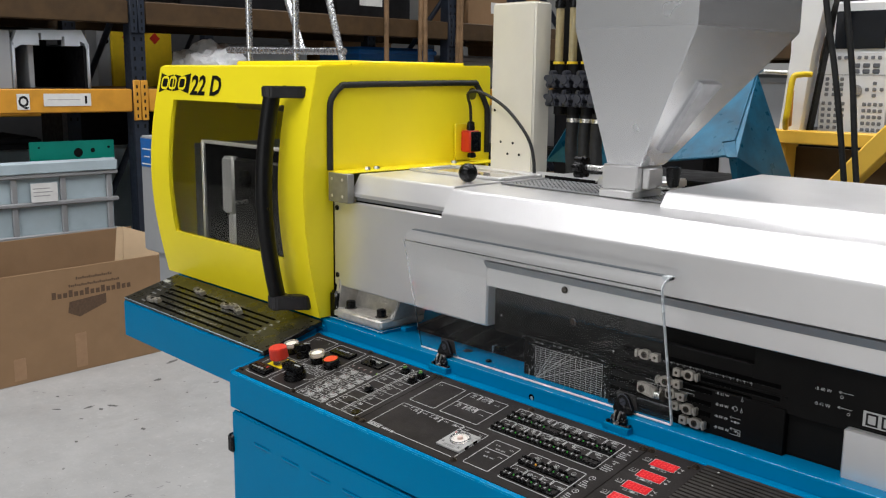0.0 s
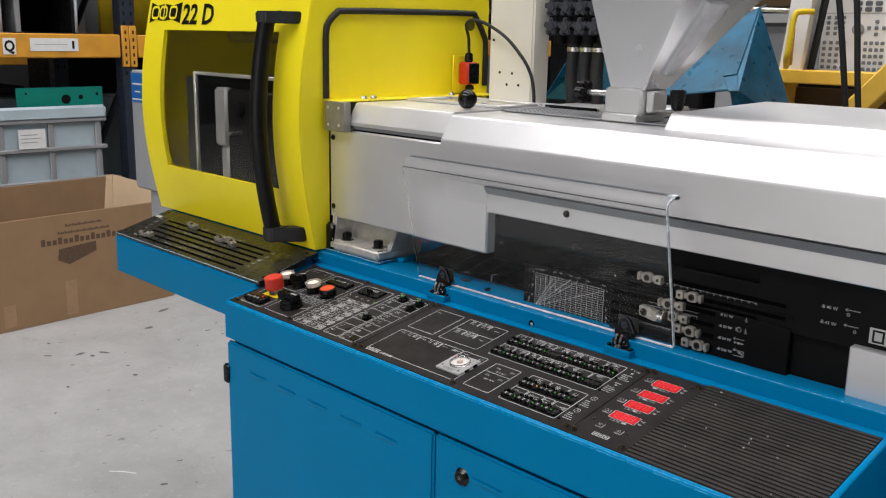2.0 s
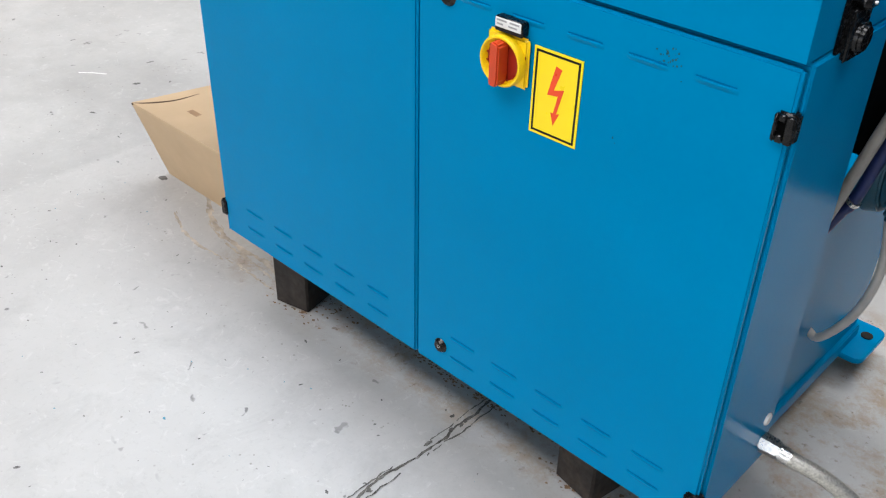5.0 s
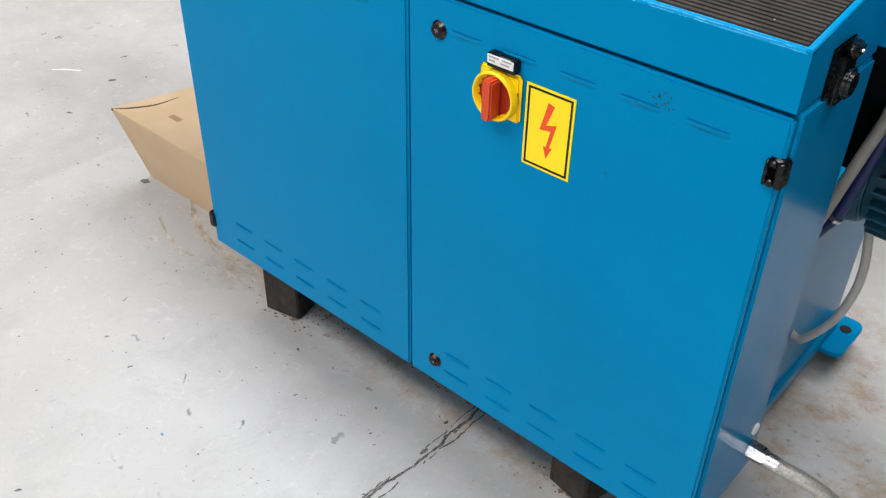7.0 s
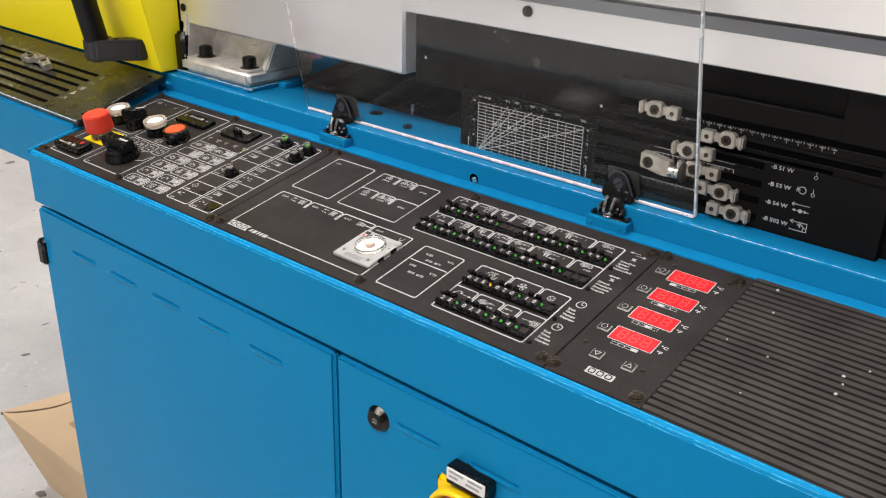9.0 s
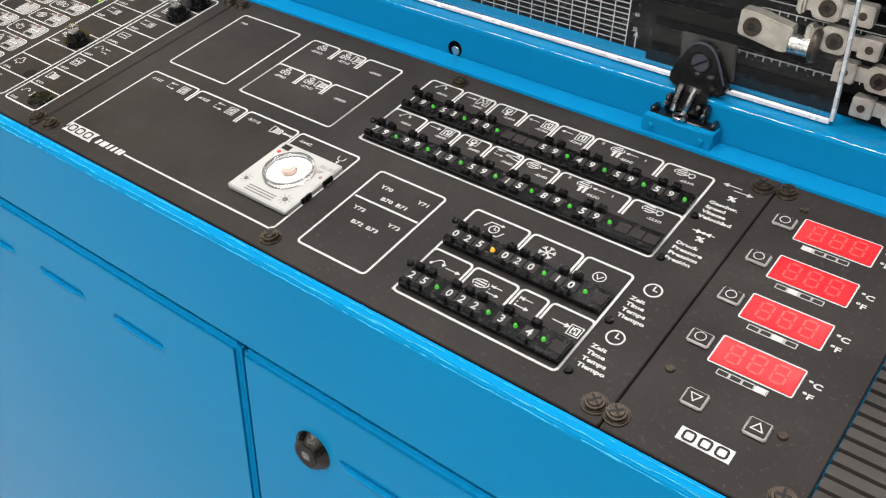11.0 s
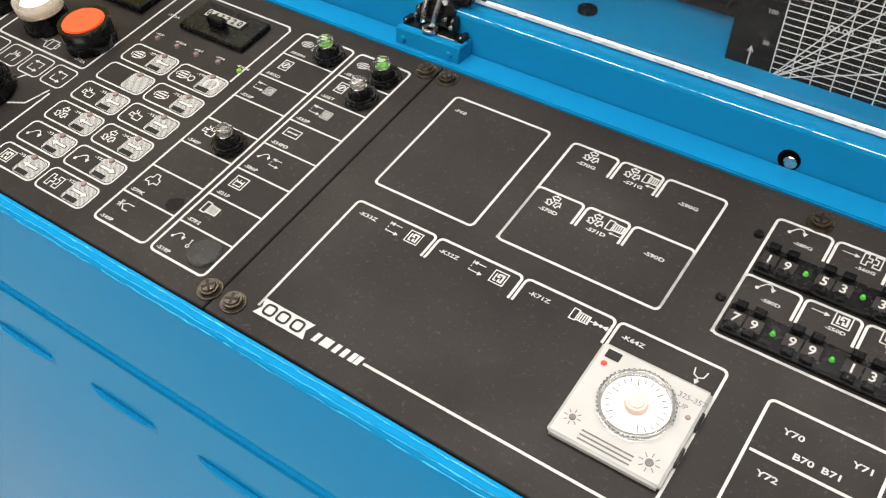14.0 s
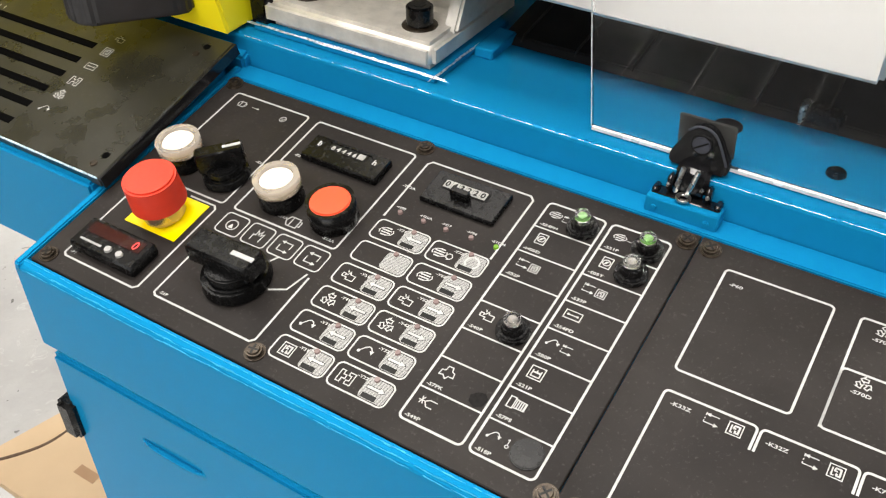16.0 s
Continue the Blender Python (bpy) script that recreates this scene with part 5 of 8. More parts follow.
def icon(kind, x, y, s, parent):
    """A small printed pictogram of about s millimetres."""
    bm = bmesh.new()
    s *= 0.88
    w = max(0.00045, 0.08 * s * mm)
    P = lambda pts, closed=False, ww=w: stroke([((x + a * s) * mm, (y + b * s) * mm) for a, b in pts], ww, 0.0003, closed, bm)  # noqa: E731
    F = lambda pts: filled([((x + a * s) * mm, (y + b * s) * mm) for a, b in pts], 0.0003, bm)  # noqa: E731

    def head(a, b, d, k=0.2):
        """A small filled arrow head pointing along x."""
        F([(a + d * k, b), (a - d * k * 0.6, b + k * 0.8), (a - d * k * 0.6, b - k * 0.8)][::int(-d) or 1])

    if kind == "spiral":
        P([(-0.5, -0.5), (0.5, -0.5), (0.5, 0.5), (-0.5, 0.5)], True)
        P([(-0.27, 0.3), (-0.27, -0.3), (-0.1, -0.3)], False, w * 1.3)
        P([(-0.1, 0.28), (0.28, 0.28), (0.28, -0.28), (0.06, -0.28), (0.06, -0.08)], False, w * 1.7)
        P([(-0.1, 0.28), (-0.1, 0.06), (0.08, 0.06)], False, w * 1.5)
    elif kind == "spiral_tail":
        P([(-0.5, -0.45), (-0.1, -0.45)])
        P([(0.15, -0.45), (0.5, -0.45), (0.5, 0.5), (-0.5, 0.5), (-0.5, -0.45)])
        P([(0.25, 0.24), (-0.24, 0.24), (-0.24, -0.15), (0.25, -0.15), (0.25, 0.04), (0.02, 0.04)], False, w * 1.4)
        F([(-0.12, -0.15), (-0.12, -0.62), (0.02, -0.75), (0.16, -0.62), (0.16, -0.15)])
    elif kind == "mould":
        P([(-0.6, 0.5), (-0.3, 0.5), (-0.3, 0.2), (-0.05, 0.2), (-0.05, -0.1), (-0.3, -0.1), (-0.3, -0.45), (-0.6, -0.45)], True)
        P([(0.55, 0.5), (0.1, 0.5), (0.1, 0.25), (0.32, 0.25), (0.32, -0.15), (0.1, -0.15), (0.1, -0.45), (0.55, -0.45)], True)
    elif kind in ("stack", "stack_circle"):
        o = -0.25 if "circle" in kind else 0
        for k, (p, q) in enumerate(((-0.12, 0.34), (-0.42, 0.42), (-0.42, 0.42), (-0.34, 0.12))):
            P([(p + o, 0.36 - 0.24 * k), (q + o, 0.36 - 0.24 * k)], ww=w * 1.5)
        P([(-0.12 + o, 0.36), (-0.5 + o, 0.2), (-0.62 + o, -0.02), (-0.5 + o, -0.26)], ww=w)
        P([(0.12 + o, -0.36), (0.5 + o, -0.2), (0.62 + o, 0.02), (0.5 + o, 0.26)], ww=w)
        if o:
            P(circle(0.62, -0.05, 0.26, 14), True)
            head(0.62, -0.32, 1, 0.14)
    elif kind == "screw":
        P([(-0.6, 0.42), (-0.2, 0.42), (-0.2, -0.42), (-0.6, -0.42)], True)
        for k in range(5):
            P([(-0.08 + 0.16 * k, 0.3 - 0.012 * k), (-0.08 + 0.16 * k, -0.34)], ww=w * 1.1)
        P([(-0.2, 0.32), (0.62, 0.26), (0.62, -0.32), (-0.2, -0.34)])
    elif kind == "left":
        P([(-0.6, 0), (0.6, 0)])
        head(-0.55, 0, -1, 0.26)
    elif kind == "right":
        P([(-0.6, 0), (0.6, 0)])
        head(0.55, 0, 1, 0.26)
    elif kind == "inward":
        for d in (-1, 1):
            P([(d * 0.8, 0), (d * 0.3, 0)])
            head(d * 0.34, 0, -d, 0.26)
        F(circle(0, 0, 0.13, 10))
    elif kind == "swap":
        P([(-0.35, 0.35), (0.55, 0.35)])
        head(-0.25, 0.35, -1, 0.22)
        P([(-0.45, 0.5), (-0.45, 0.2)])
        P([(-0.45, 0.02), (-0.45, -0.1)])
        P([(-0.45, -0.25), (-0.45, -0.4), (0.4, -0.4)])
        head(0.45, -0.4, 1, 0.22)
    elif kind == "nodes":
        # three short arrows chasing one another
        for q in (90, 210, 330):
            c_, s_ = math.cos(radians(q)), math.sin(radians(q))
            arrow_ = [(0.36 + u, v) for u, v in ((-0.13, -0.24), (-0.13, 0.04), (-0.26, 0.04), (0.0, 0.3), (0.26, 0.04), (0.13, 0.04), (0.13, -0.24))]
            P([(c_ * u - s_ * v, s_ * u + c_ * v) for u, v in arrow_], True, w * 1.1)
    elif kind == "arc":
        F(circle(-0.55, -0.22, 0.13, 10))
        P([(-0.55, -0.22), (-0.2, 0.22), (0.0, 0.36), (0.2, 0.32), (0.38, 0.1)])
        F([(0.42, -0.2), (0.2, 0.08), (0.55, 0.14)])
    elif kind == "clock":
        P(circle(0, 0, 0.5, 20), True, w * 1.2)
        P([(0, 0.36), (0, 0), (0.25, 0)])
    elif kind == "clock_cycle":
        P(circle(0, 0, 0.32, 18), True)
        P([(0, 0.22), (0, 0), (0.18, 0)])
        P([(-0.75, 0.0), (-0.5, 0.5), (0.3, 0.5)])
        P([(0.75, 0.0), (0.5, -0.5), (-0.3, -0.5)])
        head(0.35, 0.5, 1, 0.16)
        head(-0.35, -0.5, -1, 0.16)
    elif kind == "gauge":
        P(circle(0, 0, 0.45, 18), True)
        P([(-0.25, 0.15), (0, -0.25), (0.25, 0.15)])
    elif kind == "pump":
        P(circle(0, 0, 0.45, 18), True)
        F([(-0.22, -0.3), (0.22, -0.3), (0.0, 0.12)])
    elif kind == "cycle":
        P([(-0.3, 0.4), (0.45, 0.4), (0.45, -0.1)])
        P([(0.3, -0.4), (-0.45, -0.4), (-0.45, 0.1)])
        head(-0.3, 0.4, -1, 0.2)
        head(0.3, -0.4, 1, 0.2)
    elif kind == "snow":
        for k in range(6):
            a = radians(60 * k + 15)
            u, v = math.cos(a), math.sin(a)
            P([(0, 0), (0.55 * u, 0.55 * v)])
            P([(0.5 * u - 0.16 * v, 0.5 * v + 0.16 * u), (0.34 * u, 0.34 * v), (0.5 * u + 0.16 * v, 0.5 * v - 0.16 * u)])
    elif kind == "kettle":
        P([(-0.55, 0.12), (-0.3, 0.12), (-0.3, -0.02), (-0.12, 0.12), (-0.02, 0.35), (0.08, 0.12), (0.5, 0.12), (0.5, -0.38), (-0.12, -0.38), (-0.12, -0.18), (-0.55, -0.18)], True)
        P([(-0.3, 0.45), (-0.18, 0.25)])
    elif kind == "gun":
        P([(-0.7, 0.1), (-0.25, 0.1), (-0.15, 0.2), (0.65, 0.05), (0.65, -0.25), (-0.15, -0.15), (-0.25, -0.08), (-0.7, -0.08)], True)
        P([(0.1, 0.45), (0.18, 0.2), (0.3, 0.45), (0.38, 0.2)])
    elif kind == "fork":
        P([(-0.6, 0.1), (-0.15, 0.1), (0.15, 0.3), (0.7, 0.3)])
        P([(-0.15, 0.1), (0.1, -0.25), (0.55, -0.25)])
        P([(-0.45, 0.4), (-0.25, -0.15)])
        P([(-0.25, 0.4), (-0.5, -0.15)])
    elif kind == "box":
        P([(-0.6, -0.35), (0.6, -0.35), (0.6, 0.35), (-0.6, 0.35)], True)
        P([(-0.45, 0), (0.45, 0)])
        head(-0.3, 0, 1, 0.14)
        head(0.3, 0, -1, 0.14)
    elif kind == "shelf":
        P([(-0.5, -0.5), (0.5, -0.5), (0.5, 0.5), (-0.5, 0.5)], True)
        P([(-0.3, 0.25), (-0.3, -0.3), (0.3, -0.3), (0.3, 0.25)])
        P([(-0.3, 0.05), (0.3, 0.05)], ww=w * 1.6)
        P([(0, 0.05), (0, 0.25)])
    elif kind == "fan":
        P([(-0.35, -0.5), (0.4, -0.5), (0.4, 0.5), (-0.35, 0.5)], True)
        P(circle(0.02, 0.0, 0.28, 12), True)
        F([(-0.15, -0.2), (0.05, -0.1), (0.2, 0.2), (-0.05, 0.1)])
    elif kind == "recycle":
        P([(-0.15, 0.5), (0.2, 0.5), (0.28, 0.2), (0.5, 0.1), (0.55, -0.25), (0.2, -0.25), (0.05, -0.5), (-0.2, -0.25), (-0.5, -0.3), (-0.45, 0.1), (-0.2, 0.15)], True)
    elif kind == "key":
        P(circle(0.0, -0.3, 0.16, 10), True)
        P([(0.0, -0.14), (0.0, 0.45), (-0.15, 0.35)])
    elif kind == "tank":
        P([(-0.55, 0.0), (-0.35, 0.38), (0.4, 0.38), (0.4, -0.38), (-0.35, -0.38)], True)
        P([(0.4, 0.2), (0.6, 0.2), (0.6, -0.2), (0.4, -0.2)])
        P([(-0.15, 0.38), (-0.15, -0.38)])
    elif kind == "hand":
        P([(-0.4, -0.5), (-0.4, 0.0), (-0.2, 0.0), (-0.2, 0.45), (0, 0.1), (0.15, 0.45), (0.2, 0.05), (0.4, 0.25), (0.35, -0.5)])
    elif kind == "curve":
        P([(-0.4, 0.45), (-0.3, 0.0), (0.0, -0.15), (0.3, 0.0), (0.4, 0.45)])
        P([(0.0, -0.15), (0.0, -0.4)])
        F([(0.0, -0.65), (-0.18, -0.3), (0.18, -0.3)][::-1])
    return part("printed_symbol", bm, PRINT, parent)


HATCH = bpy.data.materials.new("hatched_print")
HATCH.use_nodes = True
ht = HATCH.node_tree
wv = ht.nodes.new("ShaderNodeTexWave")
wv.bands_direction = "DIAGONAL"
wv.inputs["Scale"].default_value = 620
hr = ht.nodes.new("ShaderNodeValToRGB")
hr.color_ramp.elements[0].position, hr.color_ramp.elements[1].position = 0.35, 0.6
hr.color_ramp.elements[0].color, hr.color_ramp.elements[1].color = (0.05, 0.05, 0.05, 1), (0.42, 0.42, 0.405, 1)
hg = ht.nodes.new("ShaderNodeNewGeometry")
ht.links.new(hg.outputs["Position"], wv.inputs["Vector"])
ht.links.new(wv.outputs[0], hr.inputs[0])
ht.links.new(hr.outputs[0], ht.nodes["Principled BSDF"].inputs["Base Color"])
screw_head = bmesh.new()
C(0.0066, 0.006, 0.0014, (0, 0, 0.0), "z", 24, 0.0006, into=screw_head)
C(0.0052, 0.0044, 0.0026, (0, 0, 0.0014), "z", 24, 0.001, into=screw_head)
SCREW_ME = mesh_of("screw", screw_head, SCREW)
slot_bm = B(-0.0032, 0.0032, -0.0006, 0.0006, 0.0036, 0.00415)
B(-0.0006, 0.0006, -0.0032, 0.0032, 0.0036, 0.00418, into=slot_bm)
SLOT_ME = mesh_of("screw_slot", slot_bm, INK)


def screws(parent, places):
    for i, (x, y) in enumerate(places):
        s = again("screw", SCREW_ME, parent, Matrix.Translation((x * mm, y * mm, 0)) @ Matrix.Rotation(0.7 + i * 1.3, 4, "Z"))
        s["label"] = "browned cross-head panel screw"
        again("screw_slot", SLOT_ME, s, Matrix())


def plate(name, x0, x1, label):
    p = thing(name, DESK, label, "control console", "consoles on the desk")
    part("plate", B(x0 * mm, x1 * mm, -0.0085, 0.1885, -0.0035, 0.0, 0.0006, 1), PANEL, p, "black printed aluminium plate")
    return p


# first panel: main switches and hand functions
SMUDGE = mat("smudge", (0.007, 0.006, 0.006), 0.5, spec=0.1, vary=0.4, scale=400)
pa = plate("operator_console", -7, 351, "black control panel with main switches and white printed frames")
screws(pa, ((2, -1), (0, 183), (168, 1), (165, 183), (345, 180), (347, 1)))
frame_box(9, 74, 83, 176, pa)
frame_box(83, 163, 83, 175, pa)
line([(10, 36), (10, 62)], pa)
line([(10, 12), (10, 5.5), (12.5, 3.5), (70.5, 3.5), (73, 6), (73, 76.5), (70.5, 79), (50, 79)], pa)
line([(85, 55), (85, 7.5), (87.5, 5.5), (160, 5.5), (162.5, 8), (162.5, 58)], pa)
for i, k in enumerate(("pump", "hand", "cycle", "cycle")):
    frame_box(92 + 21 * i - 9, 92 + 21 * i + 9, 63, 79.5, pa, 3, 0.0009)
    icon(k, 92 + 21 * i, 71, 10, pa)
line([(146, 40), (156, 45), (160, 60)], pa, 0.0012)
line([(133, 58), (136, 63)], pa, 0.0012)
line([(110, 58), (108, 63)], pa, 0.0009)
icon("tank", 20, 167, 7, pa)
icon("gauge", 58, 166, 6, pa)
icon("right", 32, 167, 5, pa)
icon("tank", 126, 90, 11, pa)
for s, x, y in (("-S11A", 112, 90), ("-S12A", 150, 87), ("-S1P", 88, 8), ("-S2A", 68, 123), ("-H1", 16, 90), ("-P2", 88, 140), ("-Y72A", 170, 147), ("-P1", 13, 7)):
    text(s, 3.6 if len(s) > 1 else 6, x, y, pa)
# hand function tiles: two columns of six, each half hatched grey
for c, cx in enumerate((193, 233)):
    for r in range(6):
        y = 110 - 19.7 * r
        blank = (c, r) == (0, 1)
        frame_box(cx - 19, cx + 18, y - 8, y + 7.5, pa, 3.5, 0.001, "printed_tile")
        part("printed_hatching", filled([(a * mm, b * mm) for a, b in round_rect(cx + 1, cx + 17, y - 7, y + 6.5, 2.5)], 0.0003), HATCH, pa, "fine grey hatching")
        if not blank:
            icon(("stack", "", "kettle", "nodes", "arc", "spiral", "stack_circle", "stack", "kettle", "nodes", "arc", "mould")[c * 6 + r], cx - 10, y - 0.5, 9, pa)
            bm = bmesh.new()
            d = -1 if c == 0 else 1
            if (c, r) == (1, 0):
                stroke([(p[0], p[1]) for p in circle((cx + 9.5) * mm, (y + 0.5) * mm, 4.2 * mm, 18, -60, 230)], 0.0013, 0.0006, into=bm)
            else:
                m0 = cx + 9
                bm2 = [(m0 - 5.5 * d, 0.8), (m0 + 2 * d, 0.8), (m0 + 2 * d, 2.1), (m0 + 5.5 * d, 0), (m0 + 2 * d, -2.1), (m0 + 2 * d, -0.8), (m0 - 5.5 * d, -0.8)]
                filled([(a * mm, (y + b + 0.5) * mm) for a, b in bm2], 0.0006, into=bm)
                rim = [(m0 - 5.9 * d, 1.15), (m0 + 1.65 * d, 1.15), (m0 + 1.65 * d, 2.6), (m0 + 6.1 * d, 0), (m0 + 1.65 * d, -2.6), (m0 + 1.65 * d, -1.15), (m0 - 5.9 * d, -1.15)]
                part("arrow_outline", filled([(a * mm, (y + b + 0.5) * mm) for a, b in rim], 0.00045), INK, pa)
            part("printed_arrow", bm, PRINT, pa)
            part("printed_window", filled([((cx + 3) * mm, (y - 6.6) * mm), ((cx + 12) * mm, (y - 6.6) * mm), ((cx + 12) * mm, (y - 3.4) * mm), ((cx + 3) * mm, (y - 3.4) * mm)], 0.0005), INK, pa)
            text("-Y%d%d" % (7 - r, c + 1), 3.4, cx - 5, y + 3.4, pa)
        part("tile_led", C(0.0018, 0.0015, 0.0012, ((cx + 6) * mm, (y + 6.0) * mm, 0.0002), "z", 12), LEDDIM, pa)
frame_pts = [(174, 120), (174, 171), (176.5, 174), (247.5, 174), (250.5, 171), (250.5, 118)]
line(frame_pts, pa)
for i, (x, y) in enumerate(((182, 127), (199, 127), (215, 127), (232, 128), (249, 128))):
    part("indicator_led", C(0.0017, 0.0014, 0.0016, (x * mm, (y - 0.5) * mm, 0), "z", 12), LEDG if i == 4 else LEDDIM, pa)
    text(("-H20", "-H20A", "-H57", "-H94", "-S1DM")[i], 3.2, x - 5, y + 2.5, pa)
# two columns of eight label fields
for c, (x0, x1) in enumerate(((260.5, 298), (302, 338.5))):
    frame_box(x0, x1, 4.5, 174.5, pa, 3)
    for r in range(1, 8):
        y = 174.5 - 21.25 * r
        line([(x0, y), (x1, y)], pa, 0.0010)
for c, r, k, k2, s in ((0, 0, "stack", "swap", "-S54PH"), (0, 1, "fan", "", "-H05D"), (0, 2, "swap", "spiral", "-S32P"), (0, 4, "kettle", "", "-S40P"), (0, 6, "recycle", "", "-S7PK"), (0, 7, "fork", "", "-S49P"),
                       (1, 0, "stack", "right", "-S51P"), (1, 1, "fan", "", "-S05T"), (1, 2, "swap", "spiral", "-S33P"), (1, 3, "box", "", "-S54PD"), (1, 4, "arc", "swap", "-S80P"), (1, 5, "shelf", "", "-S21P"), (1, 6, "screw", "", "-S7PS"), (1, 7, "arc", "key", "-S18P")):
    x0, y = (260.5, 302)[c], 174.5 - 21.25 * (r + 0.5)
    icon(k, x0 + (8 if k2 else 9), y + 2.5, 7.2 if k2 else 9, pa)
    if k2:
        icon(k2, x0 + 16, y + 1.5, 6.4, pa)
    text(s, 3.8, x0 + 2.5, y - 8.5, pa)
# dark smudge left by a missing label
part("smudge", filled([(a * mm, b * mm) for a, b in ((287, 33), (290, 36), (294, 37), (297, 34), (296, 29), (292, 27), (288, 29))], 0.0002), SMUDGE, pa, "dark smudge on the panel")
part("blank_cap", C(0.009, 0.0085, 0.0012, (329 * mm, 16 * mm, 0), "z", 28, 0.0005), BLACK, pa, "black blanking cap")

# second panel: blank fields, timer and digit wheels
pc = plate("operator_console", 351.8, 784, "black control panel with printed fields, timer and digit wheels")
screws(pc, ((359, 180), (362, 1), (569, 178.5), (571, 1), (777, 179), (777, 1)))
frame_box(372, 431, 95.5, 170.5, pc)
text("-P60", 4, 377, 160, pc)
tabbed(445, 528, 95.5, 170, (471.5, 496), 14, pc)
tabbed(445, 528, 95.5, 134.5, (471.5, 496), 14, pc, floor_line=False)
for s, x, y in (("-S70G", 453, 157.5), ("-S71G", 479, 157), ("-S90G", 508, 157), ("-S70D", 452, 121.5), ("-S71D", 478, 121), ("-S90D", 508, 121)):
    text(s, 4, x, y, pc)
    if "90" not in s:
        icon("nodes", x + (5 if "70" in s else 2), y + 7.5, 8, pc)
    if "71" in s:
        icon("screw", x + 12, y + 8, 8, pc)
        icon("left", x + 14, y + 3.5, 5, pc)
tabbed(373, 566.5, 6, 82, (421, 469, 516), 14, pc, floor_line=False)
line([(373, 12), (373, 6)], pc)
line([(434, 6), (564, 6), (566.5, 8.5)], pc)
for s, x, k in (("-K33Z", 378, "spiral"), ("-K32Z", 426, "spiral"), ("-K71Z", 475, "screw"), ("-K64Z", 521, "")):
    text(s, 4, x, 74.5, pc)
    if k:
        icon("inward" if k == "screw" else "swap", x + (36 if k == "screw" else 21), 75.5, 7.5, pc)
        icon(k, x + (26 if k == "screw" else 33), 75.5, 8, pc)
icon("curve", 557, 74, 8, pc)
# maker's block and product word as plain shapes
part("maker_mark", filled([(373 * mm, 2 * mm), (403 * mm, 2 * mm), (401 * mm, 6.5 * mm), (403 * mm, 11 * mm), (373 * mm, 11 * mm), (375 * mm, 6.5 * mm)]), PRINT, pc, "white maker's mark block")
for a in (377, 385, 393.5):
    part("maker_mark_letter", stroke([(p[0] * mm, p[1] * mm) for p in round_rect(a, a + 5.5, 3.8, 9.2, 1.6)], 0.0012, 0.0006, True), INK, pc)
for a in (406, 410.5, 413, 417.5, 422, 426.5, 429.5):
    part("product_mark", filled([(a * mm, 3.8 * mm), ((a + 2.6) * mm, 3.8 * mm), ((a + 3.4) * mm, 8.6 * mm), ((a + 0.8) * mm, 8.6 * mm)]), PRINT, pc)
frame_box(585.5, 634.5, 7, 79, pc)
line([(587, 54), (633, 54)], pc)
for s, x, y in (("Y70", 595, 66), ("B70", 602, 57.5), ("B71", 613, 57.5), ("Y71", 622, 66), ("Y72", 593, 44), ("B72", 600, 34), ("B73", 611, 34), ("Y73", 620, 42)):
    text(s, 5.2, x, y + 0.8, pc)
tabbed(552, 752.5, 97, 172, (578.5, 604.5, 628, 651, 676, 722), 15, pc)
tabbed(552, 752.5, 97, 134, (578.5, 604.5, 628, 651, 676, 722), 15, pc, floor_line=False)
tabbed(654, 752.5, 7, 81, (691, 724), 15, pc)
tabbed(654, 752.5, 7, 43.5, (680, 709, 727), 15, pc, floor_line=False)
TOPROW = ((562, ("arc",), "-S80"), (590, ("right", "mould"), "-S60"), (615, ("spiral_tail",), "-S40"), (639, ("left", "spiral"), "-S10"), (663, ("left", "spiral"), "-S20"), (697, ("stack", "left"), "-S52"), (735, ("stack_circle",), "-S53"))
LOWROW = ((562, ("arc",), "-S80"), (590, ("right", "spiral"), "-S50"), (615, ("spiral_tail",), "-S40"), (639, ("swap", "gun"), "-S46"), (663, ("stack", "left"), "-S54"), (697, ("stack", "left"), "-S52"), (735, ("stack_circle",), "-S53"))
for row, y, fields in ((0, 163, TOPROW), (1, 125.5, LOWROW)):
    for x, kinds, s in fields:
        if len(kinds) == 1:
            icon(kinds[0], x + 1, y + 5, 8, pc)
        else:
            icon(kinds[0], x - 3.5, y + 4.5, 8 if kinds[0] == "stack" else 6.5, pc)
            icon(kinds[1], x + 6.5, y + 4.5, 6.5 if kinds[0] == "stack" else 8.2, pc)
        text(s + "GD"[row], 3.4, x + 1, y - 2.6, pc)
        if x == 697:
            line([(x - 4, y + 3), (x - 4, y - 2)], pc, 0.0016)
            line([(x - 1, y + 3), (x - 1, y - 2)], pc, 0.0016)
            text("2", 3.8, x - 15, y + 5, pc)
            text("1", 3.8, x + 14, y + 3, pc)
for x, y, kinds, s in ((672, 72, ("clock_cycle",), "-S67Z"), (706, 72, ("snow",), "-S62Z"), (738, 71, ("gauge",), "-S10Z"), (663, 35, ("arc", "right"), "-S80Z"), (690, 35, ("stack", "swap"), "-S54Z"), (716, 35, ("swap",), "-S40Z"), (738, 34, ("right", "spiral"), "-S30Z")):
    icon(kinds[0], x, y, 10 if kinds[0] in ("clock_cycle", "snow") else 8.5, pc)
    if len(kinds) > 1:
        icon(kinds[1], x + 9, y - 1, 7.5, pc)
    text(s, 3.8, x - 2, y - 10.5, pc)
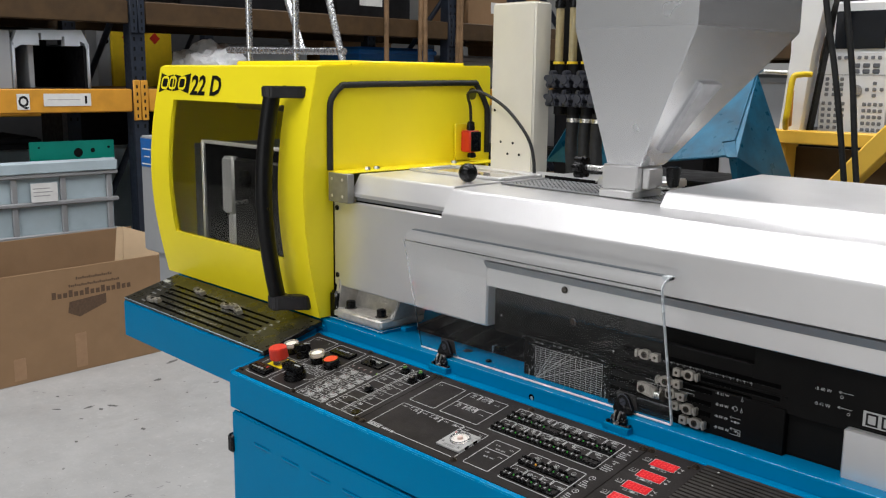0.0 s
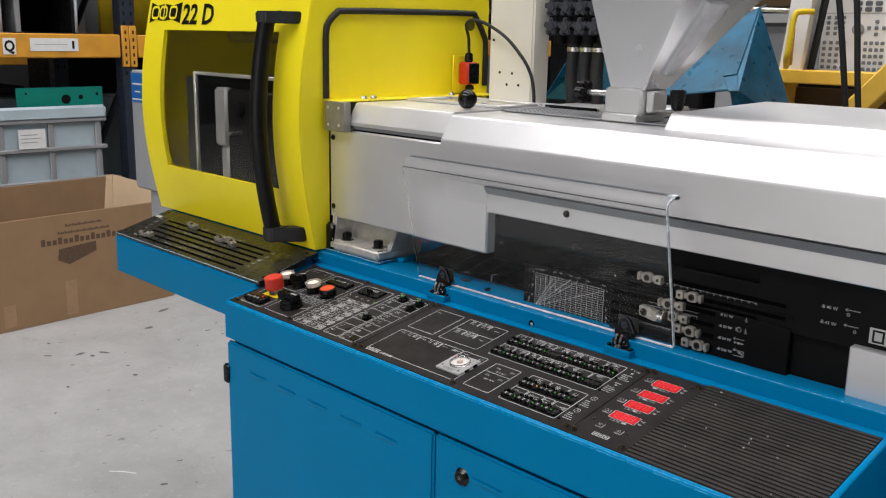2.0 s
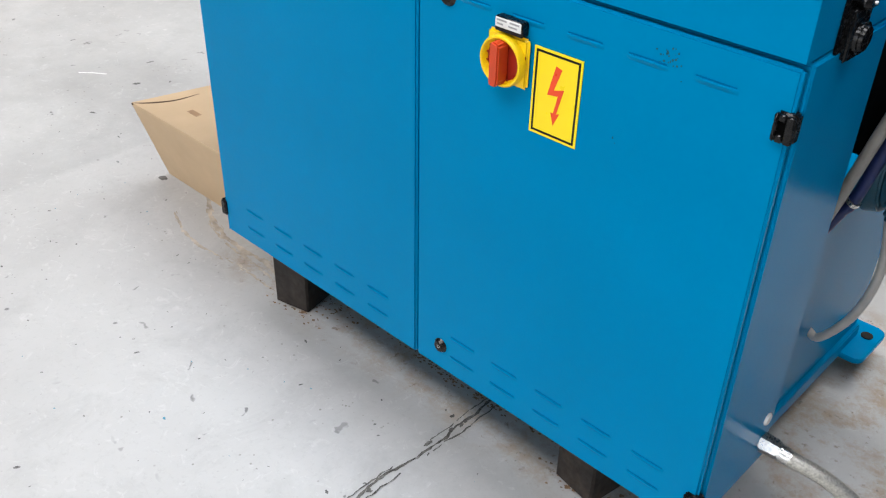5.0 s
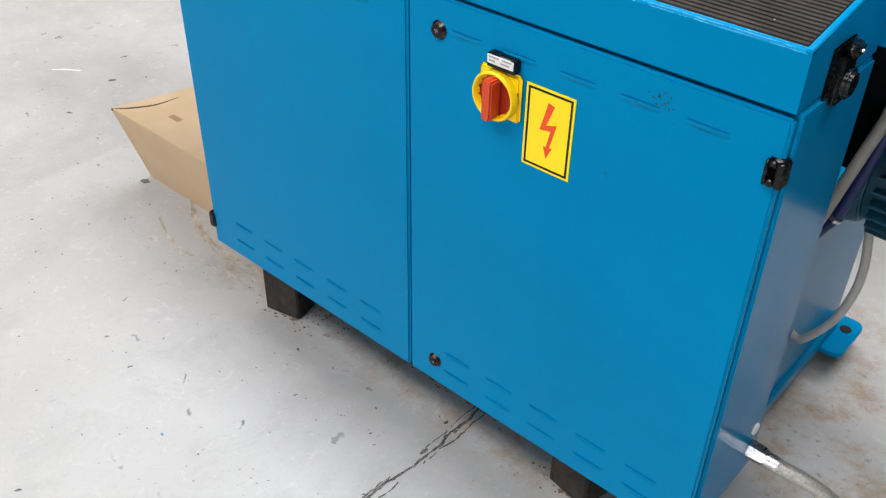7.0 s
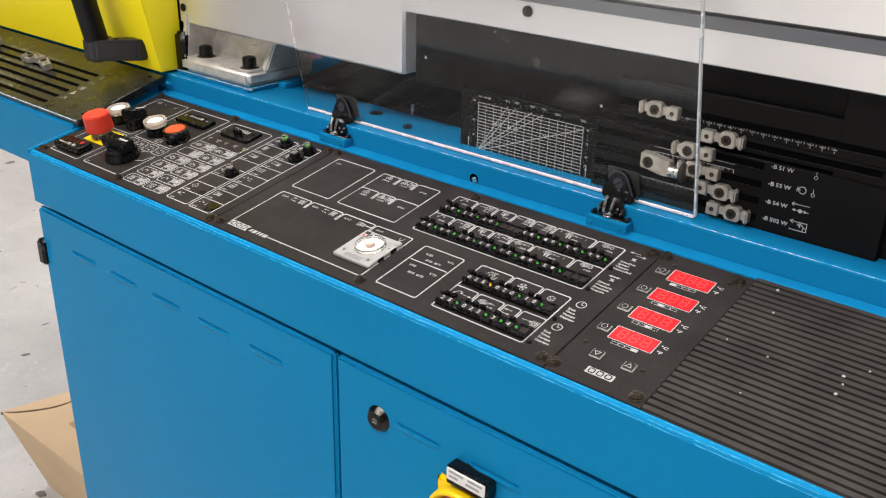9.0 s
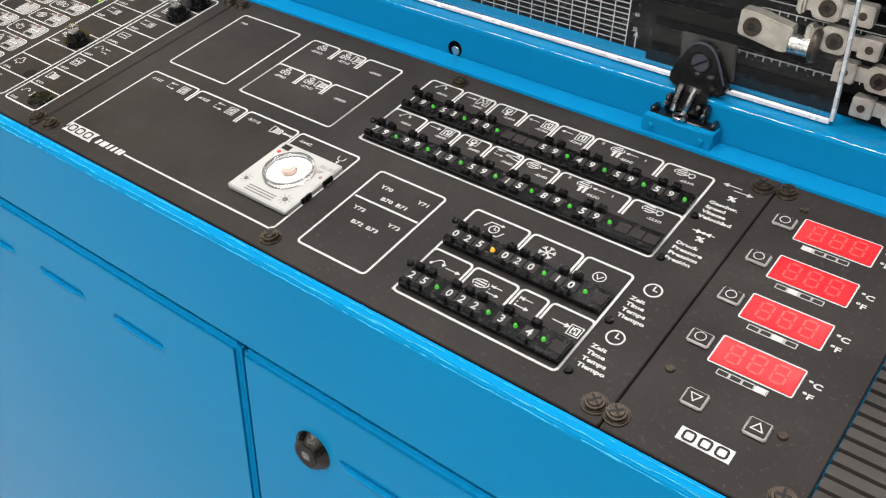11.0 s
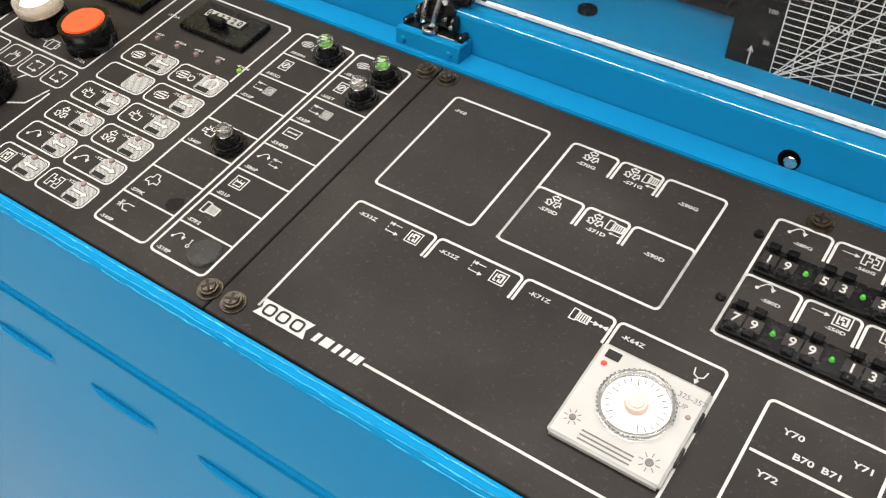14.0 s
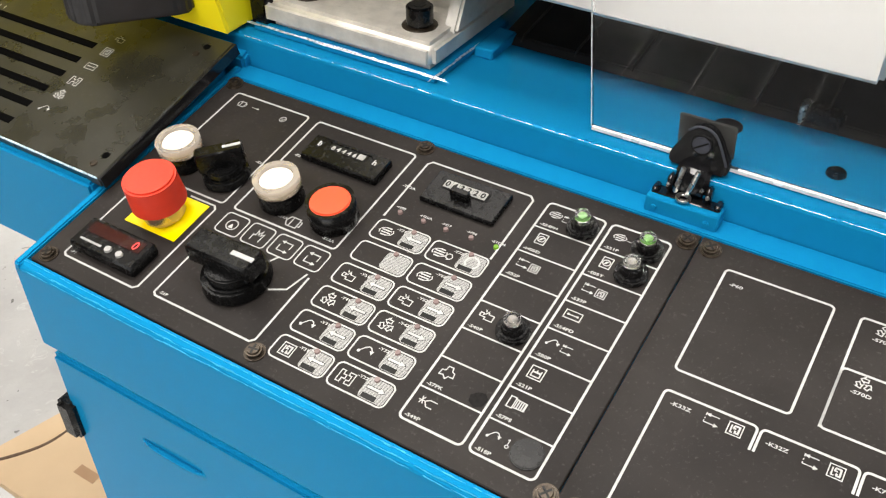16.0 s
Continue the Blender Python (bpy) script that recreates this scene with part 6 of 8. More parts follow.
for rows, x, y in ((("Geschw.", "Speed", "Vitesse", "Velocidad"), 758, 152), (("Druck", "Pressure", "Pression", "Presión"), 758, 114), (("Zeit", "Time", "Temps", "Tiempo"), 758, 66), (("Zeit", "Time", "Temps", "Tiempo"), 758, 29)):
    for i, s in enumerate(rows):
        text(s, 4.6, x, y - 4.4 * i, pc, bold=0.012)
icon("left", 764, 171, 9, pc)
icon("right", 770, 168, 9, pc)
icon("inward", 767, 128, 9, pc)
text("%", 7, 765, 159, pc, bold=0.01)
text("%", 7, 765, 121, pc, bold=0.01)
icon("clock", 765, 77, 10, pc)
icon("clock", 765, 40, 10, pc)
for x, y in ((548, 158), (548, 116), (757, 138), (757, 100), (650, 67), (650, 27), (757, 48), (757, 11)):
    part("small_screw", C(0.0024, 0.002, 0.0015, (x * mm, y * mm, 0), "z", 14), BLACK, pc)

FIGGREY = mat("figure_grey", (0.4, 0.4, 0.39), 0.5, vary=0.15, scale=300)
# digit wheel rows: housing, one wheel field and two keys per digit, one lamp per group
key_me = mesh_of("key", B(-0.0026, 0.0026, -0.0017, 0.0017, 0.0034, 0.0068, 0.0005, 1), BLACK)
cell_me = mesh_of("cell", B(-0.0038, 0.0038, -0.0036, 0.0036, 0.0033, 0.0038, 0.0003, 1), PANEL)
lamp_me = {"g": mesh_of("lamp", C(0.0013, 0.0008, 0.0014, (0, 0, 0.0034), "z", 14), mat("green_lamp", (0.04, 0.28, 0.03), 0.2, vary=0.1, emit=(0.1, 1.0, 0.08), emit_power=0.07)), "a": mesh_of("lamp", C(0.0014, 0.0008, 0.0016, (0, 0, 0.0034), "z", 14), LEDA)}
for x0, x1, y0, y1, code in ((554, 752, 136, 151, "19g53g30g...59g49g59g59g"), (554, 752, 99, 114, "79g99g13g59g15g89g59g..."), (655, 751, 48, 63, "025a020g10g."), (655, 751, 10.5, 25.5, "25g022g3g4g.")):
    tw = thing("digit_wheel_switch", DESK, "black row of digit wheels with white figures and green lamps", "switch", "digit wheel rows")
    part("housing", B(x0 * mm, x1 * mm, y0 * mm, y1 * mm, 0, 0.0034, 0.0004, 1), BLACK, tw)
    step = (x1 - x0) / len(code)
    for i, c in enumerate(code):
        x, y = (x0 + step * (i + 0.5)) * mm, (y0 + y1) / 2 * mm
        if c in "ga":
            again("lamp", lamp_me[c], tw, Matrix.Translation((x, y, 0)))
            continue
        cell = again("wheel", cell_me, tw, Matrix.Translation((x, y, 0)))
        if c != ".":
            part("figure", letters(c, 0.0068, (0, -0.0024), 0.0042, "CENTER", 0.015), FIGGREY, cell)
            again("key", key_me, tw, Matrix.Translation((x, y + 0.0065, 0)))
            again("key", key_me, tw, Matrix.Translation((x, y - 0.0063, 0)))

# third panel: four temperature read-outs
pd = plate("operator_console", 784.8, 871, "black temperature panel with four red displays")
screws(pd, ((788, 1), (790, 181), (863, 1), (862, 178)))
for i, y in enumerate((157, 124.5, 92.5, 60)):
    d = part("display", B(807 * mm, 845.5 * mm, (y - 8.5) * mm, (y + 8.5) * mm, 0, 0.0008, 0.0003, 1), REDDISP, pd, "red seven-segment display window")
    line(round_rect(806.5, 846, y - 9, y + 9, 0.8, 2), pd, 0.0007, True, "printed_frame")
    for k in range(3):
        a = 813 + k * 10.5
        for p in (((a, y - 5), (a, y - 0.6)), ((a, y + 0.6), (a, y + 5)), ((a + 6, y - 5), (a + 6, y - 0.6)), ((a + 6, y + 0.6), (a + 6, y + 5)), ((a + 0.8, y), (a + 5.2, y)), ((a + 0.8, y + 5.4), (a + 5.2, y + 5.4)), ((a + 0.8, y - 5.4), (a + 5.2, y - 5.4))):
            part("digit_segment", stroke([(q[0] * mm, q[1] * mm) for q in p], 0.0011, 0.0011), REDSEG, d)
    ky = part("key", B(792.5 * mm, 804 * mm, (y - 4) * mm, (y + 5.5) * mm, 0, 0.0016, 0.0012), WHITEPL, pd, "white membrane key")
    part("key_face", B(793.6 * mm, 802.9 * mm, (y - 2.9) * mm, (y + 4.4) * mm, 0.0016, 0.0019, 0.0001, 1), PANEL, ky)
    part("key_symbol", stroke(circle(798.2 * mm, (y + 0.7) * mm, 2.6 * mm, 14), 0.0005, 0.0023, True), PRINT, ky)
    text("°C", 6, 848.5, y + 1.5, pd, bold=0.01)
    text("°F", 6, 848.5, y - 6, pd, bold=0.01)
    for k in range(4):
        a = 813 + 6 * k
        line([(a, y - 14), (a + 5.4, y - 14), (a + 5.4, y - 11), (a, y - 11)], pd, 0.0005, True, "printed_line", PRINTGREY)
    part("printed_window", filled([((813 + 6 * i) * mm, (y - 14) * mm), ((818 + 6 * i) * mm, (y - 14) * mm), ((818 + 6 * i) * mm, (y - 11) * mm), ((813 + 6 * i) * mm, (y - 11) * mm)], 0.0005), PRINT, pd)
for x, d in ((812, -1), (841, 1)):
    ky = part("key", B((x - 5.5) * mm, (x + 5.5) * mm, 22 * mm, 32.5 * mm, 0, 0.0016, 0.0012), WHITEPL, pd, "white membrane key")
    part("key_face", B((x - 4.4) * mm, (x + 4.4) * mm, 23.1 * mm, 31.4 * mm, 0.0016, 0.0019, 0.0001, 1), PANEL, ky)
    part("key_symbol", stroke([((x - 2.6) * mm, (27.2 - 1.8 * d) * mm), ((x + 2.6) * mm, (27.2 - 1.8 * d) * mm), (x * mm, (27.2 + 2.4 * d) * mm)], 0.0006, 0.0023, True), PRINT, ky)
part("maker_mark", filled([(814 * mm, 4.5 * mm), (838.5 * mm, 4.5 * mm), (838.5 * mm, 12 * mm), (814 * mm, 12 * mm)]), PRINT, pd, "white maker's mark block")
for a in (816.5, 824, 831.5):
    part("maker_mark_letter", stroke([(p[0] * mm, p[1] * mm) for p in round_rect(a, a + 4.8, 5.8, 10.7, 1.3)], 0.0011, 0.0006, True), INK, pd)
for x, y in ((803, 172), (795, 37), (851, 30), (855, 172)):
    part("small_screw", C(0.0024, 0.002, 0.0012, (x * mm, y * mm, 0), "z", 14), SCREW, pd)

# ribbed rubber mat on the desk
mt = thing("rubber_mat", DESK, "dark ribbed rubber mat on the desk top", "mat")
part("sheet", B(872 * mm, 1097 * mm, -0.009, 0.191, -0.004, -0.0008, 0.0004, 1), MATRUB, mt)
rib = mesh_of("rib", extruded([(-0.0028, -0.0008), (-0.0022, 0.0012), (0.0022, 0.0012), (0.0028, -0.0008)], 872 * mm, 1097 * mm, "x"), MATRUB)
for i in range(27):
    again("rib", rib, mt, Matrix.Translation((0, -0.0055 + i * 0.00745, 0)))
random.seed(11)
for i in range(12):
    x, y = random.uniform(885, 1090) * mm, random.uniform(0, 185) * mm
    part("crumb", C(random.uniform(0.0006, 0.0016), 0.0005, 0.001, (x, y, 0.0012), "z", 7), PRINT, mt)

# ---- switches standing on the first panel ----


def at_desk(x, y):
    return DESK @ Matrix.Translation((x * mm, y * mm, 0))


es = thing("emergency_stop_button", at_desk(46, 59), "red mushroom emergency stop on a yellow plate", "button")
part("backing_plate", B(-0.021, 0.022, -0.016, 0.018, 0, 0.0008, 0.0003, 1), SIGNYEL, es, "yellow backing plate")
part("collar", C(0.0135, 0.0125, 0.014, (0, 0, 0.0008), "z", 32, 0.001), mat("nickel", (0.55, 0.45, 0.35), 0.3, metal=0.8, vary=0.1), es, "metal collar")
bm = C(0.0178, 0.0168, 0.0222, (0, 0, 0.0115), "z", 48, 0.0014)
part("mushroom_head", bm, ORANGERED, es)


def pilot(x, y, label):
    p = thing("pilot_light", at_desk(x, y), label, "indicator lamp", "pilot lights on the panel")
    part("base", C(0.0148, 0.0142, 0.013, (0, 0, 0), "z", 36, 0.001), BLACK, p)
    part("rim", ring(0.0148, 0.0112, 0.0075, (0, 0, 0.013), 40), LENSRIM, p, "clear bezel")
    part("lens", C(0.0112, 0.0106, 0.0072, (0, 0, 0.0122), "z", 32, 0.0012), LENS, p, "cream white lens")


pilot(24, 103, "cream pilot light with a clear bezel, unlit")
pilot(107.5, 103, "cream pilot light with a clear bezel, unlit")
rb = thing("push_button", at_desk(148, 104), "flat orange red push button in a black collar", "button")
part("collar", ring(0.0155, 0.0132, 0.0165, (0, 0, 0), 44), BLACK, rb)
part("cap", C(0.0129, 0.0129, 0.0168, (0, 0, 0), "z", 40, 0.0008), ORANGE, rb, "orange red cap")


def selector(x, y, r, turn, long, wide, high, label):
    s = thing("selector_switch", at_desk(x, y), label, "switch", "rotary selectors on the panel")
    part("base", C(r, r * 0.93, r * 0.45, (0, 0, 0), "z", 40, 0.0015), BLACK, s)
    part("collar", C(r * 0.78, r * 0.74, r * 0.3, (0, 0, r * 0.45), "z", 36, 0.001), BLACK, s)
    M = Matrix.Rotation(radians(turn), 4, "Z")
    kb = part("grip", turned(B(-r * long, r * 0.95, -r * wide, r * wide, r * 0.6, r * high, r * 0.06), M), BLACK, s, "black wing grip")
    part("pointer", turned(B(r * 0.2, r * 0.93, -r * 0.07, r * 0.07, r * (high - 0.01), r * (high + 0.02)), M), PRINT, kb, "white pointer line")


selector(60, 104, 0.0162, 44, 0.95, 0.3, 1.55, "black rotary selector with a white pointer")
selector(124.5, 38, 0.0215, 1, 1.2, 0.4, 1.22, "large black rotary selector with a wing grip")

hm = thing("hour_meter", at_desk(124.5, 149.5), "black hour meter with white figures", "meter")
part("bezel", B(-0.030, 0.030, -0.0105, 0.0105, 0, 0.0055, 0.0008), BLACK, hm)
part("window", B(-0.0145, 0.0145, 0.0005, 0.0068, 0.0055, 0.0058, 0.0002, 1), INK, hm)
part("window_ledge", B(-0.0165, 0.0165, 0.0068, 0.0078, 0.0053, 0.0064, 0.0003), BLACK, hm)
for i in range(6):
    if i == 5:
        part("figure_drum", B(0.0082, 0.0132, 0.0012, 0.0058, 0.0058, 0.0061), WHITEPL, hm, "white tenths drum")
    else:
        part("figure", letters("84446"[i], 0.0052, (-0.0115 + i * 0.0043, 0.0013), 0.006, "CENTER", 0.03), PRINT, hm)
part("printed_text", letters("b", 0.006, (-0.0225, 0.0012), 0.0056, "CENTER", 0.03), PRINT, hm)
part("printed_text", letters("h", 0.006, (0.0215, 0.0012), 0.0056, "CENTER", 0.03), PRINT, hm)
ct = thing("shot_counter", at_desk(213, 154), "black shot counter with white figure wheels", "counter")
part("bezel", B(-0.026, 0.026, -0.0135, 0.0135, 0, 0.004, 0.0008), BLACK, ct)
part("window", B(-0.018, 0.014, -0.0002, 0.0072, 0.004, 0.0045), INK, ct)
for i in range(6):
    w = part("figure_wheel", B(-0.0168 + i * 0.005, -0.0122 + i * 0.005, 0.0005, 0.0065, 0.0045, 0.0049), WHITEPL, ct)
    part("figure", letters("043220"[i], 0.0062, (-0.0145 + i * 0.005, 0.0013), 0.0051, "CENTER", 0.035), INK, w)
part("reset_key", B(-0.0085, 0.0045, -0.0055, -0.0005, 0.004, 0.0098, 0.0008), BLACK, ct)
dc = thing("digital_counter", at_desk(40, 20.5), "small black digital counter with a red figure", "counter")
part("body", B(-0.0265, 0.027, -0.0115, 0.0115, 0, 0.009, 0.0012), BLACK, dc)
part("window", B(-0.021, 0.023, 0.0, 0.0085, 0.009, 0.0094), DARKRED, dc)
part("red_figure", letters("0", 0.0085, (0.0175, 0.0012), 0.0098, "CENTER", 0.02), REDSEG, dc, "glowing red figure")
for i, x in enumerate((0.0035, 0.013)):
    part("key", C(0.0025, 0.0022, 0.0016, (x, -0.0058, 0.009), "z", 14), WHITEPL, dc)
part("print_bar", B(-0.021, -0.003, -0.0065, -0.005, 0.009, 0.0092), PRINTGREY, dc)


def micro_button(x, y, lens, label):
    b = thing("illuminated_button", at_desk(x, y), label, "button", "small illuminated buttons")
    part("base", C(0.0098, 0.0094, 0.0045, (0, 0, 0), "z", 32, 0.001), BLACK, b)
    part("nut", C(0.0068, 0.006, 0.0042, (0, 0, 0.0045), "z", 28, 0.0006), BLACK, b)
    part("cap", C(0.0049, 0.0046, 0.006, (0, 0, 0.0087), "z", 28, 0.0016), CLEAR, b, "clear cap")
    part("core", C(0.0029, 0.0024, 0.0028, (0, 0, 0.0088), "z", 20, 0.0006), GREYHOSE if lens is None else lens, b)


LEDCORE = mat("green_core", (0.16, 0.42, 0.08), 0.3, vary=0.1, emit=(0.2, 1, 0.1), emit_power=0.04)
micro_button(287.5, 163, LEDCORE, "small button with a lit green core")
micro_button(328, 163, LEDCORE, "small button with a lit green core")
micro_button(327, 143, None, "small button with a clear grey cap")
micro_button(287.5, 78, None, "small button with a clear grey cap")

# plug-in timer
TIMERGREY = mat("timer_print", (0.1, 0.095, 0.09), 0.5, vary=0.15, scale=300)
tm_ = thing("plug_in_timer", at_desk(541.5, 43) @ Matrix.Diagonal((1, 1, 0.62, 1)), "white square plug-in timer with a clear dial", "timer")
part("frame", B(-0.0245, 0.0245, -0.0245, 0.0245, 0, 0.006, 0.0012), WHITEPL, tm_)
part("clip", B(0.0245, 0.0256, -0.012, -0.004, 0.0005, 0.006), BLACK, tm_)
part("clip", B(0.0245, 0.0256, 0.006, 0.014, 0.0005, 0.006), BLACK, tm_)
dial = part("dial", ring(0.0155, 0.0143, 0.0055, (0.001, 0.003, 0.006), 48), CLEAR, tm_, "clear dial ring")
bm = bmesh.new()
for k in range(40):
    a = 2 * math.pi * k / 48
    b2 = B(0.0155, 0.016, -0.0004, 0.0004, 0.0, 0.005)
    turned(b2, Matrix.Translation((0.001, 0.003, 0.0061)) @ Matrix.Rotation(a, 4, "Z"))
    merged(bm, b2)
part("dial_grip", bm, CLEAR, tm_)
part("dial_plate", C(0.0138, 0.0138, 0.0012, (0.001, 0.003, 0.006), "z", 36), mat("dial_cream", (0.7, 0.66, 0.6), 0.4, vary=0.06), tm_)
part("dial_hub", C(0.005, 0.0042, 0.006, (0.001, 0.003, 0.007), "z", 24, 0.001), mat("dial_pink", (0.72, 0.55, 0.48), 0.3, vary=0.1, trans=0.3), tm_, "pink dial hub")
bm = bmesh.new()
for k in range(22):
    a = radians(-60 + 300 * k / 21)
    r0 = 0.0105 if k % 4 else 0.009
    stroke([(0.001 + r0 * math.cos(a), 0.003 + r0 * math.sin(a)), (0.001 + 0.0125 * math.cos(a), 0.003 + 0.0125 * math.sin(a))], 0.00045, 0.0076, into=bm)
part("dial_scale", bm, TIMERGREY, tm_)
part("maker_mark", filled([(-0.021, 0.0175), (-0.0145, 0.0175), (-0.0145, 0.022), (-0.021, 0.022)], 0.0063), INK, tm_, "dark maker's mark block")
part("lamp", C(0.0014, 0.001, 0.001, (-0.0195, 0.0145, 0.006), "z", 12), RED, tm_, "red lamp")
part("printed_text", letters("325-357", 0.0036, (0.0125, 0.016), 0.0063), TIMERGREY, tm_)
part("printed_text", letters("UP", 0.0034, (0.0145, 0.0115), 0.0063), TIMERGREY, tm_)
for x, y, r in ((-0.018, -0.0145, 0.003), (0.0165, -0.0165, 0.0035)):
    for k in range(8):
        a = radians(45 * k)
        part("setting_mark", stroke([(x + r * 0.7 * math.cos(a), y + r * 0.7 * math.sin(a)), (x + r * 1.25 * math.cos(a), y + r * 1.25 * math.sin(a))], 0.0004, 0.0063), TIMERGREY, tm_)
    part("setting_screw", C(r * 0.5, r * 0.45, 0.0008, (x, y, 0.006), "z", 14), TIMERGREY, tm_)
for k in range(3):
    part("print_bar", filled([(-0.012, -0.018 - 0.002 * k), (0.0105, -0.018 - 0.002 * k), (0.0105, -0.0172 - 0.002 * k), (-0.012, -0.0172 - 0.002 * k)], 0.0063), TIMERGREY, tm_)
part("pilot_dot", C(0.0012, 0.001, 0.0006, (0.0205, 0.009, 0.006), "z", 12), LEDDIM, tm_)

# ---- cam tray below the guard ----
TRAY = Matrix.Translation((0.004, 0.072, 0.99)) @ Matrix.Rotation(radians(15), 4, "X")
tr = thing("cam_tray", TRAY, "black slotted cam tray on a blue steel box", "tray")
box = part("box", turned(extruded([(0.0665, 0.899), (0.0665, 0.9835), (0.203, 1.0205), (0.203, 0.899)], -0.6, -0.0145, "x", 0.002), TRAY.inverted()), BLUE, tr, "blue enamelled box")
part("plate", B(-0.606, -0.01, -0.003, 0.141, -0.0075, 0.002, 0.0012), OLIVESHEEN, tr, "black film plate with print")
# a thin bright strip paints the highlight on the tray's front edge
part("front_glint", B(-0.604, -0.0115, -0.0034, -0.0022, 0.0006, 0.0024, 0.0004), WEARGLINT, tr, "painted highlight along the front edge")
part("end_cap", B(-0.0098, -0.0086, -0.0025, 0.1405, -0.0075, 0.0016), GLOSSBLACK, tr, "glossy black end face")
for i, v in enumerate((12, 30, 47, 64, 80, 97)):
    a = -505 - 6 * i
    part("slot", B(a * mm, -112 * mm, (v - 3) * mm, (v + 3) * mm, 0.002, 0.0024), SLOT, tr, "dark slot")
    bm = bmesh.new()
    if i in (0, 1, 3, 5):
        for k in range(34):
            x = (-420 + 6 * k) * mm
            stroke([(x, (v + 5.5) * mm), (x, (v + 9) * mm)], 0.0011, 0.0023, into=bm)
        part("printed_scale", bm, PRINT, tr)
    part("printed_mark", filled([((a - 40) * mm, (v - 1) * mm), ((a - 22) * mm, (v - 1) * mm), ((a - 22) * mm, (v + 1) * mm), ((a - 40) * mm, (v + 1) * mm)], 0.0023), PRINTGREY, tr)
for v, k in ((31, "arc"), (46, "nodes"), (61, "mould"), (78, "box"), (95, "spiral"), (110, "kettle")):
    o = icon(k, -97, v, 9, tr)
    o.location.z = 0.0022
part("maker_mark", filled([(-602 * mm, 98 * mm), (-575 * mm, 98 * mm), (-575 * mm, 108 * mm), (-602 * mm, 108 * mm)], 0.0024), PRINT, tr, "white maker's mark block")
for x, y in ((-23, 6), (-30, 120), (-590, 6), (-590, 120)):
    part("plate_screw", C(0.003, 0.0027, 0.0008, (x * mm, y * mm, 0.002), "z", 18, 0.0003), SCREW, tr)
    part("plate_hole", C(0.0027, 0.0027, 0.0004, ((x + 3) * mm, (y + 9) * mm, 0.002), "z", 18), SLOT, tr)
for x, v, r in ((-500, 20, 8), (-426, 100, -6), (-275, 84, 12), (-236, 84, -18)):
    limit_cam(TRAY @ Matrix.Translation((x * mm, v * mm, 0.0025)) @ Matrix.Rotation(radians(r), 4, "Z") @ Matrix.Rotation(radians(-90), 4, "X"), "cams on the tray", 0.92)

# ---- yellow clamp guard ----
gd = thing("clamp_guard", pose(0, 0, 0), "bright yellow steel sliding guard with a smoked window", "machine guard")
GX0, GX1 = -0.652, -0.018
fy = lambda z: 0.213 - 0.036 * math.sin(math.pi * max(0, min(1, (z - 1.03) / 0.5)))  # noqa: E731


def curved_sheet(xs, zs, keep, inset, thick):
    """A bowed sheet with the given columns and rows, of which only some cells are kept."""
    bm = bmesh.new()
    g = {}

    def v(i, j, k):
        if (i, j, k) not in g:
            g[i, j, k] = bm.verts.new((xs[i], fy(zs[j]) + inset + k * thick, zs[j]))
        return g[i, j, k]

    has = {(i, j) for i in range(len(xs) - 1) for j in range(len(zs) - 1) if keep(0.5 * (xs[i] + xs[i + 1]), 0.5 * (zs[j] + zs[j + 1]))}
    for i, j in has:
        f = bm.faces.new((v(i, j, 0), v(i + 1, j, 0), v(i + 1, j + 1, 0), v(i, j + 1, 0)))
        f2 = bm.faces.new((v(i, j + 1, 1), v(i + 1, j + 1, 1), v(i + 1, j, 1), v(i, j, 1)))
        f.smooth = f2.smooth = True
        for (di, dj), (p, q) in (((-1, 0), ((i, j), (i, j + 1))), ((1, 0), ((i + 1, j + 1), (i + 1, j))), ((0, -1), ((i + 1, j), (i, j))), ((0, 1), ((i, j + 1), (i + 1, j + 1)))):
            if (i + di, j + dj) not in has:
                bm.faces.new((v(*q, 0), v(*p, 0), v(*p, 1), v(*q, 1)))
    bmesh.ops.recalc_face_normals(bm, faces=bm.faces)
    return bm


zs = [1.03 + 0.5 * k / 40 for k in range(41)]
inwin = lambda x, z: -0.564 < x < -0.106 and 1.142 < z < 1.455  # noqa: E731
part("front", curved_sheet([GX0, -0.564, -0.106, GX1], zs, lambda x, z: not inwin(x, z), 0.0, 0.012), YELLOW, gd, "bowed yellow front")
pane = part("window", curved_sheet([-0.571, -0.098], zs, lambda x, z: 1.13 < z < 1.465, 0.006, 0.003), TINT, gd, "smoked yellow window pane")
pane.visible_shadow = False
side = [(fy(z) + 0.001, z) for z in zs[::4]] + [(0.70, 1.538), (0.70, 1.325), (0.2495, 1.325), (0.2495, 1.03)]
part("side", extruded(side, GX1 - 0.01, GX1 + 0.001, "x", 0.0015), YELLOW, gd)
part("side", extruded([(fy(z) + 0.001, z) for z in zs[::4]] + [(0.70, 1.538), (0.70, 1.03)], GX0 - 0.001, GX0 + 0.008, "x", 0.0015), YELLOW, gd)
part("roof", extruded([(0.213, 1.521), (0.213, 1.531), (0.225, 1.5345), (0.70, 1.541), (0.70, 1.527)], GX0, GX1, "x", 0.002), YELLOW, gd)
part("roof_plate", B(-0.5, -0.06, 0.33, 0.66, 1.534, 1.546, 0.003), YELLOW, gd)
part("back", B(GX0, GX1, 0.69, 0.70, 1.05, 1.53), YELLOW, gd)
part("flange", B(GX1, 0.035, 0.236, 0.69, 1.325, 1.3285, 0.001), YELLOW, gd, "yellow bolted flange")
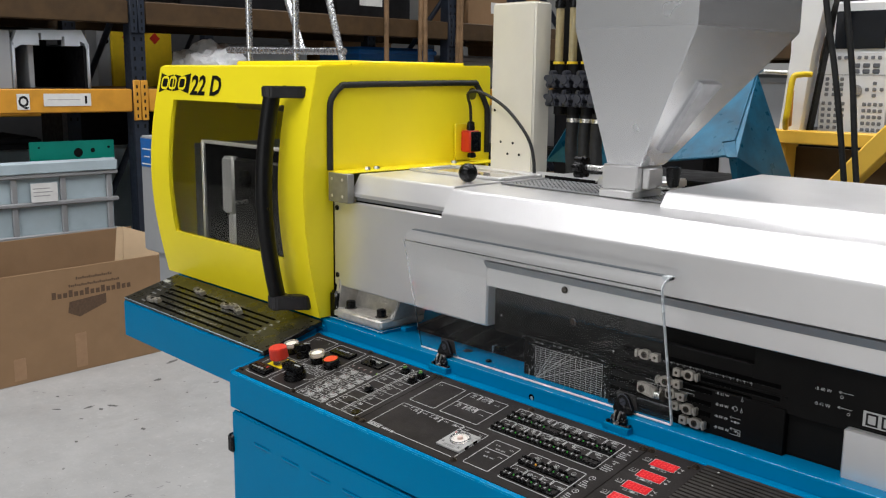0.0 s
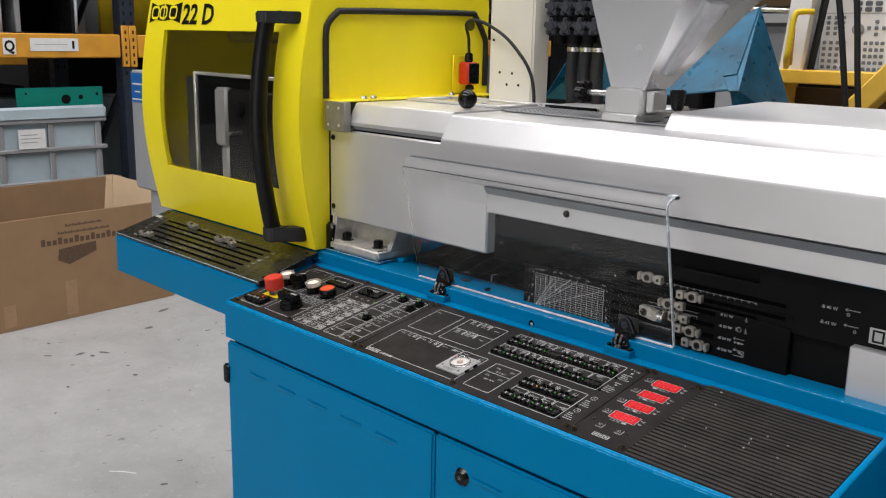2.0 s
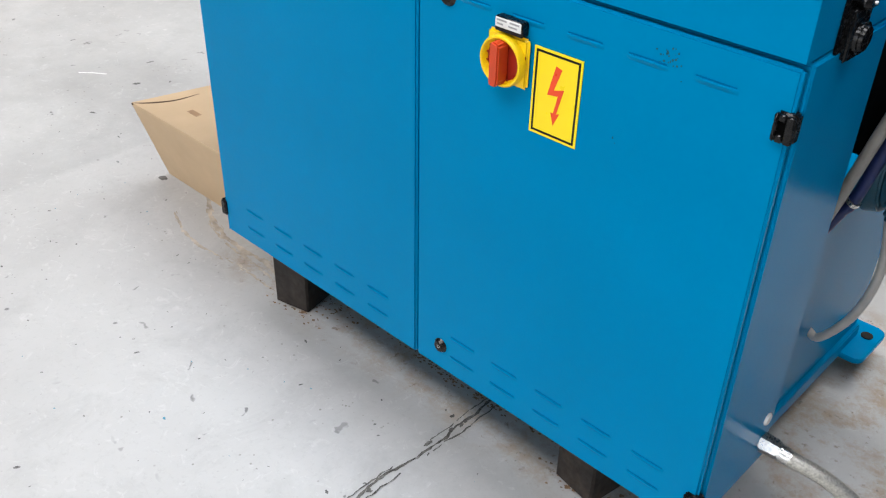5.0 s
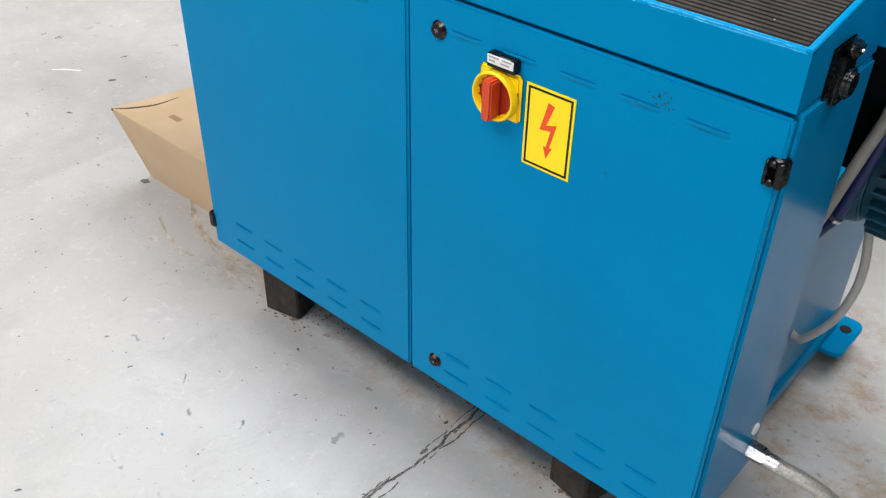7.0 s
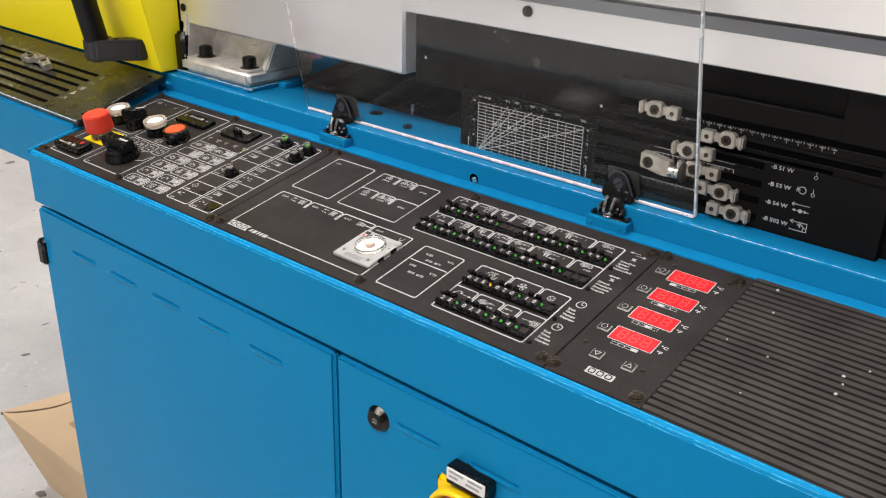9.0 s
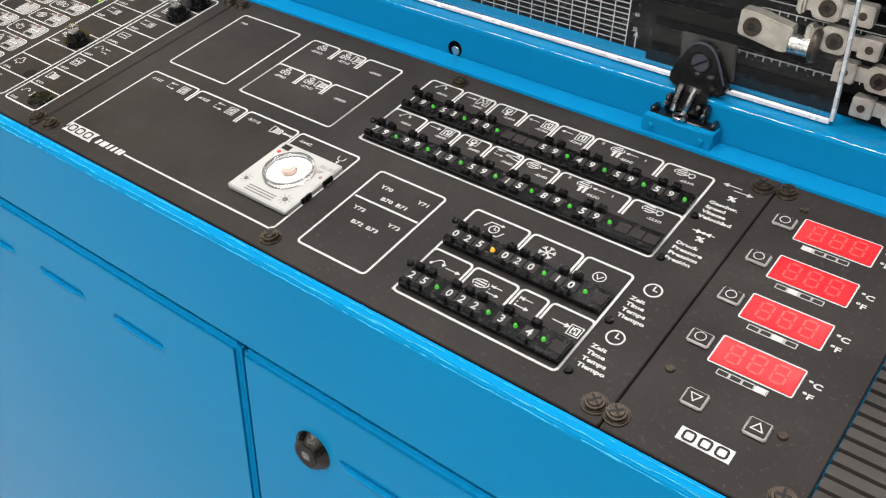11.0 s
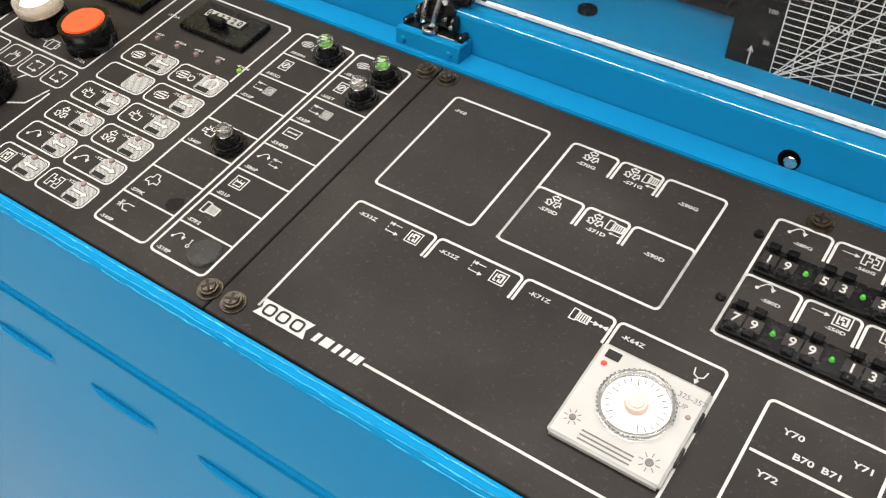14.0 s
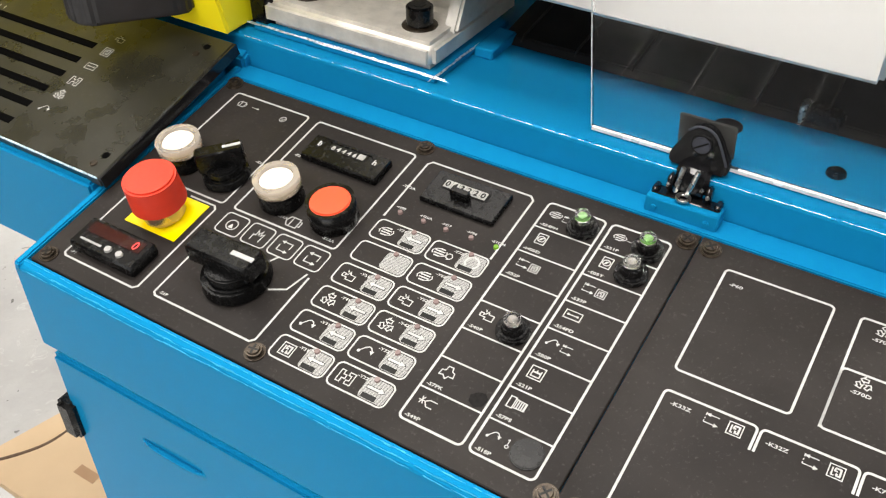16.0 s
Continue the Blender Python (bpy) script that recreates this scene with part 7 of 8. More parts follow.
for y in (0.314, 0.338, 0.558):
    part("flange_bolt", C(0.007, 0.006, 0.006, (0.012, y, 1.3285), "z", 6, 0.001), STEEL, gd)
part("seal", tube([(GX1 + 0.004, y, z) for y, z in ((0.24, 1.33), (0.24, 1.4), (0.241, 1.455), (0.248, 1.475), (0.268, 1.493), (0.29, 1.497), (0.45, 1.5), (0.63, 1.502), (0.652, 1.497), (0.682, 1.455), (0.688, 1.43), (0.688, 1.345))], 0.0065, 10, None, 3), BLACKMAT, gd, "black rubber edging")
part("grommet", C(0.013, 0.013, 0.002, (GX1 + 0.001, 0.64, 1.478), "x", 24), mat("olive_plug", (0.1, 0.09, 0.0), 0.5), gd)
# name on the front: maker's mark as plain shapes, type number lettered
FR = lambda y: Matrix.Translation((0, y, 0)) @ Matrix.Rotation(radians(90), 4, "X")  # noqa: E731


def on_front(bm, lift):
    for v in bm.verts:
        v.co.y = fy(v.co.z) - lift
    return bm


def sub(bm, n=2):
    bmesh.ops.triangulate(bm, faces=bm.faces)
    bmesh.ops.subdivide_edges(bm, edges=bm.edges, cuts=n, use_grid_fill=True)
    return bm


for poly in ([(-0.64, 1.47), (-0.64, 1.516), (-0.608, 1.509), (-0.579, 1.513), (-0.579, 1.474), (-0.608, 1.478)], [(-0.574, 1.474), (-0.574, 1.513), (-0.538, 1.509), (-0.498, 1.516), (-0.498, 1.47), (-0.538, 1.478)]):
    part("maker_mark", on_front(turned(sub(filled(poly, 0)), FR(0)), 0.0006), INK, gd, "black maker's mark block")
for a in (-0.63, -0.593, -0.548):
    part("maker_mark_letter", on_front(turned(sub(stroke(round_rect(a, a + 0.03, 1.481, 1.506, 0.008), 0.0055, 0, True), 1), FR(0)), 0.0011), YELLOW, gd)
part("type_number", on_front(turned(sub(letters("22 D", 0.06, (-0.49, 1.469), 0, "LEFT", 0.028, None, 1.1), 1), FR(0)), 0.0008), INK, gd, "black lettering")
# handle
HANDLEGREY = mat("worn_handle", (0.018, 0.0175, 0.019), 0.4, vary=0.25, scale=60, bump=0.1, bump_scale=500)
hb = [(-0.096, fy(z) - 0.04, z) for z in (1.045, 1.12, 1.2, 1.28, 1.36, 1.43, 1.485)]
part("handle_bar", tube(hb, 0.0165, 20), HANDLE, gd, "black bowed handle bar")
for z, th in ((1.059, 0.0145), (1.482, 0.0115)):
    y = fy(z)
    cy = y - 0.04
    poly = [(-0.096 + 0.0215 * math.cos(radians(a)), cy + 0.0215 * math.sin(radians(a))) for a in range(60, 330, 15)]
    poly += [(-0.044, y - 0.012), (-0.04, y - 0.004), (-0.042, y + 0.004), (-0.064, y + 0.004), (-0.078, y - 0.008)]
    bm = extruded(poly, z - th, z + th, "z", 0.003)
    arm = part("handle_arm", bm, HANDLEGREY, gd, "worn dark grey handle arm")
    part("arm_screw", C(0.004, 0.004, 0.001, (-0.074, y - 0.026, z + th), "z", 12), INK, arm)
# inside
ins = thing("mould_platen", pose(0.006, 0.012, 0.006), "dark mould platen with a bright edge behind the window", "platen")
part("board", B(-0.502, -0.05, 0.226, 0.236, 1.05, 1.35, 0.001), SLOT, ins, "black board")
part("edge_strip", B(-0.511, -0.502, 0.220, 0.238, 1.05, 1.357, 0.001), SILVER, ins)
part("edge_strip", B(-0.502, -0.05, 0.220, 0.238, 1.35, 1.357, 0.001), SILVER, ins)
part("block", B(-0.392, -0.345, 0.202, 0.226, 1.2, 1.328, 0.005), DARKSILVER, ins, "grey cast block")
part("block", B(-0.344, -0.16, 0.206, 0.226, 1.06, 1.326, 0.004), INK, ins)
part("block", B(-0.372, -0.344, 0.204, 0.226, 1.06, 1.2, 0.004), DARKSILVER, ins)
part("core", C(0.02, 0.016, 0.014, (-0.29, 0.206, 1.285), "-y", 28, 0.003), BLACK, ins)
part("ejector_pin", C(0.005, 0.004, 0.03, (-0.29, 0.206, 1.235), "-y", 16, 0.001), STEEL, ins)
part("floor_plate", B(-0.64, -0.03, 0.24, 0.68, 1.03, 1.05), DARKVOID, ins)
# the window's olive haze is put into the colour of this wall
part("inner_wall", B(-0.64, -0.035, 0.55, 0.56, 1.05, 1.5), mat("olive_haze_wall", (0.19, 0.175, 0.07), 0.4, vary=0.2, scale=6), ins)
part("tie_bar", C(0.018, 0.018, 0.55, (-0.62, 0.4, 1.44), "x", 20), STEEL, ins)
# grey end case of the machine
ec = thing("end_case", pose(0.02, 0, 0.004), "grey sheet metal end case with a blue label", "machine cover")
part("case", B(-0.955, -0.66, 0.288, 0.65, 1.03, 1.345, 0.004), BLUEGREYCASE, ec)
part("label", B(-0.95, -0.79, 0.2868, 0.2878, 1.262, 1.338), LABELBLUE, ec, "blue printed label")
for k, (u0, u1) in enumerate(((-0.945, -0.85), (-0.93, -0.9), (-0.94, -0.88))):
    part("label_bar", B(u0, u1, 0.2858, 0.2866, 1.268 + 0.02 * k, 1.2715 + 0.02 * k), PAPER, ec)
part("lower_case", B(-0.9, -0.66, 0.30, 0.6, 0.93, 1.03, 0.004), BLUEGREYCASE, ec)
# bed of the clamp unit under guard and tray
bd = thing("clamp_bed", pose(0, 0, 0), "blue welded clamp bed on the machine base", "machine base")
part("beam", B(-0.66, -0.06, 0.24, 0.62, 0.86, 1.02, 0.004), BLUE, bd)
part("leg", B(0.0, 0.12, 0.32, 0.6, 0.0, 0.86, 0.004), BLUE, bd)
part("bracket", extruded([(0.215, 0.945), (0.215, 1.012), (0.245, 1.024), (0.245, 0.945)], -0.035, -0.008, "x", 0.002), BLUE, bd)
part("dark_block", B(-0.018, 0.004, 0.237, 0.3, 1.024, 1.085, 0.004), BLACK, bd)

# guard limit switch with its cable
ls = thing("limit_switch", pose(0.008, 0.613, 1.338), "red and black limit switch with a curved cable", "switch")
part("body", B(-0.018, 0.012, -0.014, 0.02, 0.012, 0.06, 0.003), RED, ls, "red plastic body")
part("front_cover", B(0.012, 0.016, -0.012, 0.018, 0.014, 0.058, 0.001), BLACK, ls)
part("plunger", C(0.011, 0.008, 0.012, (0, 0.004, 0.0), "z", 18, 0.002), BLACK, ls)
part("gland", C(0.01, 0.008, 0.02, (-0.004, 0.004, 0.06), "z", 18, 0.002), BLACK, ls)
part("bracket", B(-0.022, -0.018, -0.03, 0.03, -0.006, 0.075, 0.001), YELLOW, ls)
part("cable", tube([(-0.004, 0.004, 0.078), (-0.002, 0.0, 0.11), (0.03, -0.04, 0.142), (0.09, -0.062, 0.146), (0.158, -0.063, 0.118), (0.208, -0.063, 0.077), (0.232, -0.063, 0.045), (0.243, -0.065, 0.014), (0.246, -0.066, -0.012)], 0.0034, 10), BLACKMAT, ls, "black cable")

# ---- material hopper ----
hp = thing("material_hopper", pose(0, 0, 0), "grey sheet metal material hopper on a silver throat block", "hopper")


def loft(lo, zl, hi, zh):
    """Four walls between two level rectangles (x0, x1, y0, y1)."""
    bm = bmesh.new()
    a = [bm.verts.new((x, y, zl)) for x, y in ((lo[0], lo[2]), (lo[1], lo[2]), (lo[1], lo[3]), (lo[0], lo[3]))]
    b = [bm.verts.new((x, y, zh)) for x, y in ((hi[0], hi[2]), (hi[1], hi[2]), (hi[1], hi[3]), (hi[0], hi[3]))]
    for i in range(4):
        bm.faces.new((a[i], a[(i + 1) % 4], b[(i + 1) % 4], b[i]))
    bm.faces.new(a)
    bm.faces.new(b)
    bmesh.ops.recalc_face_normals(bm, faces=bm.faces)
    bmesh.ops.bevel(bm, geom=list(bm.edges), offset=0.0014, segments=2, affect="EDGES")
    return bm


HR = (0.505, 0.73, 0.345, 0.665)
part("funnel", loft((0.558, 0.622, 0.376, 0.446), 1.377, HR, 1.594), HOPPER, hp)
part("bin", loft(HR, 1.594, HR, 1.95), HOPPER, hp)
part("lid", B(HR[0] - 0.006, HR[1] + 0.006, HR[2] - 0.006, HR[3] + 0.006, 1.95, 1.965, 0.004), DARKSILVER, hp)
sg2 = bmesh.new()
# sight glass on the sloping side
at_side = lambda s, o: Vector((0.622 + 0.108 * s, 0.411 + 0.062 * s + o, 1.377 + 0.217 * s)) + Vector((0.0035, 0, -0.002))  # noqa: E731
q = [at_side(0.12, -0.012), at_side(0.12, 0.008), at_side(0.62, 0.035), at_side(0.62, -0.02)]
nrm = (q[1] - q[0]).cross(q[3] - q[0]).normalized()
nrm = nrm if nrm.x > 0 else -nrm
a = [sg2.verts.new(p - nrm * 0.004) for p in q]
b = [sg2.verts.new(p + nrm * 0.003) for p in q]
for i in range(4):
    sg2.faces.new((a[i], a[(i + 1) % 4], b[(i + 1) % 4], b[i]))
sg2.faces.new(a)
sg2.faces.new(b)
bmesh.ops.recalc_face_normals(sg2, faces=sg2.faces)
part("sight_glass", sg2, SIGHT, hp, "milky sight glass")
part("throat_block", B(0.55, 0.62, 0.372, 0.445, 1.336, 1.378, 0.003), SILVER, hp)
part("throat_block", B(0.55, 0.616, 0.366, 0.45, 1.3245, 1.338, 0.002), SILVER, hp)
part("side_block", B(0.6205, 0.634, 0.385, 0.425, 1.341, 1.375, 0.002), SILVER, hp)
part("slide_lever", B(0.62, 0.685, 0.405, 0.42, 1.342, 1.346, 0.001), STEEL, hp)
part("lever_knob", C(0.009, 0.013, 0.032, (0.661, 0.412, 1.346), "z", 20, 0.002), BLACK, hp, "black lever knob")
part("clamp_screw", C(0.005, 0.005, 0.05, (0.49, 0.4, 1.366), "x", 12), STEEL, hp)
star = bmesh.new()
for k in range(6):
    a = radians(60 * k)
    C(0.0065, 0.006, 0.018, (0.478, 0.4 + 0.014 * math.cos(a), 1.366 + 0.014 * math.sin(a)), "x", 12, 0.002, into=star)
C(0.015, 0.014, 0.02, (0.477, 0.4, 1.366), "x", 18, 0.002, into=star)
part("star_knob", star, BLACK, hp, "black star knob")

# ---- cream column with flow meters ----
co = thing("control_column", pose(0.014, 0.014, 0), "cream powder-coated steel control column", "column")
part("column", B(0.09, 0.209, 0.56, 0.612, 1.31, 1.666, 0.004, 3), CREAM, co)
part("stand", B(0.098, 0.202, 0.565, 0.607, 0.0, 1.31, 0.004), CREAM, co)
for x, z in ((0.122, 1.382), (0.156, 1.381), (0.142, 1.358), (0.174, 1.358), (0.103, 1.447)):
    part("hole", C(0.0028, 0.0028, 0.0008, (x, 0.56, z), "-y", 12), INK, co)
fmeters = thing("flow_meter_bank", pose(0, 0, 0), "bank of amber flow tubes with slate grey star knobs", "flow meter")
part("back_plate", B(0.238, 0.39, 0.64, 0.655, 1.44, 1.7, 0.002), DARKVOID, fmeters)
for k in range(4):
    x = 0.252 + 0.035 * k
    part("tube", C(0.0085, 0.0085, 0.105, (x, 0.615, 1.548), "z", 16), AMBERTUBE, fmeters, "amber glass tube")
    part("tube_cap", C(0.0115, 0.0105, 0.016, (x, 0.615, 1.652), "z", 16, 0.002), BLACK, fmeters)
    part("collar", C(0.011, 0.011, 0.005, (x, 0.615, 1.543), "z", 16), BRIGHTYEL, fmeters, "yellow collar")
    part("valve_body", C(0.012, 0.012, 0.1, (x, 0.622, 1.443), "z", 16), DARKVOID, fmeters)
    for z in (1.512, 1.475):
        bm = C(0.0125, 0.0115, 0.02, (x, 0.608, z), "-y", 18, 0.003)
        for j in range(5):
            a = radians(72 * j + 20)
            C(0.0062, 0.0055, 0.019, (x + 0.0125 * math.cos(a), 0.608, z + 0.0125 * math.sin(a)), "-y", 10, 0.002, into=bm)
        part("knob", bm, KNOB, fmeters, "slate grey star knob")
for k, x in enumerate((0.283, 0.315, 0.345)):
    part("hose", tube([(x, 0.63, 1.445), (x, 0.625, 1.38), (x + 0.01, 0.62, 1.3), (x + 0.01, 0.62, 1.1)], 0.0125, 12), BLACKMAT, fmeters, "black rubber hose")
    part("hose_clip", C(0.0145, 0.0145, 0.008, (x, 0.63, 1.428), "z", 18), STEEL, fmeters, "steel hose clip")

# ---- blue chute and the ochre machine behind ----
chu = thing("parts_chute", pose(0.014, 0.014, 0), "worn blue steel parts chute", "chute")


def sheet(pts, thick):
    """A flat steel sheet through the corners, thickened backwards."""
    P = [Vector(p) for p in pts]
    n_ = (P[1] - P[0]).cross(P[2] - P[0]).normalized() * thick
    bm = bmesh.new()
    a = [bm.verts.new(p) for p in P]
    b = [bm.verts.new(p + n_) for p in P]
    bm.faces.new(a)
    bm.faces.new(b)
    for i in range(len(P)):
        bm.faces.new((a[i], a[(i + 1) % len(P)], b[(i + 1) % len(P)], b[i]))
    bmesh.ops.recalc_face_normals(bm, faces=bm.faces)
    return bm


part("slide", sheet([(0.217, 1.0, 1.323), (0.399, 1.0, 1.349), (0.367, 1.033, 1.375), (0.399, 1.034, 1.381), (0.351, 1.2, 1.528), (0.302, 1.177, 1.5), (0.138, 1.084, 1.39)], 0.004), CHUTEBLUE, chu, "worn slide sheet")
part("side", sheet([(0.401, 1.033, 1.382), (0.353, 1.2, 1.53), (0.475, 1.2, 1.25), (0.434, 1.0, 1.25), (0.425, 0.998, 1.349)], 0.005), CHUTEBLUE, chu)
part("end_flange", sheet([(0.367, 1.031, 1.375), (0.4, 1.031, 1.3815), (0.425, 0.996, 1.349), (0.400, 0.996, 1.347)], 0.004), CHUTEBLUE, chu)
part("end_leg", sheet([(0.402, 1.002, 1.347), (0.425, 1.0, 1.349), (0.436, 1.0, 1.25), (0.428, 1.002, 1.25)], 0.005), CHUTEBLUE, chu)
part("edge_rim", tube([(0.217, 0.997, 1.3235), (0.399, 0.997, 1.349)], 0.002, 8, None, 1), CHUTEBLUE, chu)
part("back_lip", sheet([(0.302, 1.18, 1.5), (0.351, 1.203, 1.529), (0.3, 1.33, 1.54), (0.24, 1.3, 1.5)], 0.004), CHUTEBLUE, chu)
part("side", sheet([(-0.12, 1.0, 1.3), (-0.02, 1.0, 1.44), (0.05, 1.05, 1.46), (0.08, 1.05, 1.3)], 0.006), CHUTEBLUE, chu)
# near-black box, the shade below the chute put into its colour
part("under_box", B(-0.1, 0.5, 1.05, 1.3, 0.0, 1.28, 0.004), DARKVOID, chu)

om = thing("ochre_machine_frame", pose(0.02, 0.02, -0.008), "ochre painted machine frame with a dark bed", "machine frame")
part("cross_beam", B(0.1, 0.9, 1.6, 1.66, 1.352, 1.389, 0.003), OCHRE, om)
part("bed", B(0.1, 0.9, 1.7, 2.2, 0.0, 1.38, 0.003), DARKVOID, om)
# the shade behind the beam is put into this plate's brown
part("lower_beam", B(0.1, 0.9, 1.685, 1.695, 1.2, 1.34, 0.002), SHADEBROWN, om, "inner plate with its shade painted brown")
bm = B(-0.34, 0.3, -0.03, 0.03, -0.026, 0.026, 0.004)
part("diagonal_brace", turned(bm, pose(0.503, 1.43, 1.308, 0, -48.5, 0)), OCHRE, om)
part("leg", B(0.75, 0.85, 1.6, 1.7, 0.0, 1.35, 0.003), OCHRE, om)
part("leg", B(0.15, 0.22, 1.62, 1.7, 0.0, 1.35, 0.003), OCHRE, om)
for (a, b), nm in ((((0.491, 1.2, 1.72), (0.566, 1.2, 1.33)), "hose"), (((0.537, 1.2, 1.72), (0.59, 1.2, 1.36)), "hose")):
    part(nm, tube([(a[0] - 0.06, a[1], a[2] + 0.35), a, ((a[0] + b[0]) / 2 + 0.004, 1.2, (a[2] + b[2]) / 2), b, (b[0] + 0.03, b[1], b[2] - 0.2)], 0.0068, 12), BLACKMAT, om, "thick black hose")
kp = thing("operator_terminal", pose(0.022, 0.022, -0.008), "pale grey operator terminal with a dark screen and keypad", "control terminal")
part("case", B(0.256, 0.452, 1.72, 1.8, 1.38, 1.74, 0.006), WHITEPAINT, kp)
part("side_guard", B(0.4535, 0.48, 1.71, 1.8, 1.37, 1.75, 0.004), BLACK, kp, "black edge guard")
part("face", B(0.262, 0.446, 1.714, 1.722, 1.384, 1.603, 0.002), mat("keypad_face", (0.82, 0.83, 0.84), 0.4, vary=0.03), kp)
part("screen", B(0.29, 0.427, 1.712, 1.722, 1.612, 1.713, 0.002), SCREEN, kp, "dark screen")
keyme = mesh_of("key", B(-0.0052, 0.0052, -0.003, 0, -0.0048, 0.0048, 0.0012), mat("key_grey", (0.2, 0.21, 0.23), 0.45, vary=0.1))
ovalme = mesh_of("oval_key", B(-0.0095, 0.0095, -0.003, 0, -0.006, 0.006, 0.0028), mat("key_dark", (0.13, 0.14, 0.16), 0.4, vary=0.1))
for gx, gz, nx, nz, px_, pz_ in ((0.308, 1.588, 7, 1, 0.0182, 0.02), (0.279, 1.53, 3, 4, 0.0205, 0.0142), (0.273, 1.463, 4, 5, 0.0182, 0.0165), (0.386, 1.463, 4, 5, 0.0148, 0.0172)):
    for i in range(nx):
        for j in range(nz):
            again("key", keyme, kp, Matrix.Translation((gx + px_ * i, 1.714, gz - pz_ * j)))
for i in range(6):
    again("oval_key", ovalme, kp, Matrix.Translation((0.357 + 0.0265 * (i % 3), 1.714, 1.567 - 0.0155 * (i // 3))))
for i, (x, z) in enumerate(((0, 0), (0.0195, 0), (-0.0195, 0), (0, 0.0165), (0, -0.0165))):
    again("key", keyme, kp, Matrix.Translation((0.41 + x, 1.714, 1.503 + z)))
part("divider", B(0.27, 0.436, 1.713, 1.7145, 1.541, 1.5425), PRINTGREY, kp)
part("dial", C(0.0165, 0.0155, 0.008, (0.362, 1.714, 1.499), "-y", 24, 0.002), PRINTGREY, kp)
wm = thing("moulding_machine_door", pose(0.02, 0.02, -0.008), "white machine door with a yellow grab handle", "machine door")
part("door", sheet([(0.195, 1.62, 1.38), (0.255, 1.62, 1.38), (0.275, 1.62, 1.6), (0.33, 1.62, 1.9), (0.2, 1.62, 1.9), (0.215, 1.62, 1.6)], -0.05), WHITEPAINT, wm)
part("door_gap", sheet([(0.264, 1.64, 1.38), (0.272, 1.64, 1.38), (0.318, 1.64, 1.75), (0.306, 1.64, 1.7)], -0.03), INK, wm)
part("grab_handle", tube([(0.305, 1.56, 1.541), (0.29, 1.53, 1.54), (0.277, 1.515, 1.528), (0.272, 1.51, 1.45), (0.266, 1.515, 1.42), (0.245, 1.56, 1.397)], 0.008, 14), BRIGHTYEL, wm, "yellow grab handle")
part("orange_strip", B(0.236, 0.248, 1.575, 1.59, 1.40, 1.5, 0.002), RACKORANGE, wm, "orange edge strip")
part("rail", tube([(0.0, 1.6, 1.555), (0.22, 1.6, 1.545)], 0.006, 10, None, 1), STEEL, wm)

# ---- pallet racking and stores on the west side ----


def stored(x, y, z, rx=0, ry=0, rz=0):
    """A pose among the racks, which stand a little further north the deeper they are."""
    return pose(x, y - 0.029 * min(x, 0), z, rx, ry, rz)


def rack(x_front, depth, uprights, levels, label, m=None):
    r = thing("pallet_rack", m or pose(0, -0.029 * x_front, 0), label, "pallet rack", "pallet racks")
    for y in uprights:
        for x in (x_front, x_front - depth + 0.09):
            up = part("upright", B(x - 0.09, x, y - 0.045, y + 0.045, 0.0, 4.2, 0.004), RACKBLUE, r, "dark blue perforated upright")
            for k in range(24):
                z = 1.2 + 0.055 * k
                for dy in (-0.022, 0.022):
                    part("perforation", B(x - 0.001, x + 0.0008, y + dy - 0.006, y + dy + 0.006, z, z + 0.022), INK, up)
        for z0, z1 in ((0.3, 1.3), (1.3, 2.2), (2.2, 3.1)):
            part("brace", tube([(x_front - 0.05, y + 0.05, z1), (x_front - depth + 0.05, y + 0.05, z0)], 0.02, 8, None, 1), RACKBLUE, r)
    for a, b in zip(uprights, uprights[1:]):
        for z in levels:
            for x in (x_front, x_front - depth + 0.05):
                # upper beams and connectors get darker colours, the dimness up there painted in
                part("beam", B(x - 0.045, x + 0.004, a + 0.05, b - 0.05, z - 0.13, z, 0.006), RACKORANGE if z < 1.5 else SHADEBROWN, r, "scuffed orange beam" if z < 1.5 else "upper rack beam dimmed to brown")
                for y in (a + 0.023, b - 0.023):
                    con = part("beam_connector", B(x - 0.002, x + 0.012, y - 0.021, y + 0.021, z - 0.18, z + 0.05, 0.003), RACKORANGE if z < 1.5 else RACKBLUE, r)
                    for k in range(5):
                        part("connector_hole", B(x + 0.0115, x + 0.0126, y - 0.005, y + 0.005, z - 0.165 + 0.042 * k, z - 0.145 + 0.042 * k), INK, con)
            part("shelf_board", B(x_front - depth + 0.06, x_front - 0.05, a + 0.05, b - 0.05, z - 0.02, z - 0.002, 0.002), BROWNWOOD, r, "worn timber shelf boards")
    return r


rack(-3.7, 1.05, (-1.25, 1.531, 4.05, 6.6), (1.425, 1.92, 3.2), "dark blue pallet rack with orange beams, half full")
rack(-6.1, 1.0, (0.6, 3.3, 6.0), (1.3, 2.1, 3.3), "dark blue pallet rack with orange beams, half full")
rack(0, 1.0, (-2.6, 0.1, 2.8), (0.9, 1.75, 2.8), "dark blue pallet rack with orange beams, half full", pose(0, 3.6, 0, 0, 0, -90))
qs = thing("bay_sign", stored(-3.695, 0.868, 1.357, 90, 0, 90), "white bay sign with a black letter on the beam", "sign")
part("card", B(-0.033, 0.033, -0.042, 0.042, 0, 0.003, 0.0005, 1), PAPER, qs)
part("letter", letters("Q", 0.08, (0, -0.026), 0.0035, "CENTER", 0.035, None, 0.85), INK, qs)
ps = thing("paper_notice", stored(-3.695, 1.105, 1.367, 90, 0, 90), "white paper notice with fine print on the beam", "notice")
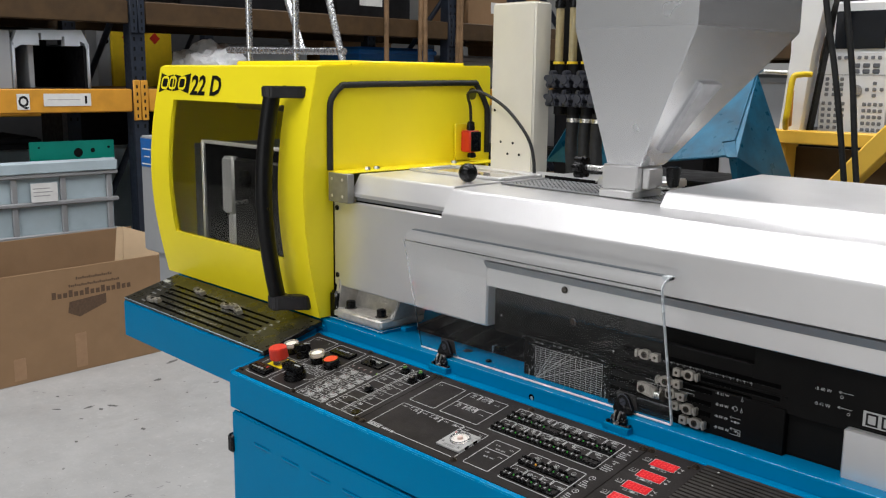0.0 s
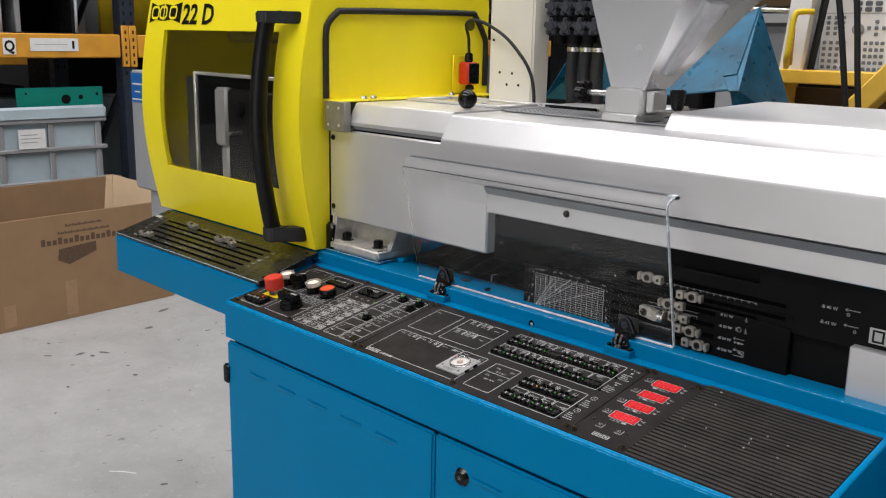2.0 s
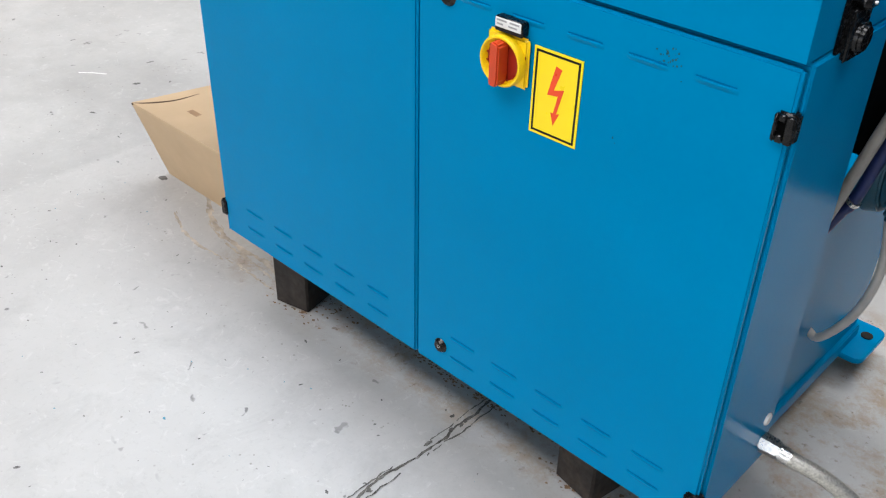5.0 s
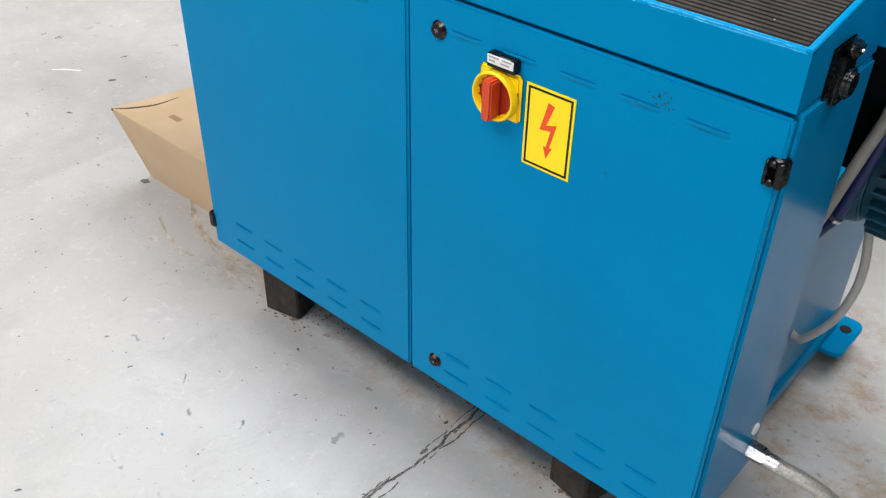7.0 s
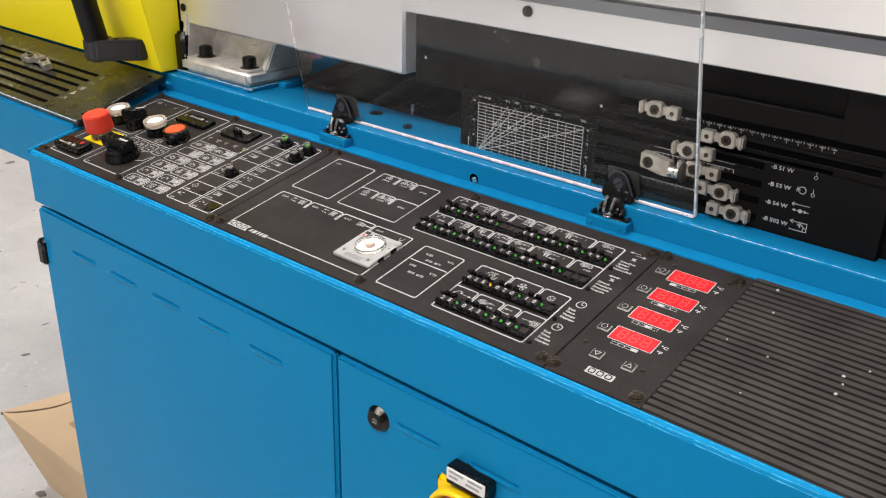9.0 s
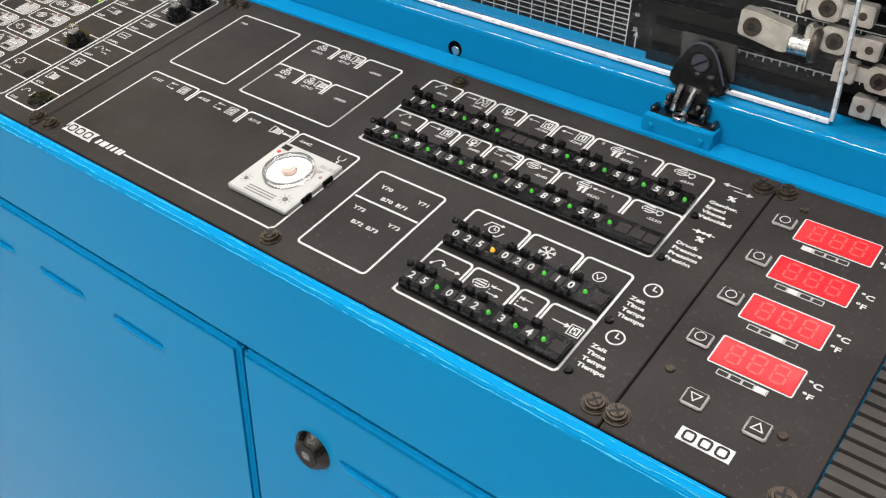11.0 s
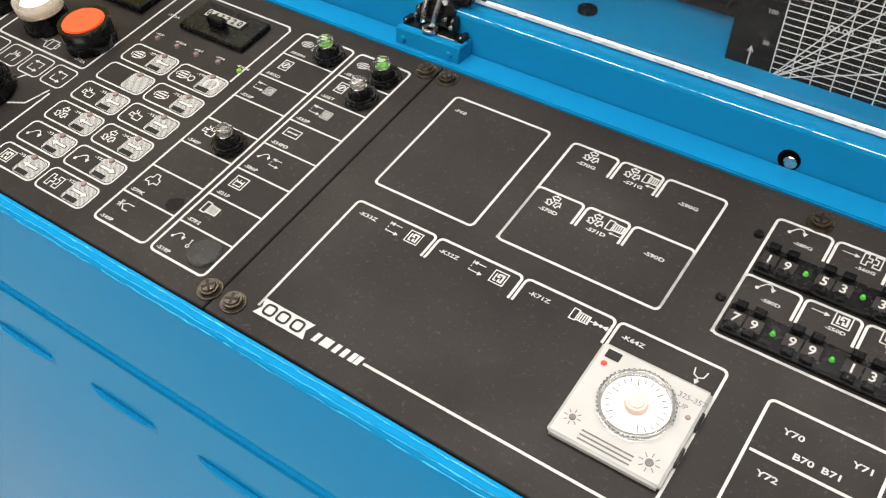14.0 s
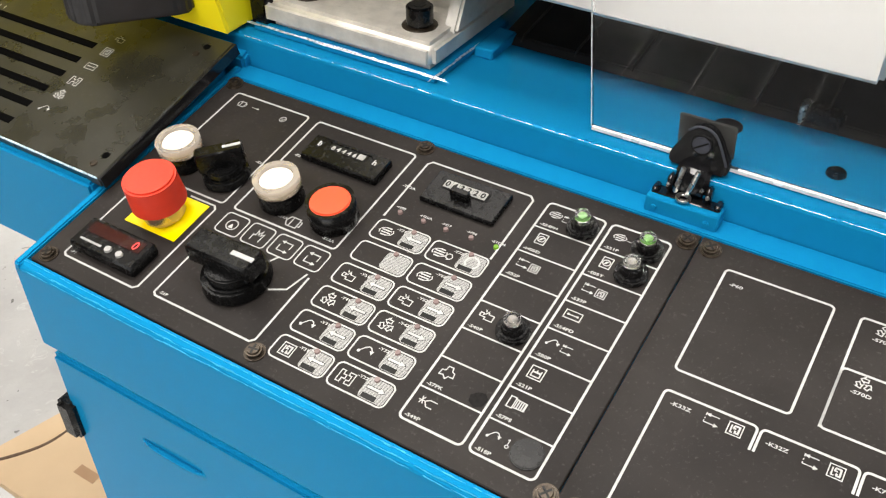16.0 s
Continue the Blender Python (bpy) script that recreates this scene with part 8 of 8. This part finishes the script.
part("sheet", B(-0.13, 0.13, -0.035, 0.033, 0, 0.003, 0.0005, 1), PAPER, ps)
part("print_bar", B(-0.11, 0.07, -0.0015, 0.0015, 0.003, 0.0036), PRINTGREY, ps)
part("print_mark", B(0.095, 0.108, -0.022, 0.02, 0.003, 0.0036), INK, ps)

# steel channel on the shelf
chn = thing("steel_channel_section", stored(-3.78, 1.155, 1.423), "grey painted steel housing open at the front", "steel housing")
PALE = mat("pale_grey_casing", (0.5, 0.54, 0.58), 0.45, vary=0.05, scale=10)
part("side", B(-0.6, 0.0, -0.298, -0.284, 0, 0.25, 0.003), PALE, chn)
part("side", B(-0.6, 0.0, 0.108, 0.122, 0, 0.25, 0.003), PALE, chn)
part("neighbour_case", B(-0.6, -0.01, -0.42, -0.302, 0, 0.31, 0.004), BLUEGREYCASE, chn)
part("web", B(-0.55, -0.05, -0.2, -0.17, 0.004, 0.25, 0.003), BLUEGREYCASE, chn)
# back, lining and floor are near-black to paint the shade inside the housing
part("back", B(-0.6, -0.58, -0.284, 0.108, 0, 0.3), DARKVOID, chn)
part("lining", B(-0.58, -0.01, 0.09, 0.107, 0, 0.24), DARKVOID, chn)
lip = [(-0.298, 0.24), (-0.27, 0.31), (0.08, 0.325), (0.108, 0.27), (0.122, 0.24), (0.108, 0.215), (0.096, 0.25), (0.07, 0.262), (0.07, 0.235), (-0.015, 0.235), (-0.015, 0.285), (-0.03, 0.285), (-0.03, 0.268), (-0.14, 0.265), (-0.14, 0.3), (-0.155, 0.3), (-0.155, 0.235), (-0.25, 0.235), (-0.284, 0.215)]
part("top_lip", extruded(lip, -0.05, 0.0, "x"), PALE, chn)
part("roof", B(-0.6, -0.05, -0.284, 0.108, 0.3, 0.312), PALE, chn)
part("floor", B(-0.58, 0.0, -0.284, 0.108, 0, 0.008), DARKVOID, chn)
# hazard cupboard on the shelf behind
hz = thing("hazard_cupboard", stored(-5.2, 2.25, 1.3), "yellow flammables cupboard with red diamond signs", "cupboard")
part("cupboard", B(-0.45, 0, -0.24, 0.24, 0.0, 0.575, 0.008), BRIGHTYEL, hz)
part("door_gap", B(0.0, 0.002, -0.003, 0.003, 0.02, 0.56), INK, hz)
for y in (-0.113, 0.1):
    part("diamond_sign", turned(B(0.001, 0.004, -0.03, 0.03, -0.03, 0.03), pose(0, y, 0.47, 45, 0, 0)), RED, hz, "red diamond sign")
gb = thing("switch_box", stored(-5.2, 1.955, 1.3), "grey wall switch box with a round black knob", "switch box")
part("case", B(-0.2, 0, -0.05, 0.05, 0, 0.55, 0.006), BLUEGREYCASE, gb)
part("knob", C(0.022, 0.02, 0.02, (0, 0.01, 0.44), "x", 20, 0.003), BLACK, gb)
solid("cupboard_stand", B(-5.66, -5.2, 1.8, 2.52, 0, 1.3, 0.005), DARKVOID, "dark steel stand below the cupboard", "stand")
ex = thing("fire_extinguisher", stored(-6.42, 2.5, 0.92), "small red fire extinguisher on a dark crate", "extinguisher")
part("bottle", C(0.04, 0.036, 0.2, (0, 0, 0), "z", 20, 0.012), RED, ex)
part("neck", C(0.014, 0.012, 0.05, (0, 0, 0.2), "z", 14, 0.002), BLACK, ex)
solid("extinguisher_stand", B(-6.55, -6.3, 2.35, 2.65, 0, 0.92, 0.006), DARKVOID, "dark crate below the extinguisher", "crate")

# pallet bins
def bin_box(x, y, label):
    b = thing("pallet_bin", stored(x, y, 0), label, "bin", "pallet bins under the rack")
    W, D, H = 1.12, 0.9, 1.03
    for nm, dims in (("front_wall", (-0.04, 0, 0, W)), ("back_wall", (-D, -D + 0.04, 0, W)), ("side_wall", (-D + 0.041, -0.041, 0, 0.04)), ("side_wall", (-D + 0.041, -0.041, W - 0.04, W))):
        part(nm, B(*dims, 0.14, H, 0.01), GREYBIN, b)
    part("floor", B(-D + 0.041, -0.041, 0.041, W - 0.041, 0.12, 0.2, 0.01), GREYBIN, b)
    part("rim", B(-0.01, 0.035, -0.02, W + 0.02, H - 0.07, H + 0.005, 0.012), GREYBIN, b)
    for z in (0.34, 0.62, 0.80, 0.955):
        part("rail", B(0, 0.03, -0.01, W + 0.02, z - 0.012, z + 0.012, 0.005), DARKSILVER, b, "grey steel band")
    for k in range(5):
        yy = 0.03 + k * (W - 0.06) / 4
        part("rib", B(0, 0.02, yy - 0.016, yy + 0.016, 0.16, 0.95, 0.005), DARKSILVER, b)
    for yy in (0.1, W / 2, W - 0.1):
        part("foot", B(-D, 0, yy - 0.06, yy + 0.06, 0.0, 0.13, 0.006), GREYBIN, b)
    return b


bin_box(-3.74, 0.237, "grey plastic pallet bin with steel bands and a paper label")
bin_box(-3.8, 1.75, "grey plastic pallet bin with steel bands, dusty")
pl = thing("paper_label", stored(-3.709, 0.952, 0.865, 90, 0, 90), "white paper label on the grey bin", "label")
part("sheet", B(-0.072, 0.072, -0.052, 0.052, 0.0, 0.003), PAPER, pl)
for k in range(3):
    part("print_bar", B(-0.06, 0.03 + 0.015 * (k % 2), 0.02 - 0.02 * k, 0.025 - 0.02 * k, 0.003, 0.0035), PRINTGREY, pl)
te = thing("teal_panel", stored(-3.82, 1.175, 0.9), "teal painted steel plate with round holes in the bin", "steel plate")
part("plate", B(-0.012, 0.0, -0.25, 0.235, 0.08, 0.232, 0.003), TEAL, te)
for y, z, r in ((0.02, 0.165, 0.026), (0.105, 0.175, 0.013), (0.1, 0.11, 0.016), (0.01, 0.1, 0.03), (0.2, 0.19, 0.008), (-0.2, 0.2, 0.006)):
    part("hole", C(r, r, 0.002, (0.0, y, z), "x", 24), INK, te)

# large open cardboard carton on the floor
CARDTAPE = mat("parcel_tape", (0.33, 0.2, 0.11), 0.4, vary=0.1, scale=20)
cb = thing("cardboard_carton", pose(-3.11, 0.52, 0, 0, 0, 5), "large open brown cardboard carton with faded print", "carton")
CW = 1.07
part("front", B(-0.008, 0, 0, CW, 0, 0.545, 0.002), CARD, cb)
part("back", B(-0.5, -0.492, 0, CW, 0, 0.63, 0.002), CARD, cb)
part("side", B(-0.492, -0.008, CW - 0.008, CW, 0, 0.56, 0.002), CARD, cb)
part("side", B(-0.492, -0.008, 0, 0.008, 0, 0.56, 0.002), CARD, cb)
part("bottom", B(-0.492, -0.008, 0.008, CW - 0.008, 0, 0.01), CARD, cb)
part("flap", sheet([(-0.16, 0.82, 0.50), (-0.02, 1.055, 0.50), (-0.03, 1.075, 0.6), (-0.18, 0.84, 0.69)], 0.006), CARDLIGHT, cb, "pale inner flap")
part("flap", sheet([(-0.2, 0.79, 0.48), (-0.16, 0.82, 0.48), (-0.18, 0.84, 0.69), (-0.21, 0.82, 0.685)], 0.006), CARDLIGHT, cb)
for y, z, w, h in ((0.33, 0.395, 0.44, 0.035), (0.42, 0.445, 0.28, 0.014), (0.46, 0.48, 0.2, 0.014)):
    n = int(w / (h * 0.8))
    for k in range(n):
        part("print_bar", B(0.0, 0.0006, y + k * w / n, y + k * w / n + w / n * 0.72, z, z + h * (0.7 + 0.3 * ((k * 7) % 3 == 0))), CARDPRINT, cb)
part("print_mark", sheet([(0.0006, 0.42, 0.37), (0.0006, 0.62, 0.385), (0.0006, 0.62, 0.335), (0.0006, 0.47, 0.285), (0.0006, 0.41, 0.315)], -0.0004), CARDPRINT, cb, "faded printed box symbol")
part("tape", B(0.0, 0.0008, 0.44, 0.5, 0.02, 0.2), CARDTAPE, cb, "brown parcel tape")
part("tape", B(0.0, 0.0008, 0.12, 0.18, 0.02, 0.13), CARDTAPE, cb, "brown parcel tape")
# smaller carton beside the cabinet
sb = thing("cardboard_box", pose(0, 0, 0), "opened brown cardboard box lying beside the cabinet", "box")
part("front", sheet([(-0.60, 0.20, 0.0), (-0.12, 0.2, 0.0), (-0.12, 0.135, 0.225), (-0.605, 0.132, 0.225)], -0.006), CARDLIGHT, sb)
part("top_flap", sheet([(-0.605, 0.132, 0.225), (-0.12, 0.135, 0.225), (-0.12, 0.40, 0.232), (-0.52, 0.42, 0.232)], 0.006), CARDLIGHT, sb)
part("end", sheet([(-0.60, 0.20, 0.0), (-0.605, 0.132, 0.225), (-0.52, 0.42, 0.23), (-0.55, 0.55, 0.0)], 0.006), CARD, sb)
part("back", sheet([(-0.55, 0.55, 0.0), (-0.12, 0.55, 0.0), (-0.12, 0.40, 0.23), (-0.52, 0.42, 0.23)], 0.006), CARD, sb)
part("dark_edge", tube([(-0.603, 0.131, 0.228), (-0.57, 0.16, 0.231), (-0.535, 0.215, 0.232), (-0.525, 0.28, 0.232)], 0.003, 8), CARDPRINT, sb)
part("tape_scrap", B(-0.46, -0.42, 0.2, 0.218, 0.2322, 0.2332), CARDTAPE, sb, "brown tape scrap")

# tape corner and paint chips on the floor
bm = stroke([(-1.385, 0.355), (-1.355, 0.385), (-1.31, 0.415)], 0.007, 0.0008)
solid("tape_mark", bm, PAPER, "scrap of white tape on the concrete floor", "tape")
random.seed(33)
bm = bmesh.new()
spots = [(-2.66, 0.66, 0.03), (-2.59, 0.78, 0.035), (-2.54, 0.87, 0.032), (-2.98, 1.40, 0.06), (-1.08, 0.24, 0.014), (-0.59, 0.175, 0.02), (-2.53, 0.81, 0.02), (-2.75, 1.2, 0.03)]
spots += [(random.uniform(-3.0, 1.0), random.uniform(-0.9, 1.6), random.uniform(0.002, 0.008)) for _ in range(170)]
spots += [(random.uniform(-1.6, 1.1), random.uniform(-1.0, 0.6), random.uniform(0.0012, 0.0042)) for _ in range(260)]
spots += [(random.uniform(-2.9, -1.1), random.uniform(0.3, 1.5), random.uniform(0.008, 0.02)) for _ in range(26)]
for x, y, r in spots:
    st, n = random.uniform(0.3, 0.7), random.randint(9, 14)
    a0 = random.uniform(0, 3.1)
    pts = []
    for k in range(n):
        a = 2 * math.pi * k / n
        q_ = r * random.uniform(0.55, 1.0)
        u_, v_ = q_ * math.cos(a), q_ * st * math.sin(a)
        pts.append((x + u_ * math.cos(a0) - v_ * math.sin(a0), y + u_ * math.sin(a0) + v_ * math.cos(a0)))
    filled(pts, 0.0006, into=bm)
solid("paint_chips", bm, mat("bare_concrete", (0.12, 0.118, 0.112), 0.85, vary=0.4, scale=120), "dark chips where floor paint has worn off", "paint chips", kind="stuff")

random.seed(52)
bm = bmesh.new()
for x, y, r in [(0.2, -0.32, 0.006)] + [(random.uniform(-0.9, 0.9), random.uniform(-0.6, 0.35), random.uniform(0.0012, 0.004)) for _ in range(45)]:
    pts = []
    for k in range(8):
        q_ = r * random.uniform(0.4, 1.0)
        pts.append((x + q_ * math.cos(k * math.pi / 4), y + q_ * 0.7 * math.sin(k * math.pi / 4)))
    filled(pts, 0.0007, into=bm)
solid("paint_flecks", bm, mat("fleck_teal", (0.05, 0.2, 0.27), 0.6, vary=0.3, scale=90), "small teal paint flecks on the concrete floor", "paint flecks", kind="stuff")

# brown tide lines of a dried spill beside the carton
bm = bmesh.new()
random.seed(44)
for line_pts, w in (([(-0.42, 0.1), (-0.33, 0.066), (-0.24, 0.058), (-0.115, 0.078), (0.02, 0.075)], 0.009), ([(-0.38, 0.175), (-0.3, 0.128), (-0.2, 0.108), (-0.1, 0.106), (0.02, 0.095)], 0.007), ([(-0.413, 0.198), (-0.323, 0.146), (-0.241, 0.125), (-0.15, 0.121), (-0.082, 0.13), (0.0, 0.11)], 0.012)):
    path = [Vector((*p, 0)) for p in line_pts]
    for p, q in zip(path, path[1:]):
        for k in range(34):
            c = p.lerp(q, random.random()) + Vector((random.gauss(0, 0.25), random.gauss(0, 0.25), 0)) * w
            d = (q - p).normalized() * w * random.uniform(0.4, 1.6)
            n_ = Vector((-d.y, d.x, 0)) * random.uniform(0.08, 0.3)
            z = Vector((0, 0, 0.0006 + 0.00002 * k))
            bm.faces.new([bm.verts.new(c + z + v) for v in (-d, -d * 0.3 - n_, d * 0.5 - n_ * 0.7, d, d * 0.2 + n_, -d * 0.6 + n_ * 0.5)])
solid("dried_spill", bm, mat("spill_brown", (0.4, 0.35, 0.285), 0.8, vary=0.4, scale=25), "brown flaky edge of a dried spill on the floor", "dried spill", kind="stuff")

# brown flakes of rust and dirt gathered along the cabinet foot and round the timber blocks
bm = bmesh.new()
random.seed(45)
for _ in range(900):
    x = random.uniform(0.17, 1.0)
    y = 0.155 + 0.012 * math.sin(9 * x) + abs(random.gauss(0, 0.035)) - 0.012
    if random.random() < 0.25:
        cx, cy = random.choice(((0.11, 0.075), (0.853, 0.1), (0.16, 0.13)))
        x, y = cx + random.gauss(0, 0.04), cy + random.gauss(0, 0.016)
    r = random.uniform(0.0012, 0.0055)
    a0 = random.uniform(0, 6.28)
    z = 0.0006 + 0.0000008 * len(bm.verts)
    bm.faces.new([bm.verts.new((x + r * random.uniform(0.5, 1) * math.cos(a0 + k * 1.05), y + 0.7 * r * random.uniform(0.5, 1) * math.sin(a0 + k * 1.05), z)) for k in range(6)])
solid("rust_flakes", bm, mat("rust_flake", (0.2, 0.125, 0.07), 0.85, vary=0.5, scale=60), "brown flakes of rust and dirt along the cabinet foot", "dirt", kind="stuff")

# aluminium trolley frame and film bundle behind the guard
af = thing("tube_trolley", pose(0.035, 0.035, 0), "bright aluminium tube trolley frame", "trolley")
for a, b in (((-1.43, 0.9, 0), (-1.44, 0.9, 2.3)), ((-1.148, 0.9, 0), (-1.16, 0.9, 2.3)), ((-1.15, 0.92, 1.6), (-1.40, 0.92, 2.1)), ((-0.905, 0.9, 1.55), (-1.10, 0.9, 2.1)), ((-1.574, 0.9, 1.6), (-0.9, 0.9, 1.588)), ((-0.905, 0.9, 0), (-0.905, 0.9, 1.56))):
    part("tube", tube([a, b], 0.0115, 14, None, 1), TUBE, af)
fb = thing("film_bundle", stored(-3.98, 2.15, 1.425, 0, 0, 86), "crumpled bundle of clear plastic film", "plastic film")
bm = bmesh.new()
bmesh.ops.create_icosphere(bm, subdivisions=4, radius=1)
for v in bm.verts:
    n_ = noise.noise(v.co * 2.3) * 0.16 + noise.noise(v.co * 6) * 0.1
    v.co = Vector((v.co.x * 0.25, v.co.y * 0.2, max(0, v.co.z * 0.15 + 0.13))) * (1 + n_)
part("crumpled_film", bm, FILM, fb)

# stores further back; the near-black ones carry the racks' shade in their colour
random.seed(21)
for i, (x, y, z, dx, dy, dz, m_, lab) in enumerate((
    (-3.95, 3.35, 1.425, 0.5, 0.75, 0.3, LABELBLUE, "blue plastic storage bin on the rack"),
    (-3.95, 4.3, 1.425, 0.5, 0.5, 0.26, BLUEGREYCASE, "grey storage box on the rack"),
    (-3.95, 4.95, 1.425, 0.5, 0.4, 0.4, CARD, "brown cardboard box on the rack"),
    (-4.0, 5.5, 1.425, 0.5, 0.6, 0.25, DARKVOID, "dark storage crate on the rack"),
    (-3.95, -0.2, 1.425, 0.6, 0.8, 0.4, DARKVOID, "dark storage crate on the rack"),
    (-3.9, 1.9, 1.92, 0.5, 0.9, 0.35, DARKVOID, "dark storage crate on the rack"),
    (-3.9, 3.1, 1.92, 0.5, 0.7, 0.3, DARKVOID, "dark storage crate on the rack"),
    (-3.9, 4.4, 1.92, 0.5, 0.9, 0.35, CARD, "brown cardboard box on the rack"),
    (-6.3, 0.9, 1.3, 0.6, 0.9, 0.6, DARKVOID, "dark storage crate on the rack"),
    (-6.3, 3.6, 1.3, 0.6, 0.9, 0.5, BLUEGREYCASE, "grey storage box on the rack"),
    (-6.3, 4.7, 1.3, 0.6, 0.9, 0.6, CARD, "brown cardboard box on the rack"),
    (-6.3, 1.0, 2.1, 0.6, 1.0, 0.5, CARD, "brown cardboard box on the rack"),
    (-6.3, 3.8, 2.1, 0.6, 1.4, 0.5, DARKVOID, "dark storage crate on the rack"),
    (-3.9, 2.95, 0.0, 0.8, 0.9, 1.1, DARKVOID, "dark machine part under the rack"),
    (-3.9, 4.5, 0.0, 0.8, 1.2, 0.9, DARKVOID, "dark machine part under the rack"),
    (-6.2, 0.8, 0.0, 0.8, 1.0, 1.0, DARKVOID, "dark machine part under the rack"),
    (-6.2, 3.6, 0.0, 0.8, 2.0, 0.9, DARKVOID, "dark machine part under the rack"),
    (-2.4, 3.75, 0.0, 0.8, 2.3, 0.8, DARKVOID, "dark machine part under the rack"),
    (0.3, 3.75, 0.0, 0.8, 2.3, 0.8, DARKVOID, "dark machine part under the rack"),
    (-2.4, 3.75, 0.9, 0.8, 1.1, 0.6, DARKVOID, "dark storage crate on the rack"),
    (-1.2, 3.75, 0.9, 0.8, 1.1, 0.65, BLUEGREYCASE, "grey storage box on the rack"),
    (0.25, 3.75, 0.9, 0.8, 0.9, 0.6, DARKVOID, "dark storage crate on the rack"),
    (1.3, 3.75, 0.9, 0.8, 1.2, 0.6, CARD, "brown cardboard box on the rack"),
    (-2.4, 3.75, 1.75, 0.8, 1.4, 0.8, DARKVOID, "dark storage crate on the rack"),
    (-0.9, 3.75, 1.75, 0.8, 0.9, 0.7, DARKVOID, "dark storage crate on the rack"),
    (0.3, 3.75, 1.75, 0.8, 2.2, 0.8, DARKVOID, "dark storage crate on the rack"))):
    s = thing("storage_box", stored(x, y, z, 0, 0, -90 if y > 3.55 and x > -2.7 and i > 17 else 0), lab, "storage box", "boxes on the racks")
    part("body", B(-dx, 0, 0, dy, 0, dz, 0.012), m_, s)
    part("rim", B(-dx - 0.012, 0.012, -0.012, dy + 0.012, dz - 0.05, dz - 0.012, 0.008), m_, s)
    part("label", B(0.0005, 0.0025, dy * 0.3, dy * 0.6, dz * 0.3, dz * 0.55), PAPER, s)
for k, (x, y, lean) in enumerate(((-3.68, 3.5, 0.0), (-3.66, 3.78, 0.02), (-3.64, 3.86, -0.02), (-3.66, 4.15, 0.03), (-3.64, 4.2, 0.0))):
    solid("timber_pole", tube([(x, y, 0), (x - 0.01, y + lean, 1.4), (x - 0.02, y + 2 * lean, 2.9)], 0.018, 8, None, 1), BROWNWOOD, "bare timber pole leaning on the rack", "pole", "timber poles")
